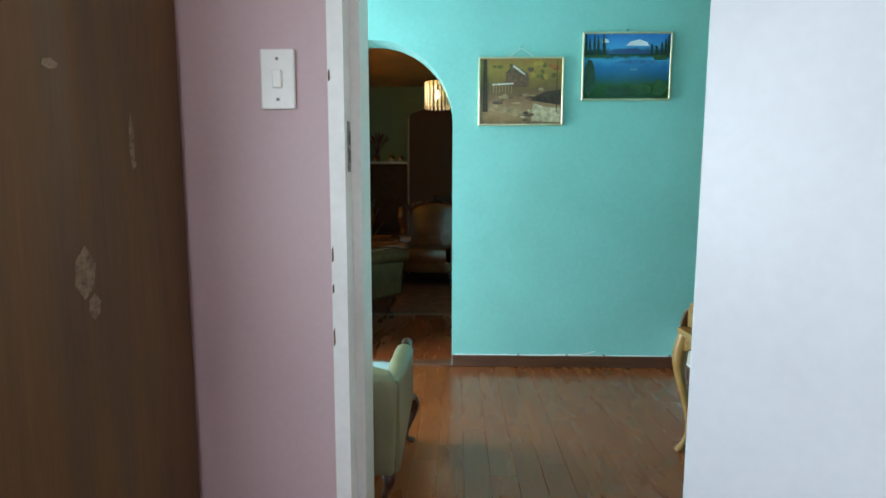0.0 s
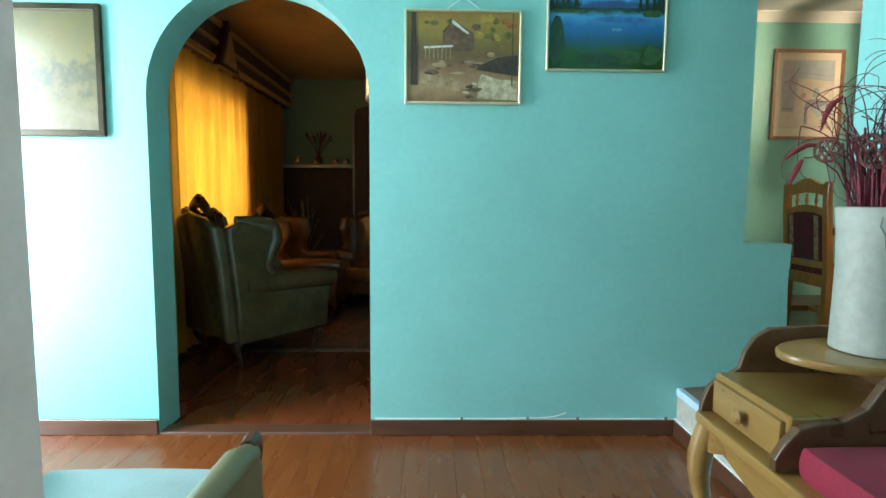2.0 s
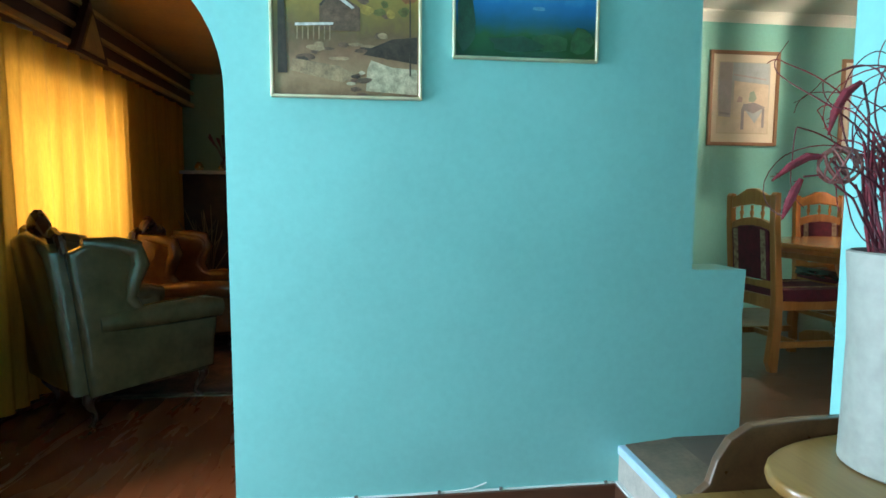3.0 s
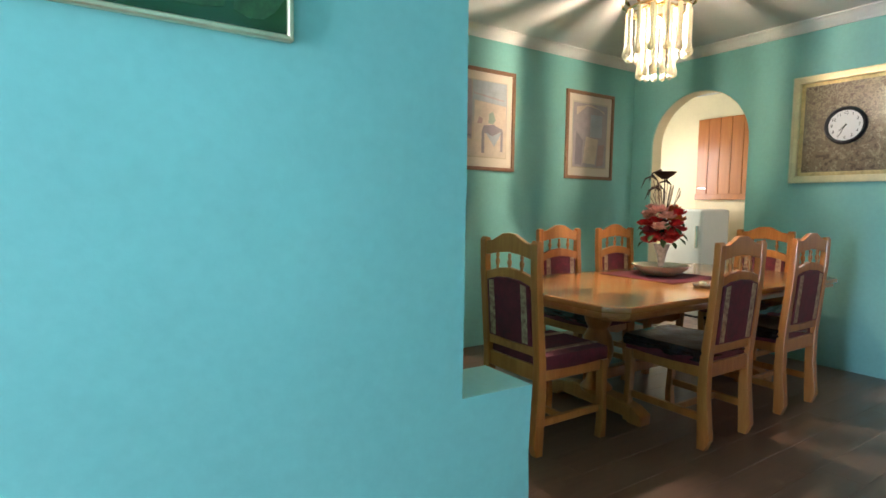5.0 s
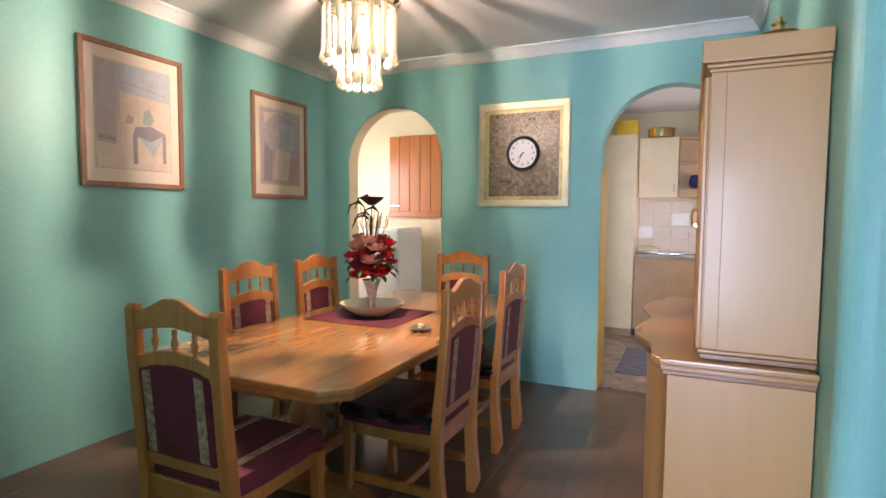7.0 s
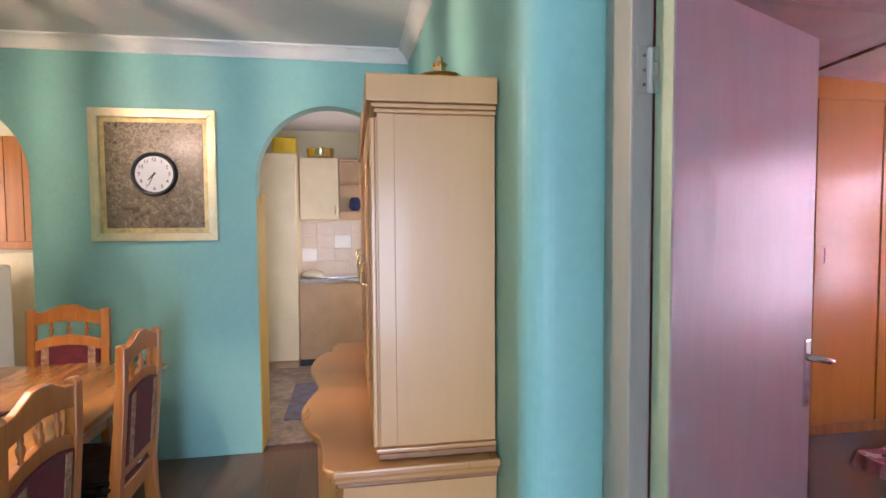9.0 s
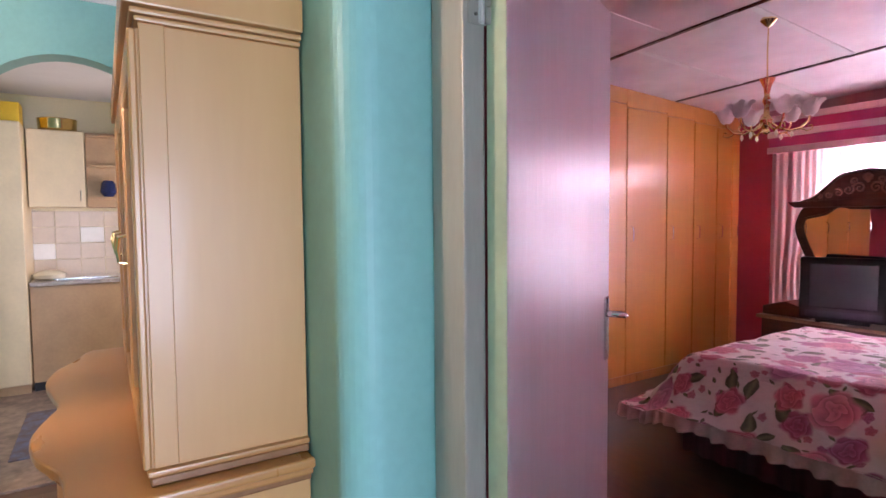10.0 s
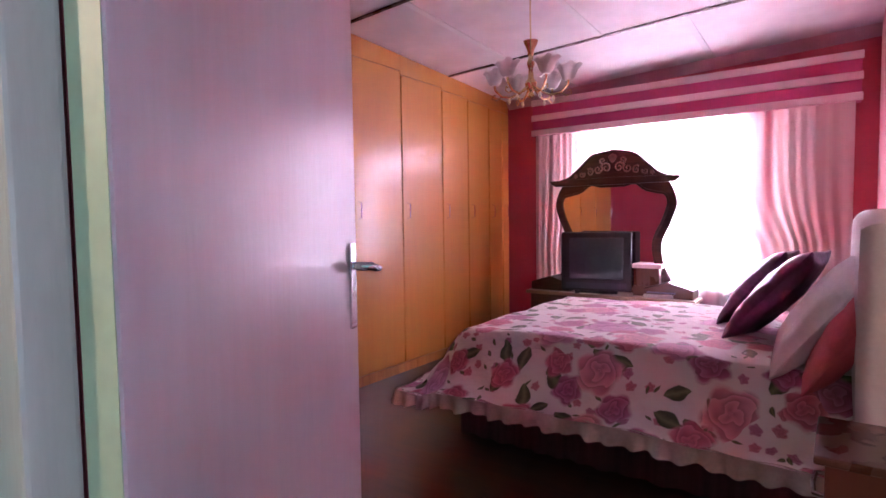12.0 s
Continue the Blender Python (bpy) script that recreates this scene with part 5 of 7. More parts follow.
for x0, z0, w, h, lab in ((3.80, 1.822, 0.70, 0.868, "framed pale print of a laid table, in a rosy wooden frame"), (5.14, 1.795, 0.68, 0.855, "framed pale print of a window room, in a rosy wooden frame")):
    p = picture(lab, (x0, 6.364, z0), 0, w, h, 0.032, M_PINKWOOD, 0.026, "dining room prints")
    part("mount", box(-w / 2 + 0.03, w / 2 - 0.03, -0.012, -0.003, 0.03, h - 0.03), M_MAT, p)
    part("print", box(-w / 2 + 0.09, w / 2 - 0.09, -0.015, -0.0125, 0.11, h - 0.10), interior, p)
    if x0 < 4:
        for nm, pts, ink in (("printed_wall", [(-0.10, 0.26), (0.25, 0.26), (0.25, 0.566), (-0.10, 0.594)], INK["cream"]), ("printed_sky", [(-0.12, 0.60), (0.25, 0.57), (0.25, 0.76), (-0.12, 0.76)], INK["blue"]),
                             ("printed_curtain", [(-0.25, 0.27), (-0.125, 0.26), (-0.125, 0.76), (-0.25, 0.76)], INK["lilac"]), ("printed_floor", [(-0.25, 0.12), (0.25, 0.12), (0.25, 0.25), (-0.25, 0.25)], INK["cream"])):
            patch(nm, pts, 0.0008, ink, p, -0.0160)
        for k, (nm, pts, ink) in enumerate((("printed_shutter", [(-0.11, 0.645), (0.22, 0.605), (0.22, 0.62), (-0.11, 0.66)], INK["lilac"]), ("printed_table", [(-0.02, 0.33), (0.10, 0.30), (0.22, 0.36), (0.11, 0.40), (0.0, 0.385)], INK["grey"]),
                             ("printed_tablecloth", [(0.02, 0.33), (0.10, 0.30), (0.21, 0.35), (0.12, 0.21)], INK["blue"]), ("printed_leg", [(-0.02, 0.15), (0.01, 0.15), (0.01, 0.34), (-0.02, 0.34)], INK["grey"]), ("printed_leg", [(0.19, 0.17), (0.215, 0.17), (0.215, 0.35), (0.19, 0.35)], INK["grey"]),
                             ("printed_plant", [(0.05, 0.41), (0.10, 0.40), (0.13, 0.44), (0.10, 0.51), (0.06, 0.49)], INK["green"]), ("printed_vase", [(-0.07, 0.40), (-0.02, 0.40), (-0.01, 0.44), (-0.05, 0.46)], INK["rose"]), ("printed_sill", [(-0.24, 0.29), (-0.135, 0.28), (-0.135, 0.30), (-0.24, 0.31)], INK["grey"]))):
            patch(nm, pts, 0.0008, ink, p, -0.0172 - 0.0002 * k)
    else:
        for nm, pts, ink in (("printed_wall", [(-0.24, 0.12), (0.24, 0.12), (0.24, 0.74), (-0.24, 0.74)], INK["lilac"]), ):
            patch(nm, pts, 0.0008, ink, p, -0.0160)
        for k, (nm, pts, ink) in enumerate((("printed_window", [(0.0, 0.42), (0.17, 0.42), (0.17, 0.64), (0.0, 0.64)], INK["blue"]), ("printed_arch", [(-0.20, 0.62), (-0.05, 0.72), (0.12, 0.70), (0.20, 0.66), (0.20, 0.68), (0.0, 0.735), (-0.20, 0.70)], INK["cream"]),
                             ("printed_cloth", [(-0.10, 0.16), (0.08, 0.15), (0.12, 0.40), (-0.06, 0.42)], INK["cream"]), ("printed_chair", [(0.10, 0.13), (0.20, 0.15), (0.21, 0.36), (0.12, 0.34)], INK["rose"]), ("printed_shadow", [(-0.21, 0.14), (-0.12, 0.14), (-0.10, 0.38), (-0.20, 0.46)], INK["grey"]))):
            patch(nm, pts, 0.0008, ink, p, -0.0172 - 0.0002 * k)

M_GOLDDARK = mat("shaded_gilt", (0.36, 0.27, 0.13), 0.4, 0.2, 20, 80, 0.1, metal=0.6)
p = picture("wide gilt frame round a bronze panel with a clock", (EASTX - 0.001, 4.395, 1.735), -90, 0.765, 0.85, 0.055, M_GOLD, 0.045)
for o, d in ((0.012, 0.052), (0.040, 0.036)):
    a, b, h = 0.3825 - o, 0.3825 - o - 0.010, 0.85
    for q in (([(-a, o), (a, o), (b, o + 0.010), (-b, o + 0.010)]), ([(-a, h - o), (a, h - o), (b, h - o - 0.010), (-b, h - o - 0.010)]), ([(-a, o), (-a, h - o), (-b, h - o - 0.010), (-b, o + 0.010)]), ([(a, o), (a, h - o), (b, h - o - 0.010), (b, o + 0.010)])):
        part("frame_bead", slab(q, 0.012, "xz", -d), M_GOLDDARK if o > 0.02 else M_GOLD, p)
part("inner_frame", slab([(-0.33, 0.052), (0.33, 0.052), (0.33, 0.798), (-0.33, 0.798)], 0.012, "xz", -0.020, 0.004), mat("inner_gilt", (0.60, 0.48, 0.24), 0.4, 0.2, 20, 80, 0.1, metal=0.6), p)
panel = scene_paint("bronze_swirl_panel", [(0.25, (0.07, 0.045, 0.025)), (0.42, (0.20, 0.15, 0.09)), (0.5, (0.10, 0.07, 0.04)), (0.6, (0.30, 0.25, 0.16)), (0.75, (0.08, 0.05, 0.03))], 1.6, 26, "Z", -1.5, 2.4, 0.35)
part("panel", box(-0.295, 0.295, -0.026, -0.0205, 0.085, 0.765), panel, p)
ck = thing("clock", "round black-rimmed clock with white face", "clock", (EASTX - 0.029, 4.395, 2.168), -90)
part("rim", move(lathe([(0.140, 0.0), (0.142, 0.02), (0.134, 0.032), (0.120, 0.030), (0.116, 0.018), (0.116, 0.0)], 40), pose(0, 0, 0, 90)), M_BLACK, ck, "black rim", True)
part("face", move(lathe([(0.117, 0.004), (0.117, 0.012), (0.001, 0.0125)], 40), pose(0, 0, 0, 90)), mat("white_clock_face", (0.80, 0.80, 0.82), 0.35, 0.03, 6, 40, 0.0), ck)
for h in range(12):
    cv = bpy.data.curves.new("numeral", "FONT")
    cv.body, cv.size, cv.align_x, cv.align_y, cv.extrude = str(h or 12), 0.032, "CENTER", "CENTER", 0.0006
    tmp = new("numeral_curve", cv)
    me = bpy.data.meshes.new_from_object(tmp.evaluated_get(bpy.context.evaluated_depsgraph_get()))
    bpy.data.objects.remove(tmp)
    me.materials.clear()
    me.materials.append(M_BLACK)
    nb = new("numeral", me)
    nb.parent = ck
    nb.matrix_basis = pose(0.092 * math.sin(h * math.pi / 6), -0.0138, 0.092 * math.cos(h * math.pi / 6), 90, 0, 0)
for nm, ang, ln, wd in (("hour_hand", 225, 0.055, 0.006), ("minute_hand", 205, 0.082, 0.004)):
    hb = part(nm, slab([(-wd, -0.012), (wd, -0.012), (wd * 0.4, ln), (-wd * 0.4, ln)], 0.0015, "xz", -0.0165 if nm == "hour_hand" else -0.0190), M_BLACK, ck)
    hb.matrix_basis = pose(0, 0, 0, 0, ang, 0)

# wall unit
cb = thing("wall_unit", "pale beech wall unit with mouldings and glazed doors", "cabinet", (0, 0, 0))
X0, X1, YB, YF = 3.535, 5.05, 2.735, 3.07
Z0, Z1 = 1.19, 2.15
part("upper_side", rounded(X0, X0 + 0.022, YB, YF, Z0, Z1, 0.002, seg=1), M_BEECH, cb)
part("upper_side", rounded(X1 - 0.022, X1, YB, YF, Z0, Z1, 0.002, seg=1), M_BEECH, cb)
part("upper_back", box(X0 + 0.022, X1 - 0.022, YB, YB + 0.012, Z0, Z1), M_BEECH, cb)
part("upper_base", box(X0 - 0.01, X1 + 0.01, YB, YF + 0.012, Z0 - 0.022, Z0, 0.004), M_MOULD, cb, "brown base moulding")
part("base_bead", rounded(X0 - 0.016, X1 + 0.016, YB, YF + 0.018, Z0 + 0.001, Z0 + 0.014, 0.004, seg=2), M_BEECHTOP, cb)
part("corner_stile", rounded(X0 - 0.006, X0 - 0.0005, YF - 0.045, YF + 0.004, Z0 + 0.016, Z1, 0.002, seg=1), M_BEECH, cb)
part("upper_top", box(X0 + 0.022, X1 - 0.022, YB + 0.012, YF, Z1 - 0.02, Z1), M_BEECH, cb)
for z in (1.52, 1.84):
    part("shelf", box(X0 + 0.022, X1 - 0.022, YB + 0.012, YF - 0.03, z, z + 0.016), M_BEECH, cb)
for k, (o, za, zb) in enumerate(((0.012, 2.15, 2.162), (0.020, 2.163, 2.176), (0.034, 2.177, 2.252))):
    part("cornice_moulding", rounded(X0 - o, X1 + o, YB, YF + o, za, zb, 0.005, seg=2), M_BEECH, cb)
ped = [(4.0, 2.253), (4.6, 2.253), (4.58, 2.29), (4.48, 2.33), (4.38, 2.315), (4.30, 2.37), (4.22, 2.315), (4.12, 2.33), (4.02, 2.29)]
part("pediment", slab(ped, 0.03, "xz", YF - 0.01, 0.006, None, 2), M_BEECH, cb)
dw = (X1 - X0) / 3
M_PANE = mat("cabinet_glass", (0.55, 0.50, 0.40), 0.06, 0.1, 5, 30, 0.0, trans=0.6)
for k in range(3):
    a, b = X0 + k * dw + 0.006, X0 + (k + 1) * dw - 0.006
    d = part("door", slab([(a, Z0 + 0.01), (b, Z0 + 0.01), (b, Z1 - 0.01), (a, Z1 - 0.01)], 0.006, "xz", YF + 0.0015), M_BEECH, cb)
    for nm, q in (("stile", (a, a + 0.055, Z0 + 0.01, Z1 - 0.01)), ("stile", (b - 0.055, b, Z0 + 0.01, Z1 - 0.01)), ("rail", (a + 0.056, b - 0.056, Z0 + 0.01, Z0 + 0.08)), ("rail", (a + 0.056, b - 0.056, Z1 - 0.10, Z1 - 0.01))):
        part(nm, rounded(q[0], q[1], YF + 0.0078, YF + 0.024, q[2], q[3], 0.004, seg=1), M_BEECH, d)
    part("pane", box(a + 0.057, b - 0.057, YF + 0.009, YF + 0.012, Z0 + 0.082, Z1 - 0.102), M_PANE, d, "dark glass pane")
    part("handle", tube([(b - 0.03, YF + 0.025, 1.62), (b - 0.03, YF + 0.045, 1.625), (b - 0.03, YF + 0.05, 1.66), (b - 0.03, YF + 0.045, 1.695), (b - 0.03, YF + 0.025, 1.70)], 0.005, 8), M_BRASS, d, "brass bow handle")
front = [(3.482, 3.205), (3.52, 3.235), (3.60, 3.24), (3.72, 3.255), (3.85, 3.31), (4.0, 3.335), (4.15, 3.315), (4.28, 3.29), (4.42, 3.315), (4.6, 3.345), (4.78, 3.325), (4.92, 3.27), (5.05, 3.24), (5.10, 3.21)]
front = curve(front, 4)
wt = part("worktop", slab([(3.482, YB)] + front + [(5.10, YB)], 0.026, "xy", 1.141, 0.008, None, 3), M_BEECHTOP, cb, "oak worktop with a wavy front edge")
for k, (o, za, zb) in enumerate(((0.018, 1.120, 1.140), (0.034, 1.100, 1.119))):
    part("worktop_moulding", slab([(3.482 + o, YB)] + [(max(3.482 + o, min(5.10 - o, x)), y - o) for x, y in front] + [(5.10 - o, YB)], zb - za, "xy", za, 0.005, None, 2), M_MOULD if k else M_BEECHTOP, cb)
body = [(3.525, YB)] + [(max(3.525, min(5.055, x)), y - 0.055) for x, y in front] + [(5.055, YB)]
part("lower_body", slab(body, 0.75, "xy", DIN + 0.08, 0.003), M_BEECH, cb)
part("plinth", slab([(x if x < 4.3 else x - 0.02, y - 0.02 if y > 2.8 else y) for x, y in body], 0.08, "xy", DIN, 0.003), M_BEECH, cb)
lp = thing("oil_lamp_base", "small brass lamp base on the wall unit", "lamp", (3.74, 2.86, 2.2525))
part("base", lathe([(0.055, 0.0), (0.058, 0.008), (0.03, 0.02), (0.02, 0.03), (0.06, 0.048), (0.07, 0.058), (0.045, 0.062), (0.02, 0.07), (0.018, 0.09)], 20), M_BRASS, lp, "", True)
part("burner", lathe([(0.022, 0.090), (0.026, 0.096), (0.012, 0.104), (0.010, 0.118), (0.004, 0.122)], 16), M_BRASS, lp, "", True)
part("wick_knob", tube([(0.02, 0, 0.098), (0.045, 0, 0.10), (0.05, 0, 0.10)], [0.002, 0.002, 0.007], 8), M_BRASS, lp)


# ---- bedroom ----
d = thing("bedroom_door", "open lilac gloss-painted flush door with chrome lever", "door", (3.143, 2.470, BED + 0.012), -64.6)
part("leaf", rounded(0.0, 0.738, -0.048, 0.0, 0, 1.965, 0.003, seg=1), M_LILAC, d)
part("hinge_edge", box(-0.002, -0.0004, -0.046, -0.002, 0.002, 1.963), M_GREENEDGE, d, "pale green painted hinge edge")
hp = part("handle_plate", rounded(0.680, 0.718, -0.0555, -0.0485, 0.88, 1.08, 0.006, seg=2), M_CHROME, d, "chrome handle plate")
part("lever", tube([(0.702, -0.055, 1.025), (0.702, -0.085, 1.025), (0.706, -0.096, 1.025), (0.722, -0.102, 1.02), (0.742, -0.104, 1.018)], [0.011, 0.010, 0.010, 0.009, 0.007], 10), M_CHROME, hp, "", True)
for z in (0.25, 1.72):
    h = part("hinge", rounded(-0.02, 0.002, -0.002, 0.012, z, z + 0.10, 0.003, seg=1), M_WHITE, d, "white painted butt hinge")

for z in (0.66, 2.13):
    h = thing("hinge", "white painted butt hinge on the door frame", "hinge", (3.1445, 2.49, z), group="hinges of the bedroom door")
    part("hinge_leaf", rounded(-0.004, 0.0, -0.016, 0.026, 0.0, 0.105, 0.001, seg=1), M_FRAMEGREY, h)
    for k in range(3):
        part("knuckle", lathe([(0.006, 0.0), (0.007, 0.002), (0.007, 0.030), (0.006, 0.032)], 10, (-0.009, -0.018, 0.002 + 0.034 * k)), M_FRAMEGREY, h)
        part("screw", move(lathe([(0.004, 0), (0.004, 0.0015), (0.002, 0.002)], 8), pose(-0.004, 0.008, 0.02 + 0.032 * k, 0, -90)), M_STEELWORN, h, "dull steel screw")

ward_x = 5.10
wr = thing("wardrobe", "wall of built-in orange veneered wardrobe doors", "wardrobe", (0, 0, 0))
cuts = [-1.95, -1.83, -1.585, -1.24, -0.865, -0.36, 0.15, 0.66, 1.25]
for a, b in zip(cuts, cuts[1:]):
    zt = min(bed_ceiling(ward_x, a), bed_ceiling(ward_x, b)) - 0.012
    part("carcass", box(ward_x + 0.022, BX1 - 0.005, a, b, BED + 0.0, zt - 0.002), M_ORANGE, wr)
    dr = part("door", rounded(ward_x, ward_x + 0.02, a + 0.005, b - 0.005, BED + 0.075, zt - 0.11, 0.003, seg=1), M_ORANGE, wr)
    part("top_rail", slab([(a + 0.001, zt - 0.105), (b - 0.001, zt - 0.105), (b - 0.001, bed_ceiling(ward_x, b) - 0.004), (a + 0.001, bed_ceiling(ward_x, a) - 0.004)], 0.016, "yz", ward_x + 0.004), M_ORANGE, wr)
    part("plinth", box(ward_x + 0.006, ward_x + 0.021, a, b, BED, BED + 0.07), M_PINE, wr)
    part("handle", tube([(ward_x, b - 0.05, 1.55), (ward_x - 0.028, b - 0.05, 1.56), (ward_x - 0.03, b - 0.05, 1.62), (ward_x - 0.028, b - 0.05, 1.66), (ward_x, b - 0.05, 1.67)], 0.004, 6), M_CHROME, dr, "small chrome handle")

# ceiling cover strips
for k, y in enumerate((-0.97, 0.25, 1.47)):
    bm = bmesh.new()
    vs = [(BX0, y - 0.012), (ward_x, y - 0.012), (ward_x, y + 0.012), (BX0, y + 0.012)]
    lo = [bm.verts.new((a, b, bed_ceiling(a, b) - 0.010)) for a, b in vs]
    hi = [bm.verts.new((a, b, bed_ceiling(a, b) - 0.001)) for a, b in vs]
    bm.faces.new(lo), bm.faces.new(hi)
    for i in range(4):
        bm.faces.new((lo[i], lo[(i + 1) % 4], hi[(i + 1) % 4], hi[i]))
    setting(part("ceiling_strip", bm, M_MAHOG), "dark cover strip between ceiling boards", "trim")
for x, y0, y1 in ((3.83, -0.955, 0.235), (2.75, -0.955, 0.235), (3.30, -1.95, -0.985), (4.40, -1.95, -0.985), (4.55, -0.955, 0.235), (3.2, 0.265, 1.455), (4.3, 0.265, 1.455)):
    bm = bmesh.new()
    vs = [(x - 0.02, y0), (x + 0.02, y0), (x + 0.02, y1), (x - 0.02, y1)]
    lo = [bm.verts.new((a, b, bed_ceiling(a, b) - 0.005)) for a, b in vs]
    hi = [bm.verts.new((a, b, bed_ceiling(a, b) - 0.0005)) for a, b in vs]
    bm.faces.new(lo), bm.faces.new(hi)
    for i in range(4):
        bm.faces.new((lo[i], lo[(i + 1) % 4], hi[(i + 1) % 4], hi[i]))
    setting(part("ceiling_joint", bm, M_CEIL), "white joint band on the ceiling", "trim")
bm = bmesh.new()
for a0, a1, b0, b1 in ((BX0, ward_x, BY0 + 0.002, BY0 + 0.055),):
    lo = [bm.verts.new((a, BY0 + 0.003, bed_ceiling(a, BY0) - 0.075)) for a in (BX0, ward_x)] + [bm.verts.new((a, BY0 + 0.075, bed_ceiling(a, BY0) - 0.004)) for a in (ward_x, BX0)]
    hi = [bm.verts.new((a, BY0 + 0.003, bed_ceiling(a, BY0) - 0.002)) for a in (BX0, ward_x)]
    bm.faces.new(lo)
    bm.faces.new((hi[0], hi[1], lo[2], lo[3]))
    bm.faces.new((lo[0], lo[1], hi[1], hi[0]))
setting(part("cornice_bedroom", bm, mat("dusky_rose_cornice", (0.60, 0.34, 0.38), 0.6, 0.1, 5, 60, 0.05)), "dusky rose cornice", "trim")

# window, pelmet, curtains
win = thing("window_1", "wide bedroom window with white steel frame", "window", (0, 0, 0), kind="structure")
for x in (3.05, 3.63, 4.21):
    part("window_frame", box(x, x + 0.04, BY0 - 0.14, BY0 - 0.10, 1.0, 2.32, 0.004), M_WHITE, win)
for z in (1.0, 1.90, 2.28):
    part("window_frame", box(3.09, 4.21, BY0 - 0.139, BY0 - 0.101, z, z + 0.04, 0.004), M_WHITE, win)
part("window_sill", rounded(3.03, 4.27, BY0 - 0.02, BY0 + 0.045, 0.95, 0.998, 0.006), M_WHITE, win)


def drape(x0, x1, y, z0, z1, folds, deep, material, parent, name="curtain", along="x", gather=0.0, steps=90, seed=0):
    """Hanging cloth with folds; gather pulls it in at mid height."""
    bm = bmesh.new()
    rows = 14
    grid = []
    for r in range(rows + 1):
        v = r / rows
        z = z0 + (z1 - z0) * v
        row = []
        for s in range(steps + 1):
            u = s / steps
            pull = 1 - gather * math.exp(-((v - 0.35) / 0.2) ** 2)
            a = x0 + (x1 - x0) * u * pull
            w = deep * (0.55 + 0.45 * (1 - v)) * math.sin(2 * math.pi * folds * (u + 0.02 * math.sin(9 * u + seed)) + seed) + deep * 0.5 * math.sin(2 * math.pi * folds * 0.43 * u + 2 * seed + v * 0.8)
            row.append(bm.verts.new((a, y + w, z) if along == "x" else (y + w, a, z)))
        grid.append(row)
    for r in range(rows):
        for s in range(steps):
            bm.faces.new((grid[r][s], grid[r][s + 1], grid[r + 1][s + 1], grid[r + 1][s]))
    bmesh.ops.solidify(bm, geom=bm.faces[:], thickness=0.002)
    return part(name, bm, material, parent, "", True)


cu = thing("net_curtain", "sheer white net curtain across the bright window", "curtain", (0, 0, 0))
drape(2.96, 4.24, BY0 + 0.065, 0.72, 2.28, 16, 0.010, M_SHEER, cu, "net")
for x0, x1, g, sd in ((4.76, 4.20, 0.18, 1.0), (2.42, 3.18, 0.30, 2.0)):
    cu = thing("curtain", "gathered striped pink and cream drape", "curtain", (0, 0, 0), group="bedroom drapes")
    drape(x0, x1, BY0 + 0.11, 0.62, 2.31, 9, 0.0045, M_PINKDRAPE, cu, "cloth", "x", g, 90, sd)
pl = thing("pelmet", "magenta curtain pelmet with three rose bands", "pelmet", (0, 0, 0))
part("board", rounded(2.39, 4.78, BY0 + 0.003, BY0 + 0.138, 2.29, 2.60, 0.006), M_PINKPELMET, pl)
for z in (2.285, 2.42, 2.555):
    part("band", rounded(2.382, 4.788, BY0 + 0.140, BY0 + 0.156, z, z + 0.055, 0.008, seg=2), M_ROSEBAND, pl)

# dressing table with carved mirror
M_DRESSER = mat("polished_red_brown_wood", (0.085, 0.030, 0.020), 0.30, 0.30, 5, 40, 0.04, stretch=(1, 4, 8), coat=0.4)
ds = thing("dressing_table", "dark mahogany dressing table with carved mirror", "dressing table", (0, 0, 0))
DY = -1.58
part("body", rounded(3.36, 4.69, BY0 + 0.13, DY - 0.02, BED + 0.06, 0.88, 0.006), M_DRESSER, ds)
part("top", rounded(3.33, 4.72, BY0 + 0.13, DY + 0.02, 0.881, 0.91, 0.01), mat("buff_dresser_top", (0.30, 0.17, 0.10), 0.3, 0.2, 4, 40, 0.05), ds)
part("plinth", box(3.40, 4.66, BY0 + 0.14, DY - 0.05, BED, BED + 0.06), M_DRESSER, ds)
for x0, x1 in ((3.36, 3.72), (4.34, 4.70)):
    part("side_tier", slab([(x0, 0.911), (x1, 0.911), (x1, 0.98), ((x0 + x1) / 2, 1.035), (x0, 0.98)], 0.20, "xz", BY0 + 0.14, 0.006), M_DRESSER, ds)
MY = -1.80
def mirrored(half, mid=4.03):
    """Closed outline from its right half, given from the foot up to the top."""
    return [(mid + a, b) for a, b in half] + [(mid - a, b) for a, b in half[::-1] if a > 0]


side = curve([(0.45, 0.912), (0.475, 1.02), (0.415, 1.16), (0.40, 1.33), (0.47, 1.50), (0.512, 1.64), (0.485, 1.755), (0.45, 1.815)])
part("mirror_board", slab(mirrored(side + [(0.0, 1.83)]), 0.03, "xz", MY - 0.035, 0.006, None, 2), M_DRESSER, ds, "dark shaped mirror frame")
pane = curve([(0.385, 0.96), (0.405, 1.04), (0.35, 1.18), (0.335, 1.34), (0.405, 1.51), (0.445, 1.64), (0.425, 1.715), (0.36, 1.735), (0.27, 1.76), (0.19, 1.815), (0.10, 1.80)])
part("mirror_glass", slab(mirrored(pane), 0.006, "xz", MY - 0.0045), M_MIRROR, ds, "clear mirror glass")
loop = mirrored(pane)
part("mirror_bead", tube([(a, MY + 0.003, b) for a, b in loop + loop[:1]], 0.010, 8), M_DRESSER, ds, "", True)
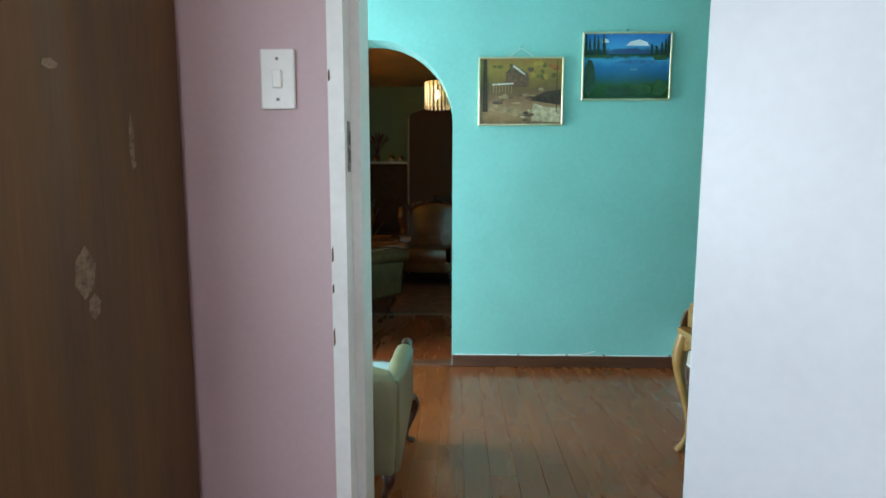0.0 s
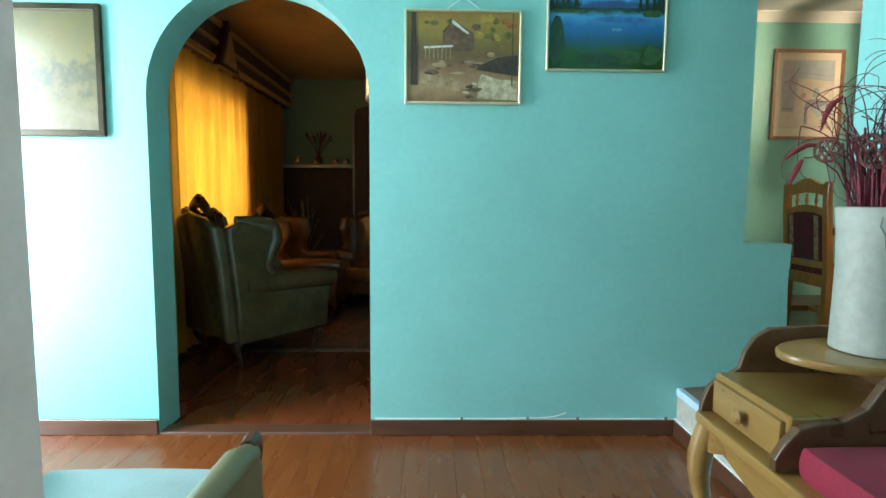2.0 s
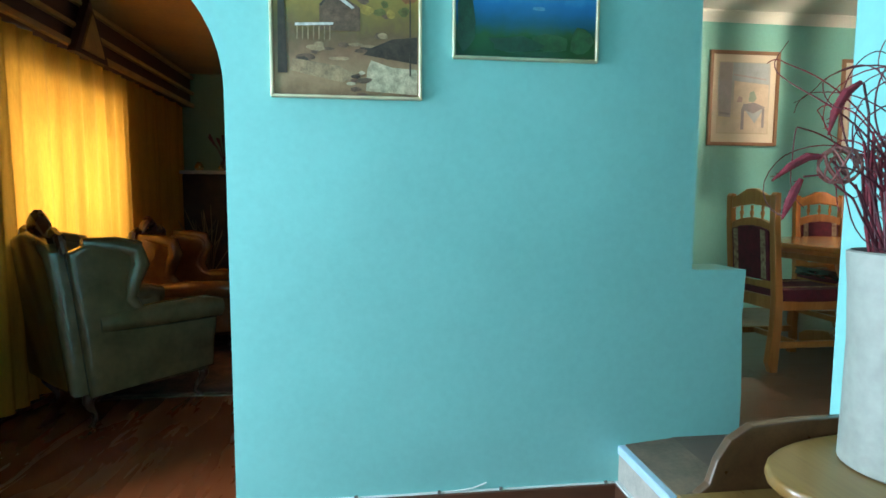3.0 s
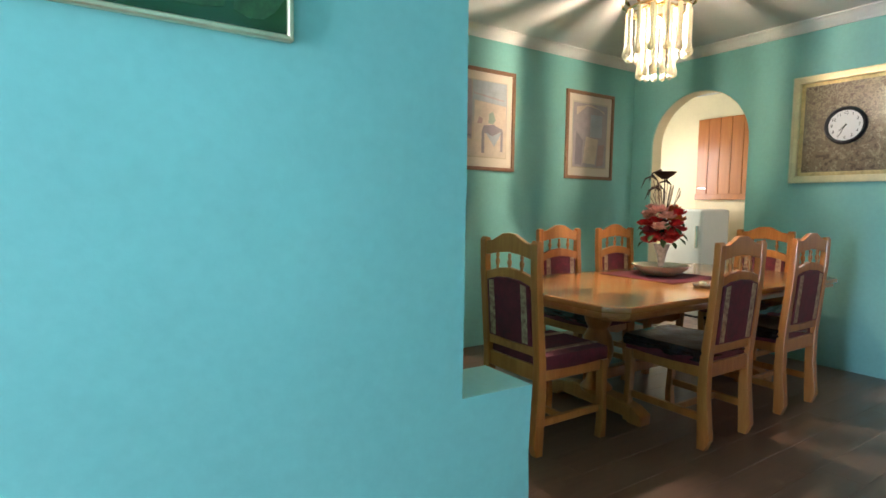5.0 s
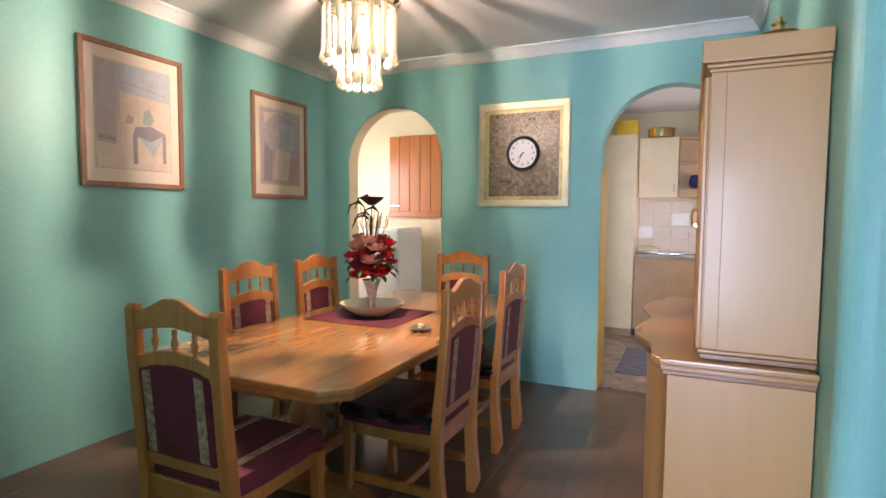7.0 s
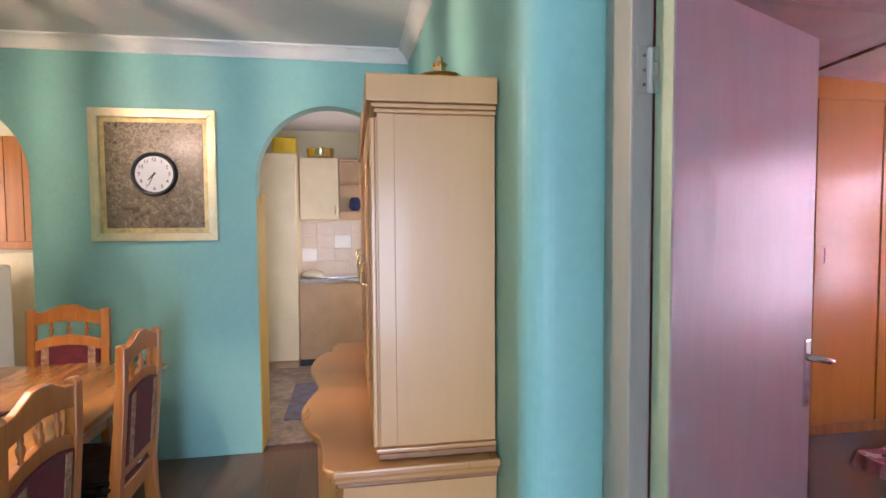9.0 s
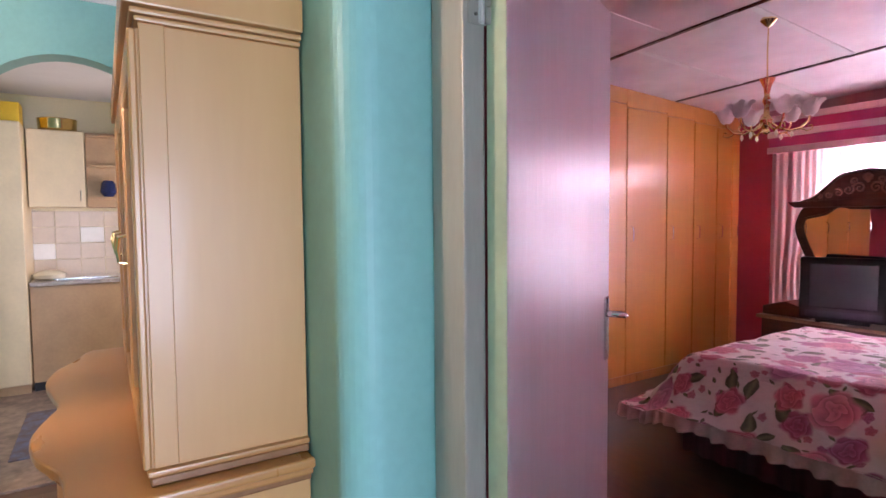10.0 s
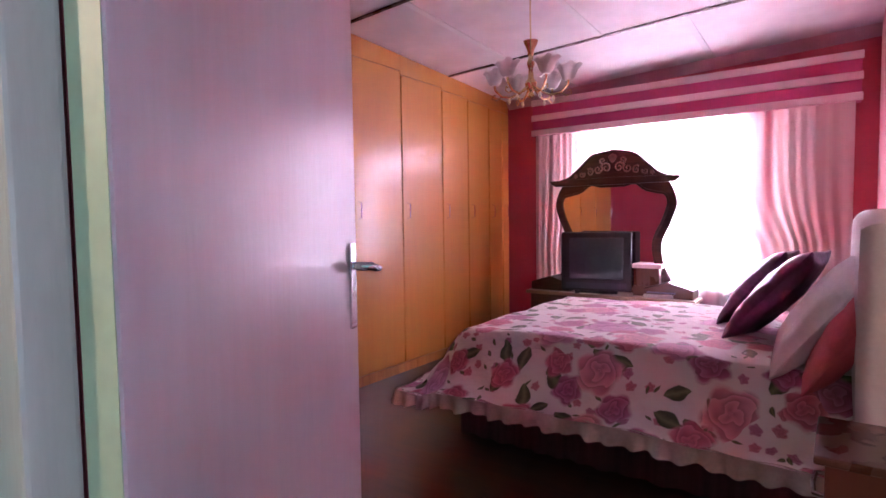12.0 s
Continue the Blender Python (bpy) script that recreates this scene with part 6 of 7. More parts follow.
part("mirror_ledge", slab(mirrored([(0.50, 1.812), (0.535, 1.835), (0.55, 1.862), (0.0, 1.872)]), 0.075, "xz", MY - 0.036, 0.006, None, 2), M_DRESSER, ds, "moulded ledge over the mirror")
dome = curve([(0.47, 1.868), (0.37, 1.905), (0.28, 1.985), (0.17, 2.075), (0.0, 2.108)])
part("crest", slab(mirrored(dome), 0.028, "xz", MY - 0.034, 0.006, None, 2), M_DRESSER, ds, "arched carved crest")
part("crest_bead", tube([(a, MY - 0.004, b - 0.012) for a, b in mirrored(dome)], 0.012, 8), M_DRESSER, ds, "", True)
M_CARVE = mat("carved_mahogany", (0.24, 0.11, 0.08), 0.3, 0.3, 20, 90, 0.3)
for sgn in (-1, 1):
    for a, b, size, turn in ((0.055, 1.955, 0.042, 0.4), (0.125, 1.945, 0.040, 2.2), (0.195, 1.925, 0.034, 0.9), (0.265, 1.91, 0.026, 2.6), (0.085, 2.015, 0.030, 4.0), (0.325, 1.897, 0.018, 1.2)):
        sc = []
        for q in range(22):
            u = q / 21
            w = turn + u * 8.5
            sc.append((4.03 + sgn * (a + size * (1 - 0.85 * u) * math.cos(w)), MY + 0.001, b + size * (1 - 0.85 * u) * math.sin(w)))
        part("carved_scroll", tube(sc, [0.0085 - 0.00022 * q for q in range(22)], 6), M_CARVE, ds, "carved scroll")
part("carved_shell", slab(mirrored(curve([(0.0, 1.99), (0.028, 2.02), (0.034, 2.05), (0.0, 2.072)])), 0.012, "xz", MY - 0.007, 0.004), M_CARVE, ds, "carved shell")
tv = thing("television", "black box television standing on the dressing table", "television", (4.12, -1.68, 0.0), 17)
part("case", rounded(-0.28, 0.28, 0.0, 0.085, 0.935, 1.42, 0.02), M_BLACK, tv)
part("tube_back", rounded(-0.20, 0.20, -0.06, -0.001, 0.97, 1.36, 0.02), M_BLACK, tv)
part("screen", rounded(-0.215, 0.215, 0.082, 0.092, 1.03, 1.375, 0.008), M_SCREEN, tv, "dark grey screen")
part("panel_strip", rounded(-0.24, 0.24, 0.0855, 0.0885, 0.955, 1.005, 0.001, seg=1), M_SCREEN, tv, "grey control strip")
part("stand", rounded(-0.17, 0.17, -0.05, 0.08, 0.911, 0.936, 0.006), M_BLACK, tv)
for k, (x0, x1, y0, y1, h, col) in enumerate(((3.50, 3.72, -1.75, -1.62, 0.03, (0.45, 0.42, 0.40)), (3.48, 3.70, -1.74, -1.63, 0.02, (0.25, 0.28, 0.42)), (3.52, 3.70, -1.73, -1.64, 0.025, (0.62, 0.58, 0.55)))):
    bk = thing("book", "book lying in a pile on the dressing table", "book", (0, 0, 0), group="books on the dressing table")
    zz = 0.9105 + (0, 0.031, 0.052)[k]
    part("cover", rounded(x0, x1, y0, y1, zz, zz + h - 0.001, 0.003, seg=1), mat("book_cover_" + "abc"[k], col, 0.5), bk)
bx = thing("box", "white and brown box on a dark tin beside the television", "box", (0, 0, 0))
part("tin", rounded(3.62, 3.82, -1.775, -1.69, 0.992, 1.13, 0.006), M_MAHOG, bx)
part("lid", rounded(3.60, 3.83, -1.78, -1.685, 1.131, 1.165, 0.006), M_WHITEPILLOW, bx, "white lid")
part("tin_base", box(3.62, 3.82, -1.775, -1.69, 0.9105, 0.9915), M_MAHOG, bx)
rc = thing("paper", "pale papers lying beside the television", "paper", (0, 0, 0))
part("sheet", rounded(4.05, 4.40, -1.60, -1.565, 0.9105, 0.918, 0.002, seg=1), M_CERAMIC, rc)

# bed
bd = thing("bed", "bed with rose-patterned quilt and frilled hem, over a mauve valance", "bed", (0, 0, 0))
part("base", rounded(2.36, 3.98, -1.0, 0.34, BED + 0.10, BED + 0.24, 0.02), M_MAHOG, bd, "dark bed base")
part("mattress", rounded(2.36, 3.92, -0.95, 0.27, BED + 0.245, BED + 0.44, 0.05), M_WHITEPILLOW, bd)
for x, y in ((3.93, 0.29), (3.93, -0.95), (2.42, 0.29), (2.42, -0.95)):
    part("leg", box(x - 0.03, x + 0.03, y - 0.03, y + 0.03, BED, BED + 0.10, 0.005), M_MAHOG, bd)


def quilt_material():
    """White cotton printed with large pink and purple roses, dark green leaves and small sprigs."""
    m = bpy.data.materials.new("rose_quilt")
    m.use_nodes = True
    n, l = m.node_tree.nodes, m.node_tree.links
    p = n["Principled BSDF"]
    tc = n.new("ShaderNodeTexCoord")
    warp = n.new("ShaderNodeTexNoise")
    warp.inputs["Scale"].default_value, warp.inputs["Detail"].default_value = 14, 3
    l.new(tc.outputs["UV"], warp.inputs["Vector"])
    soft = n.new("ShaderNodeVectorMath")
    soft.operation = "MULTIPLY_ADD"
    l.new(warp.outputs["Color"], soft.inputs[0])
    soft.inputs[1].default_value = (0.035, 0.035, 0)
    l.new(tc.outputs["UV"], soft.inputs[2])

    def calc(op, *args):
        x = n.new("ShaderNodeMath")
        x.operation = op
        for i, a in enumerate(args):
            if isinstance(a, (int, float)):
                x.inputs[i].default_value = a
            else:
                l.new(a, x.inputs[i])
        return x.outputs[0]

    def fade(value, a, b):
        x = n.new("ShaderNodeMapRange")
        x.inputs["From Min"].default_value, x.inputs["From Max"].default_value = a, b
        l.new(value, x.inputs["Value"])
        return x.outputs[0]

    def scatter(scale, shift):
        """Local place, and three random numbers, of the nearest motif."""
        mv = n.new("ShaderNodeVectorMath")
        l.new(soft.outputs[0], mv.inputs[0])
        mv.inputs[1].default_value = (shift, shift * 0.7, 0)
        vo = n.new("ShaderNodeTexVoronoi")
        vo.voronoi_dimensions = "2D"
        vo.inputs["Scale"].default_value, vo.inputs["Randomness"].default_value = scale, 0.85
        l.new(mv.outputs[0], vo.inputs["Vector"])
        df = n.new("ShaderNodeVectorMath")
        df.operation = "SUBTRACT"
        l.new(mv.outputs[0], df.inputs[0])
        l.new(vo.outputs["Position"], df.inputs[1])
        xyz, rgb = n.new("ShaderNodeSeparateXYZ"), n.new("ShaderNodeSeparateColor")
        l.new(df.outputs[0], xyz.inputs[0])
        l.new(vo.outputs["Color"], rgb.inputs[0])
        return xyz.outputs[0], xyz.outputs[1], rgb.outputs[0], rgb.outputs[1], rgb.outputs[2]

    def blend(fac, a, b):
        x = n.new("ShaderNodeMix")
        x.data_type = "RGBA"
        l.new(fac, x.inputs["Factor"])
        for name, c in (("A", a), ("B", b)):
            if isinstance(c, tuple):
                x.inputs[name].default_value = (*c, 1)
            else:
                l.new(c, x.inputs[name])
        return x.outputs["Result"]

    def rose(scale, shift, size, chance, pink, purple):
        x, y, ra, rb, rc = scatter(scale, shift)
        rad = calc("DIVIDE", calc("SQRT", calc("ADD", calc("MULTIPLY", x, x), calc("MULTIPLY", y, y))), calc("MULTIPLY_ADD", rc, size * 0.4, size * 0.75))
        ang = calc("ARCTAN2", y, x)
        turn = calc("MULTIPLY", ra, 6.3)
        petal = calc("MULTIPLY", calc("SINE", calc("ADD", calc("MULTIPLY_ADD", ang, 3, turn), calc("MULTIPLY", rad, 7))), 0.30)
        saw = calc("FRACT", calc("ADD", calc("MULTIPLY", rad, 2.7), petal))
        tone = n.new("ShaderNodeValToRGB")
        e = tone.color_ramp.elements
        e[0].position, e[0].color = 0.0, (*[c * 0.66 for c in pink], 1)
        e[1].position, e[1].color = 0.95, (*[min(0.82, c * 1.08 + 0.08) for c in pink], 1)
        k = e.new(0.45)
        k.color = (*pink, 1)
        l.new(calc("MULTIPLY", saw, calc("MULTIPLY_ADD", rad, 0.5, 0.55)), tone.inputs[0])
        cold = n.new("ShaderNodeMix")
        cold.data_type, cold.blend_type = "RGBA", "MULTIPLY"
        l.new(calc("GREATER_THAN", rb, 0.55), cold.inputs["Factor"])
        l.new(tone.outputs["Color"], cold.inputs["A"])
        cold.inputs["B"].default_value = (*purple, 1)
        edge = calc("SUBTRACT", rad, calc("MULTIPLY", calc("SINE", calc("MULTIPLY_ADD", ang, 5, turn)), 0.12))
        mask = calc("MULTIPLY", fade(edge, 1.10, 0.86), calc("LESS_THAN", rc, chance))
        return mask, cold.outputs["Result"]

    def leaf(scale, shift, length, width, chance):
        x, y, ra, rb, rc = scatter(scale, shift)
        turn = calc("MULTIPLY", ra, 6.3)
        cs, sn = calc("COSINE", turn), calc("SINE", turn)
        u = calc("ADD", calc("MULTIPLY", x, cs), calc("MULTIPLY", y, sn))
        w = calc("ABSOLUTE", calc("SUBTRACT", calc("MULTIPLY", y, cs), calc("MULTIPLY", x, sn)))
        along = calc("DIVIDE", u, length)
        room = calc("MULTIPLY", calc("SUBTRACT", 1.0, calc("MULTIPLY", along, along)), width)
        inside = fade(calc("SUBTRACT", room, w), 0.0, 0.004)
        return calc("MULTIPLY", inside, calc("LESS_THAN", rb, chance)), fade(w, 0.0, width * 0.5)

    c = (0.72, 0.67, 0.65)
    mask, tone = rose(15.0, 7.7, 0.026, 0.30, (0.50, 0.20, 0.24), (0.85, 0.9, 1.1))
    c = blend(mask, c, tone)
    for scale, shift, a, b, chance in ((17.0, 2.3, 0.022, 0.009, 0.30), (6.2, 5.1, 0.062, 0.034, 0.55), (5.6, 9.4, 0.055, 0.032, 0.42)):
        mask, rib = leaf(scale, shift, a, b, chance)
        c = blend(mask, c, blend(rib, (0.16, 0.18, 0.09), (0.055, 0.075, 0.035)))
    mask, tone = rose(4.7, 1.4, 0.085, 0.55, (0.50, 0.13, 0.19), (0.80, 0.92, 1.15))
    c = blend(mask, c, tone)
    mask, tone = rose(2.9, 0.3, 0.130, 0.72, (0.60, 0.24, 0.30), (0.80, 0.92, 1.15))
    c = blend(mask, c, tone)
    l.new(c, p.inputs["Base Color"])
    p.inputs["Roughness"].default_value, p.inputs["Sheen Weight"].default_value = 0.75, 0.2
    fine = n.new("ShaderNodeTexNoise")
    fine.inputs["Scale"].default_value = 30
    l.new(tc.outputs["Object"], fine.inputs["Vector"])
    b = n.new("ShaderNodeBump")
    b.inputs["Strength"].default_value, b.inputs["Distance"].default_value = 0.35, 0.012
    l.new(fine.outputs["Fac"], b.inputs["Height"])
    l.new(b.outputs["Normal"], p.inputs["Normal"])
    return m


M_QUILT = quilt_material()


def quilt():
    """Cloth over the bed: flat and quilted on top, falling in a soft curve at foot and sides."""
    bm = bmesh.new()
    uv = bm.loops.layers.uv.new("UVMap")
    NX, NY = 96, 96
    x0, x1, y0, y1 = 2.40, 4.24, -1.10, 0.52       # flat top
    grid, flat = [], []

    def fold(s, lo, hi, drop, out):
        """Distance along the cloth to (place, fall)."""
        if lo <= s <= hi:
            return s, 0.0
        d = lo - s if s < lo else s - hi
        q = min(1, d / 0.42)
        place = out * (q ** 1.3)
        return (lo - place if s < lo else hi + place), drop * (0.30 * q + 0.70 * q * q * (3 - 2 * q)) if q < 1 else drop
    for i in range(NX + 1):
        s = 2.36 + (x1 + 0.42 - 2.36) * i / NX
        row, fr = [], []
        for j in range(NY + 1):
            t = (y0 - 0.42) + (y1 - y0 + 0.84) * j / NY
            x, fx = fold(s, 2.30, x1 - 0.16, 0.27, 0.26)
            y, fy = fold(t, y0 + 0.1, y1 - 0.18, 0.27, 0.27)
            fall = max(fx, fy) + 0.25 * min(fx, fy)
            fall = min(fall, 0.295)
            z = 0.945 + 0.03 * math.exp(-((s - 3.2) / 0.9) ** 2) - fall
            if fall < 0.05:
                ring = math.sin(5.2 * s + 1.5 * math.sin(3.1 * t)) * math.sin(5.6 * t + 1.2 * math.sin(2.7 * s))
                z += 0.014 * math.sqrt(abs(ring)) + 0.006 * noise.noise(Vector((s * 5, t * 5, 0)))
            else:
                w = 0.012 * math.sin(26 * (s + t)) * min(1, fall / 0.2) + 0.02 * noise.noise(Vector((s * 4, t * 4, 3)))
                if fy >= fx:
                    y += w if t > 0 else -w
                else:
                    x += w
            row.append(bm.verts.new((x, y, z)))
            fr.append((s, t))
        grid.append(row)
        flat.append(fr)
    for i in range(NX):
        for j in range(NY):
            f = bm.faces.new((grid[i][j], grid[i + 1][j], grid[i + 1][j + 1], grid[i][j + 1]))
            for lp_, q in zip(f.loops, (flat[i][j], flat[i + 1][j], flat[i + 1][j + 1], flat[i][j + 1])):
                lp_[uv].uv = q
    rim = [grid[i][NY].co.copy() for i in range(NX + 1)], [grid[NX][j].co.copy() for j in range(NY + 1)]
    return bm, rim


bm, rim = quilt()
part("quilt", bm, M_QUILT, bd, "white quilt printed with pink and purple roses", True)
for edge, out in ((rim[0], Vector((0, 1, 0))), (rim[1], Vector((1, 0, 0)))):
    bm = bmesh.new()
    rows = []
    pts = []
    for a, b in zip(edge, edge[1:]):
        pts += [a.lerp(b, k / 3) for k in range(3)]
    for r in range(4):
        rows.append([bm.verts.new(p + out * (0.004 + r * 0.006 * math.sin(k * 0.55) + 0.004 * r) + Vector((0, 0, 0.004 - r * 0.024 + 0.0015 * r * math.sin(k * 0.31)))) for k, p in enumerate(pts)])
    for r in range(3):
        for k in range(len(pts) - 1):
            bm.faces.new((rows[r][k], rows[r][k + 1], rows[r + 1][k + 1], rows[r + 1][k]))
    part("frill", bm, mat("cream_frill", (0.66, 0.54, 0.50), 0.8, 0.15, 12, 80, 0.1), bd, "cream gathered frill", True)
drape(2.45, 4.05, 0.42, BED + 0.03, 0.66, 14, 0.012, M_VALANCE, bd, "valance")
drape(-1.0, 0.40, 4.06, BED + 0.03, 0.66, 12, 0.012, M_VALANCE, bd, "valance", "y")

def pillow(w, length, h, seed, steps=18):
    """Stuffed pillow with drawn-out corners, creases and a thin seam."""
    bm = bmesh.new()
    sides = []
    for sgn in (1, -1):
        grid = []
        for i in range(steps + 1):
            row = []
            for j in range(steps + 1):
                a, b = 2 * i / steps - 1, 2 * j / steps - 1
                fat = ((1 - abs(a) ** 2.2) * (1 - abs(b) ** 2.2)) ** 0.42
                x = a * (1 - 0.07 * (1 - b * b)) * w / 2
                y = b * (1 - 0.07 * (1 - a * a)) * length / 2
                crease = 0.012 * noise.noise(Vector((a * 2.5 + seed, b * 2.5, sgn))) + 0.006 * noise.noise(Vector((a * 7, b * 7 + seed, sgn)))
                row.append(bm.verts.new((x, y, sgn * (h / 2 * fat + 0.003) + crease * fat)))
            grid.append(row)
        for i in range(steps):
            for j in range(steps):
                bm.faces.new((grid[i][j], grid[i + 1][j], grid[i + 1][j + 1], grid[i][j + 1]))
        sides.append([grid[i][0] for i in range(steps + 1)] + [grid[steps][j] for j in range(1, steps + 1)] + [grid[i][steps] for i in range(steps - 1, -1, -1)] + [grid[0][j] for j in range(steps - 1, 0, -1)])
    top, low = sides
    for k in range(len(top)):
        bm.faces.new((top[k], top[(k + 1) % len(top)], low[(k + 1) % len(top)], low[k]))
    return bm


for at, rot, size, material, lab in (
        ((2.82, -0.54, 1.17), (3, 52, -2), (0.48, 0.42, 0.13), M_PURPLE, "purple satin cushion leaning on the pillows"),
        ((2.71, -0.20, 1.18), (3, 50, -5), (0.52, 0.44, 0.14), M_PURPLE, "purple patterned cushion leaning on the pillows"),
        ((2.51, 0.04, 1.17), (0, 54, 0), (0.58, 0.72, 0.17), M_WHITEPILLOW, "white rose-printed pillow at the head of the bed"),
        ((2.41, 0.19, 1.15), (0, 58, -4), (0.54, 0.66, 0.16), M_CORAL, "coral pink pillow at the head of the bed"),
        ((2.44, -0.72, 1.17), (0, 60, 0), (0.54, 0.64, 0.17), M_WHITEPILLOW, "white pillow at the head of the bed")):
    pw = thing("pillow", lab, "pillow", (0, 0, 0), group="pillows on the bed")
    pw.matrix_basis = pose(*at, *rot)
    part("cushion", pillow(*size, at[0] * 7), material, pw, "", True)
hb = thing("headboard", "padded pale headboard against the wall", "headboard", (0, 0, 0))
for k, y in enumerate((-1.0, -0.62, -0.24, 0.14)):
    part("headboard_pad", pad(BX0 + 0.01, BX0 + 0.15, y, y + 0.378, BED + 0.35, 1.56, 0.40), M_WHITEPILLOW, hb, "", True)
for y in (-0.9, 0.4):
    part("post", box(BX0 + 0.02, BX0 + 0.06, y, y + 0.05, BED, BED + 0.40, 0.004), M_MAHOG, hb)

ns = thing("bedside_chest", "reddish brown bedside chest with chrome handles", "bedside table", (0, 0, 0))
part("body", rounded(BX0 + 0.005, 2.50, 0.66, 0.98, BED + 0.04, 0.88, 0.006), wood("red_brown_chest", (0.060, 0.014, 0.008), (0.11, 0.028, 0.014), 0.45, 5, (8, 8, 1), 0.1), ns)
part("top", rounded(BX0 + 0.005, 2.525, 0.64, 1.0, 0.881, 0.905, 0.008), M_MAHOG, ns)
part("plinth", box(BX0 + 0.01, 2.48, 0.68, 0.96, BED, BED + 0.04), M_MAHOG, ns)
for z in (0.58, 0.76):
    part("handle", tube([(2.50, 0.74, z), (2.525, 0.745, z), (2.53, 0.82, z), (2.525, 0.895, z), (2.50, 0.90, z)], 0.007, 8), M_CHROME, ns, "chrome bar handle")

# bedroom chandelier
hx, hy = 3.857, 0.006
cz = bed_ceiling(hx, hy)
bc = thing("chandelier", "brass chandelier with frosted petal shades, unlit", "chandelier", (hx, hy, 0))
part("ceiling_cup", lathe([(0.04, cz + 0.01), (0.042, cz - 0.01), (0.02, cz - 0.035), (0.006, cz - 0.045)][::-1], 16), M_BRASS, bc, "", True)
part("cord", tube([(0, 0, cz - 0.03), (0.003, 0, 2.66), (0, 0, 2.50)], 0.004, 6), M_BRASS, bc)
part("hub", lathe([(0.005, 2.195), (0.022, 2.205), (0.012, 2.225), (0.028, 2.25), (0.034, 2.275), (0.016, 2.30), (0.012, 2.35), (0.022, 2.38), (0.013, 2.41), (0.018, 2.45), (0.036, 2.49), (0.040, 2.50), (0.010, 2.505)], 18), M_BRASS, bc, "", True)
for k in range(6):
    a = math.radians(60 * k + 20)
    dx, dy = math.cos(a), math.sin(a)
    arm = part("arm", tube([(dx * r, dy * r, z) for r, z in ((0.02, 2.26), (0.06, 2.225), (0.11, 2.205), (0.16, 2.215), (0.195, 2.25), (0.20, 2.275))], 0.0065, 8), M_BRASS, bc, "", True)
    part("arm_curl", tube([(dx * r, dy * r, z) for r, z in ((0.16, 2.213), (0.19, 2.195), (0.215, 2.205), (0.21, 2.225), (0.195, 2.222))], 0.004, 6), M_BRASS, arm)
    bm = bmesh.new()
    rings = []
    for r, z, fr in ((0.020, 0.0, 0), (0.034, 0.014, 0.0), (0.042, 0.038, 0.04), (0.050, 0.062, 0.10), (0.064, 0.078, 0.20)):
        rings.append([bm.verts.new((dx * 0.20 + r * (1 + fr * math.sin(6 * q * math.pi / 12)) * math.cos(q * math.pi / 12), dy * 0.20 + r * (1 + fr * math.sin(6 * q * math.pi / 12)) * math.sin(q * math.pi / 12), 2.275 + z + 0.012 * fr * 4 * math.cos(6 * q * math.pi / 12))) for q in range(24)])
    for lo, hi in zip(rings, rings[1:]):
        for q in range(24):
            bm.faces.new((lo[q], lo[(q + 1) % 24], hi[(q + 1) % 24], hi[q]))
    bmesh.ops.solidify(bm, geom=bm.faces[:], thickness=0.003)
    part("shade", bm, M_FROST, bc, "frosted petal glass shade", True)
    part("drop", lathe([(0.001, 2.16), (0.010, 2.175), (0.006, 2.19), (0.001, 2.197)], 8, (dx * 0.12, dy * 0.12, 0.008)), M_CRYSTAL, bc, "clear crystal drop")

# ---- lounge ----
CX = -1.73
cu = thing("curtain", "golden yellow curtain glowing with sunlight behind it", "curtain", (0, 0, 0))
for y0, y1, sd in ((4.25, 5.55, 0.4), (5.56, 7.95, 1.7)):
    drape(y0, y1, CX, 0.05, 2.32, 9 if y1 - y0 < 2 else 17, 0.026, M_CURTAIN, cu, "cloth", "y", 0.0, 130, sd)
pl = thing("pelmet", "brown pelmet with gold bands and a triangular crest", "pelmet", (0, 0, 0))
part("board", rounded(LX0 + 0.003, CX + 0.06, 4.15, 8.03, 2.33, 2.66, 0.006), M_PELMET, pl)
for z, h in ((2.32, 0.045), (2.46, 0.035), (2.63, 0.035)):
    part("band", rounded(CX + 0.061, CX + 0.10, 4.14, 8.03, z, z + h, 0.01, seg=2), M_PELMETGOLD, pl)
part("crest_edge", slab([(5.52, 2.28), (5.98, 2.28), (5.75, 2.72 - 0.03)], 0.05, "yz", CX + 0.09, 0.012, None, 2), M_PELMET, pl, "dark triangular crest")
part("crest", slab([(5.60, 2.315), (5.90, 2.315), (5.75, 2.60)], 0.02, "yz", CX + 0.135, 0.005), M_PELMETGOLD, pl, "gold triangle")
win = thing("window_2", "lounge window behind the curtain", "window", (0, 0, 0), kind="structure")
for y in (5.10, 5.79, 6.48):
    part("window_frame", box(LX0 - 0.13, LX0 - 0.09, y, y + 0.04, 0.9, 2.08), M_WHITE, win)


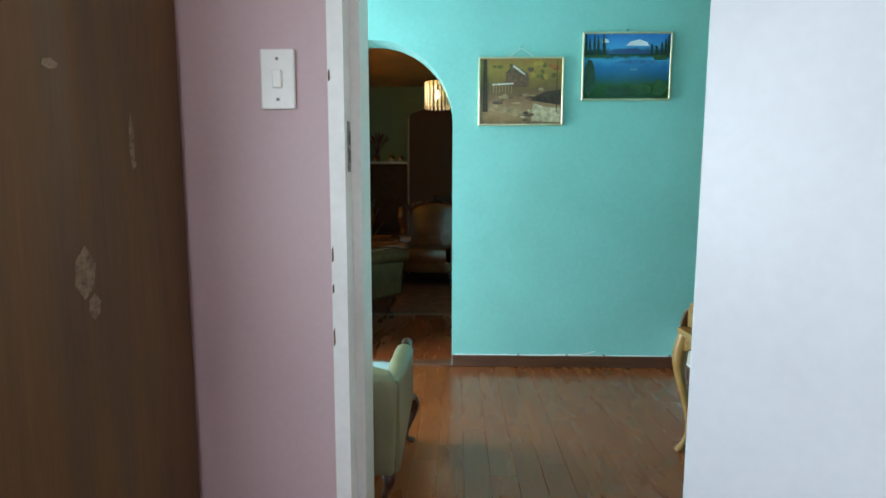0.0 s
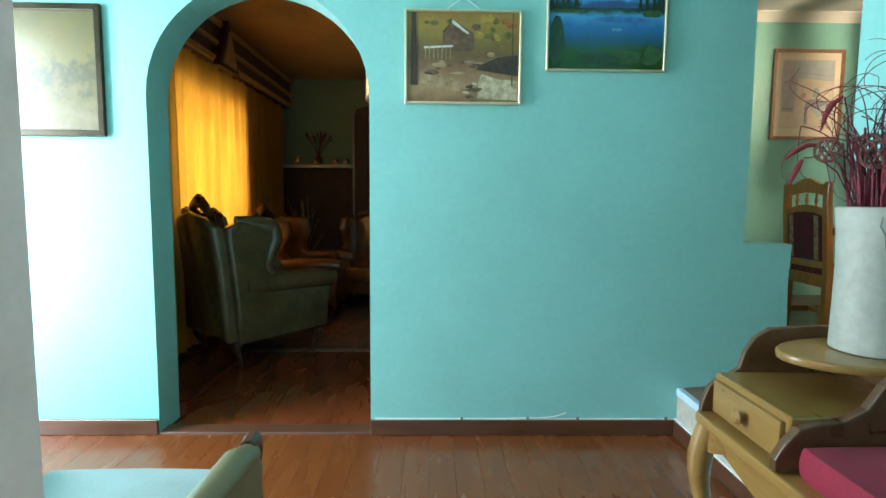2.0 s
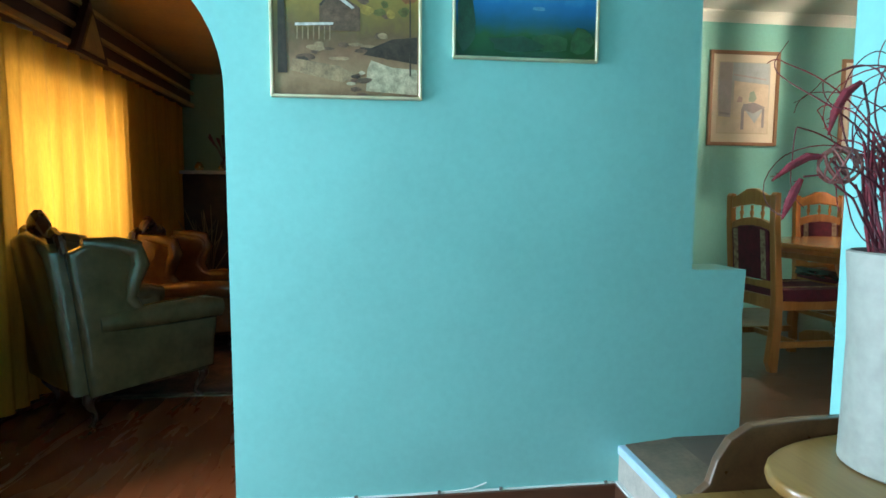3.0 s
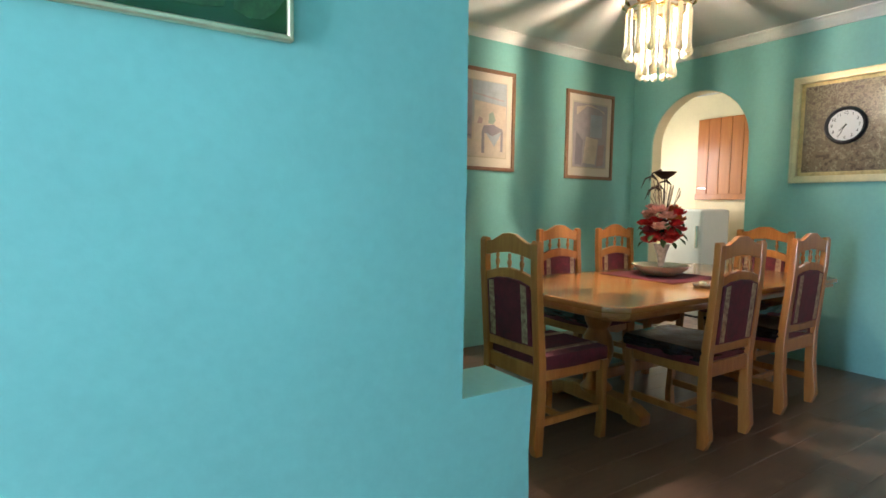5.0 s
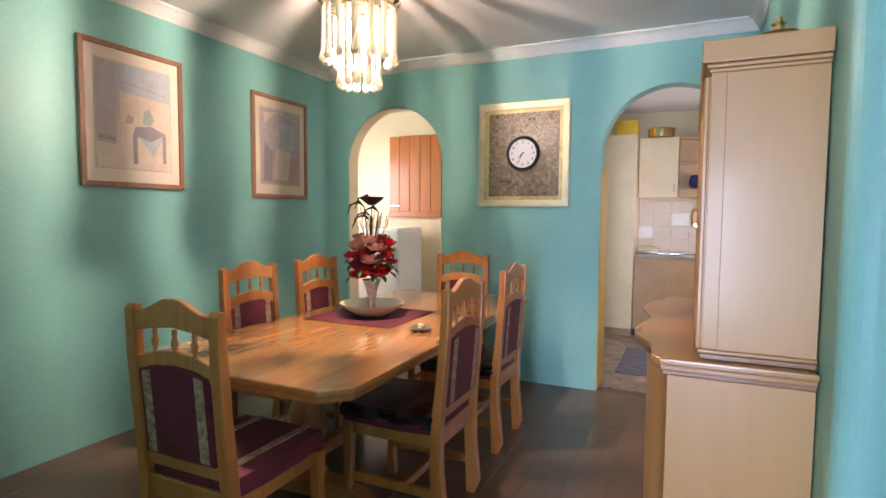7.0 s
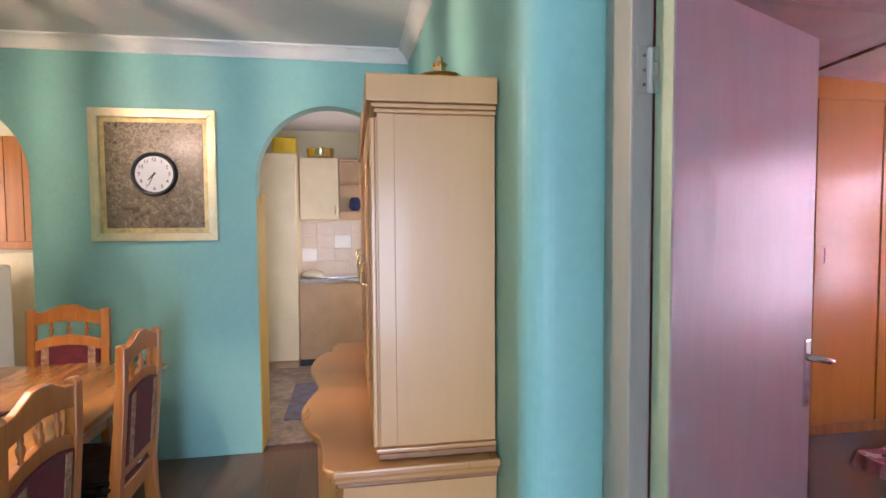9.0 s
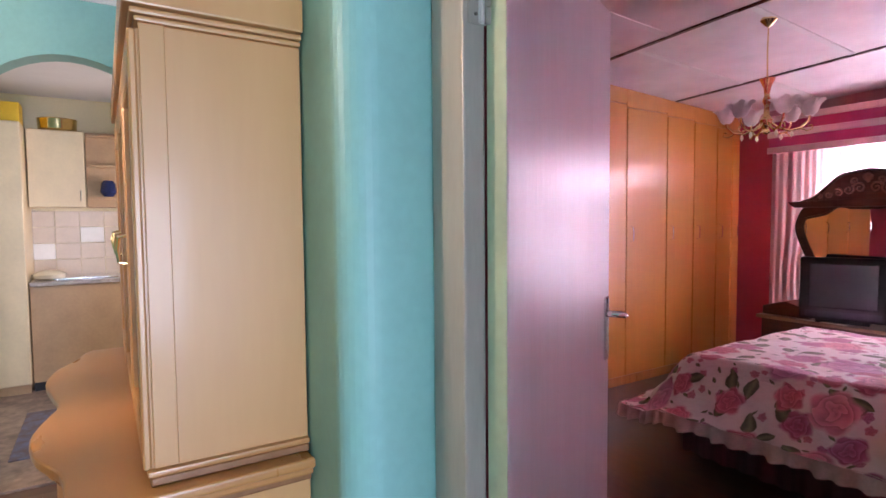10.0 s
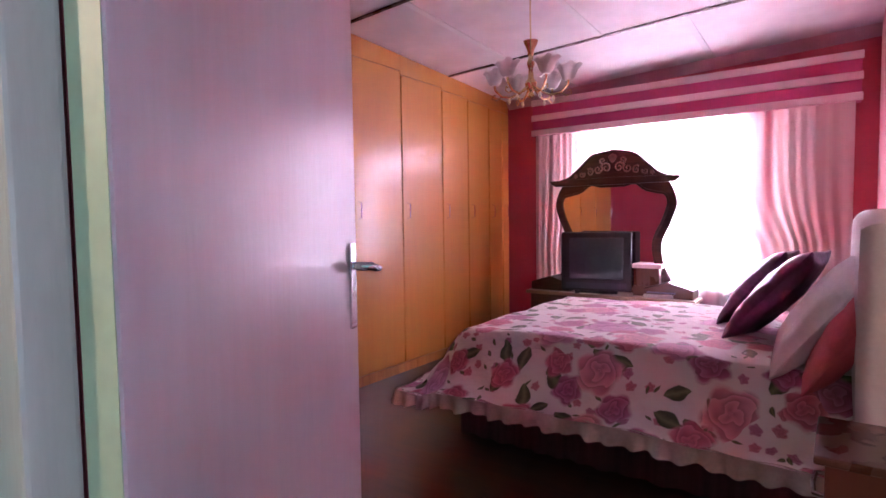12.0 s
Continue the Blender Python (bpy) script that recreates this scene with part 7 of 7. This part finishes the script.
def wing_chair(at, turn, label, cloth, group=""):
    """Wing armchair; front towards local +y."""
    c = thing("armchair", label, "armchair", at, turn, group)
    part("seat", pad(-0.30, 0.30, -0.26, 0.38, 0.28, 0.47, 0.2), cloth, c, "", True)
    part("seat_frame", rounded(-0.36, 0.36, -0.36, 0.36, 0.17, 0.31, 0.02), cloth, c)
    bk = [(-0.37, 0.20), (0.37, 0.20), (0.38, 0.75), (0.34, 0.95), (0.22, 1.01), (0.0, 1.05), (-0.22, 1.01), (-0.34, 0.95), (-0.38, 0.75)]
    part("backrest", move(slab(bk, 0.13, "xz", -0.065, 0.04, None, 3), pose(0, -0.36, 0, 6, 0, 0)), cloth, c, "", True)
    for s in (-1, 1):
        arm = [(-0.36, 0.18), (0.36, 0.20), (0.37, 0.36), (0.39, 0.47), (0.39, 0.56), (0.32, 0.60), (-0.02, 0.60), (-0.10, 0.63), (-0.135, 0.69), (-0.12, 0.76), (-0.075, 0.83), (-0.07, 0.90), (-0.12, 0.955), (-0.22, 0.97), (-0.33, 0.985), (-0.44, 0.94)]
        part("arm", slab(arm, 0.09, "yz", s * 0.375 - 0.045, 0.03, None, 3), cloth, c, "", True)
        part("arm_roll", tube([(s * 0.39, -0.30, 0.56), (s * 0.40, 0.0, 0.57), (s * 0.40, 0.30, 0.57), (s * 0.40, 0.415, 0.555)], [0.05, 0.07, 0.075, 0.06], 14), cloth, c, "", True)
        part("wing_roll", tube([(s * 0.39, -0.08, 0.60), (s * 0.395, -0.135, 0.68), (s * 0.40, -0.115, 0.77), (s * 0.405, -0.075, 0.86), (s * 0.40, -0.10, 0.945), (s * 0.39, -0.20, 0.97), (s * 0.375, -0.36, 0.985)], [0.035, 0.04, 0.048, 0.055, 0.055, 0.045, 0.03], 12), cloth, c, "", True)
        part("leg", cabriole((s * 0.31, 0.31), 0.19, (s * 0.6, 0.7)), M_MAHOG, c, "dark cabriole leg", True)
        part("leg", cabriole((s * 0.31, -0.33), 0.19, (s * 0.6, -0.7)), M_MAHOG, c, "dark cabriole leg", True)
    bm = bmesh.new()
    crest = [(-0.36, 0.93), (-0.31, 1.01), (-0.22, 1.04), (-0.15, 1.02), (-0.09, 1.07), (0.0, 1.115), (0.09, 1.07), (0.15, 1.02), (0.22, 1.04), (0.31, 1.01), (0.36, 0.93)]
    tube([(x, -0.44, z) for x, z in crest], [0.016, 0.03, 0.03, 0.022, 0.036, 0.042, 0.036, 0.022, 0.03, 0.03, 0.016], 8, bm)
    part("carved_crest", bm, M_MAHOG, c, "dark carved crest rail", True)
    return c


ac = wing_chair((-1.22, 5.22, 0.0), -44, "olive wing armchair under clear plastic with carved crest", M_OLIVE)
ac.scale = (1.0, 1.0, 1.07)
wing_chair((-1.15, 6.55, 0.0), -90, "tan leather wing armchair with carved crest", M_TAN, "tan leather suite")
wing_chair((-0.50, 7.12, 0.0), 172, "tan leather armchair facing into the room", M_TAN, "tan leather suite")
rg = thing("rug", "dark patterned rug on the lounge floor", "rug", (0, 0, 0.0005))
part("field", rounded(-1.35, 0.9, 5.25, 7.6, 0.0, 0.012, 0.004, seg=1), M_RUG, rg)
part("border", slab([(-1.40, 5.20), (0.95, 5.20), (0.95, 7.65), (-1.40, 7.65)], 0.008, "xy", 0.0, 0.002), mat("pale_rug_border", (0.22, 0.17, 0.11), 0.95, 0.5, 20, 90, 0.2, second=(0.06, 0.04, 0.03)), rg, "pale rug border")
fp = thing("fireplace", "dark brick fireplace with a pale mantel shelf", "fireplace", (0, 0, 0))
part("breast", rounded(-1.72, -0.86, 7.82, 8.045, 0.0, 1.58, 0.01), mat("dark_brown_brick", (0.05, 0.025, 0.018), 0.7, 0.4, 10, 60, 0.4), fp)
part("mantel", rounded(-1.75, -0.84, 7.72, 8.045, 1.581, 1.615, 0.006), mat("pale_mantel", (0.42, 0.38, 0.32), 0.5, 0.1), fp, "pale mantel shelf")
for x, r in ((-1.55, 0.045), (-1.32, 0.03), (-1.08, 0.045), (-0.95, 0.04)):
    pt = thing("pot", "small brass pot on the mantel shelf", "pot", (x, 7.86, 1.616), group="brass pots on the mantel")
    part("body", lathe([(r * 0.6, 0), (r, 0.02), (r * 1.1, r), (r * 0.8, r * 1.7), (r * 0.55, r * 1.9), (r * 0.7, r * 2.1)], 16), M_BRASS, pt, "", True)
pt = thing("dried_flowers", "dark red dried flowers in a small pot on the mantel", "flowers", (-1.30, 7.93, 1.616))
part("pot", lathe([(0.03, 0), (0.05, 0.03), (0.045, 0.10), (0.03, 0.12)], 14), M_MAHOG, pt, "", True)
rnd = random.Random(3)
for k in range(16):
    a, r = rnd.uniform(0, 6.28), rnd.uniform(0.05, 0.2)
    part("stem", tube([(0, 0, 0.10), (r * 0.5 * math.cos(a), r * 0.2 * math.sin(a), 0.26), (r * math.cos(a), r * 0.3 * math.sin(a), rnd.uniform(0.30, 0.42))], [0.004, 0.003, 0.014], 5), M_TWIG, pt)
bt = thing("dry_branches", "bare pale branches in a floor pot", "plant", (-1.38, 7.55, 0.0))
part("pot", lathe([(0.09, 0), (0.13, 0.10), (0.14, 0.28), (0.09, 0.42), (0.10, 0.46)], 18), M_MAHOG, bt, "", True)
for k in range(18):
    a, r, h = rnd.uniform(0, 6.28), rnd.uniform(0.08, 0.34), rnd.uniform(0.75, 1.25)
    mid = (r * 0.5 * math.cos(a), r * 0.5 * math.sin(a), h * 0.75)
    tip = (r * math.cos(a + 0.2), r * math.sin(a + 0.2), h)
    br = part("branch", tube([(0, 0, 0.40), mid, tip], [0.006, 0.005, 0.002], 5), mat("pale_branch", (0.34, 0.24, 0.14), 0.8) if k == 0 else bpy.data.materials["pale_branch"], bt)
    part("twig", tube([mid, (mid[0] + rnd.uniform(-0.12, 0.12), mid[1] + rnd.uniform(-0.1, 0.1), mid[2] + rnd.uniform(0.05, 0.2))], [0.004, 0.0015], 5), bpy.data.materials["pale_branch"], br)
cab = thing("display_cabinet", "tall dark wooden display cabinet with arched top", "cabinet", (0, 0, 0))
part("body", rounded(-0.82, 0.35, 7.62, 8.04, 0.0, 2.20, 0.01), M_DARKCAB, cab)
part("arched_top", slab([(-0.82, 2.201), (0.35, 2.201), (0.30, 2.27), (0.0, 2.36), (-0.235, 2.40), (-0.5, 2.36), (-0.78, 2.27)], 0.38, "xz", 7.64, 0.01), M_DARKCAB, cab)
part("edge_strip", rounded(-0.83, -0.805, 7.60, 7.619, 0.0, 2.2, 0.004, seg=1), mat("grey_edge", (0.24, 0.22, 0.18), 0.4), cab, "pale grey edge strip")
lc = thing("chandelier", "lit lounge chandelier with hanging glass rods", "chandelier", (-0.37, 6.4, 0))
part("stem", lathe([(0.06, LTOP - 0.001), (0.05, LTOP - 0.03), (0.010, LTOP - 0.05), (0.010, 2.48), (0.14, 2.475), (0.15, 2.455), (0.10, 2.45)], 20), M_BRASS, lc, "", True)
for k in range(18):
    a = 2 * math.pi * k / 18
    part("crystal_rod", lathe([(0.001, 2.15), (0.016, 2.17), (0.009, 2.20), (0.009, 2.45), (0.004, 2.46)], 6, (0.14 * math.cos(a), 0.14 * math.sin(a), 0)), M_CRYSTAL, lc)
part("bulb", lathe([(0.001, 2.28), (0.025, 2.295), (0.02, 2.33), (0.01, 2.36)], 12), glowing("lit_lounge_bulb", (1.0, 0.75, 0.42), 30), lc, "lit bulb")

# ---- kitchen ----
bd_ = thing("stable_door", "orange wooden upper half of a stable door", "door", (7.445, 6.24, 1.63), 0)
for k in range(5):
    part("board", rounded(-0.04, -0.002, -0.36 + 0.144 * k, -0.36 + 0.144 * (k + 1) - 0.003, 0.0, 1.0, 0.004, seg=1), M_ORANGEDOOR, bd_)
part("bottom_rail", rounded(-0.055, -0.041, -0.36, 0.36, 0.0, 0.07, 0.004, seg=1), M_ORANGEDOOR, bd_)
part("handle", tube([(-0.045, 0.30, 0.14), (-0.09, 0.30, 0.14), (-0.09, 0.24, 0.14), (-0.09, 0.19, 0.14)], 0.01, 8), M_CHROME, bd_, "chrome lever handle")
fr = thing("stable_door_lower", "cream painted lower half of the stable door", "door", (7.445, 6.24, DIN + 0.004))
part("leaf", rounded(-0.03, -0.002, -0.36, 0.36, 0, 1.33, 0.004, seg=1), M_KITCREAM, fr)
rf = thing("fridge", "white rounded refrigerator in the kitchen", "fridge", (6.95, 6.28, DIN + 0.002))
part("body", rounded(-0.28, 0.28, -0.24, 0.30, 0.02, 1.24, 0.04), M_FRIDGE, rf, "", True)
part("foot", box(-0.26, 0.26, -0.22, 0.28, 0.0, 0.019), M_BLACK, rf)
part("handle", rounded(-0.305, -0.281, -0.20, -0.17, 0.8, 1.05, 0.006), M_CHROME, rf)
tu = thing("tall_cupboard", "tall cream kitchen cupboard", "cupboard", (8.30, 3.90, DIN + 0.002))
part("body", rounded(-0.30, 0.30, -0.18, 0.28, 0.08, 2.32, 0.006), M_KITCREAM, tu)
part("plinth", box(-0.27, 0.28, -0.17, 0.27, 0.0, 0.08), M_KITBROWN, tu)
part("door", rounded(-0.318, -0.301, -0.176, 0.276, 0.09, 2.31, 0.003, seg=1), M_KITCREAM, tu)
yb = thing("box", "yellow box on top of the tall cupboard", "box", (8.25, 3.85, DIN + 2.323))
part("carton", rounded(-0.12, 0.12, -0.12, 0.12, 0, 0.18, 0.004, seg=1), M_YELLOW, yb)
kc = thing("kitchen_base_unit", "tan kitchen base unit", "cupboard", (8.32, 3.16, DIN + 0.002))
part("body", rounded(-0.28, 0.29, -0.94, 0.55, 0.08, 0.92, 0.004, seg=1), M_KITBROWN, kc)
part("plinth", box(-0.25, 0.28, -0.94, 0.55, 0.0, 0.08), M_BLACK, kc)
wt = thing("kitchen_worktop", "grey laminate worktop over the base unit", "worktop", (8.32, 3.16, DIN + 0.923))
part("slab", rounded(-0.31, 0.29, -0.94, 0.55, 0, 0.035, 0.006), mat("grey_worktop", (0.40, 0.36, 0.32), 0.3, 0.2, 30, 120), wt)
hb_ = thing("hob", "steel hob on the worktop", "hob", (8.30, 3.30, DIN + 0.9585))
part("plate", rounded(-0.22, 0.22, -0.25, 0.25, 0, 0.02, 0.006), M_CHROME, hb_)
pn = thing("plate", "stack of plates beside the hob", "plates", (8.24, 3.58, DIN + 0.9585))
part("stack", lathe([(0.08, 0), (0.12, 0.02), (0.13, 0.05), (0.10, 0.07), (0.04, 0.09)], 18), M_CERAMIC, pn, "", True)
wc = thing("kitchen_wall_unit", "cream kitchen wall cupboard", "cupboard", (8.44, 3.44, 1.88))
part("body", rounded(-0.14, 0.175, -0.16, 0.27, 0, 0.70, 0.004, seg=1), M_KITCREAM, wc)
d = part("door", rounded(-0.16, -0.142, -0.156, 0.266, 0.004, 0.696, 0.003, seg=1), M_KITCREAM, wc)
part("handle", tube([(-0.16, -0.12, 0.06), (-0.18, -0.12, 0.07), (-0.18, -0.12, 0.15), (-0.16, -0.12, 0.16)], 0.005, 6), M_CHROME, d, "small chrome handle")
wc2 = thing("kitchen_wall_unit", "tan open kitchen wall unit", "cupboard", (8.44, 2.74, 1.88))
part("body", rounded(-0.10, 0.175, -0.50, 0.53, 0, 0.70, 0.004, seg=1), M_KITBROWN, wc2)
for z in (0.10, 0.40, 0.68):
    part("shelf", rounded(-0.16, -0.101, -0.49, 0.52, z - 0.02, z, 0.003, seg=1), M_KITBROWN, wc2)
po = thing("pot", "shiny brass cooking pot on the wall cupboard", "pot", (8.40, 3.48, 2.582))
part("body", lathe([(0.12, 0), (0.15, 0.01), (0.155, 0.10), (0.16, 0.105), (0.02, 0.13)], 22), M_BRASS, po, "", True)
bl = thing("jug", "dark blue jug on the wall unit ledge", "jug", (8.245, 3.10, 2.0005))
part("body", lathe([(0.04, -0.02), (0.07, 0.02), (0.06, 0.10), (0.04, 0.13)], 14), mat("dark_blue_glaze", (0.02, 0.03, 0.10), 0.2), bl, "", True)
M_TILE = mat("buff_wall_tile", (0.66, 0.55, 0.42), 0.25, 0.06, 5, 40, 0.02)
ts = thing("tile_splashback", "cream wall tiles behind the hob", "tiles", (8.615, 0, 0), kind="structure")
for i in range(6):
    for j in range(4):
        part("tile", rounded(-0.008, 0.0, 2.55 + 0.2 * i, 2.55 + 0.2 * i + 0.196, 1.235 + 0.155 * j, 1.235 + 0.155 * j + 0.151, 0.002, seg=1), M_TILE if (i * 5 + j * 3) % 7 else M_PLATE, ts)
mt = thing("floor_mat", "patterned kitchen floor mat", "mat", (6.9, 3.45, DIN + 0.003))
part("mat", rounded(-0.5, 0.5, -0.25, 0.25, 0, 0.008, 0.003, seg=1), mat("blue_brown_mat", (0.16, 0.20, 0.32), 0.9, 0.5, 10, 50, 0.2, second=(0.12, 0.07, 0.04)), mt)

# ---- floor boards, piece by piece ----
def boards(parent, x0, x1, y0, y1, top, width, length, along, material, seed, thick=0.012, gap=0.0007):
    rr = random.Random(seed)
    meshes = {}
    across = (x1 - x0) if along == "y" else (y1 - y0)
    for i in range(int(math.ceil(across / width - 1e-6))):
        a = (x0 if along == "y" else y0) + i * width
        b = min(a + width, x1 if along == "y" else y1)
        s, end = (y0, y1) if along == "y" else (x0, x1)
        first_len = rr.uniform(0.3, 1.0) * length
        while s < end - 1e-4:
            e = min(end, s + first_len)
            if end - e < 0.15:
                e = end
            first_len = length
            key = (round(b - a, 4), round(e - s, 3))
            if key not in meshes:
                w, ln = b - a - gap, e - s - gap
                bm = box(-w / 2, w / 2, -ln / 2, ln / 2, -thick, 0, 0.0006) if along == "y" else box(-ln / 2, ln / 2, -w / 2, w / 2, -thick, 0, 0.0006)
                me = bpy.data.meshes.new("floor_board")
                bm.to_mesh(me)
                bm.free()
                me.materials.append(material)
                meshes[key] = me
            ob = new("floor_board", meshes[key])
            ob.parent = parent
            ob.location = ((a + b) / 2, (s + e) / 2, top + rr.uniform(-0.0006, 0.0)) if along == "y" else ((s + e) / 2, (a + b) / 2, top + rr.uniform(-0.0006, 0.0))
            s = e


boards(bpy.data.objects["floor_hall"], -2.58, 1.40, 1.765, 3.69, 0.0, 0.118, 1.35, "y", M_PLANK, 4)
boards(bpy.data.objects["floor_dining"], 1.66, 5.82, 2.53, 6.36, DIN, 0.19, 1.25, "x", M_LAMIN, 8)
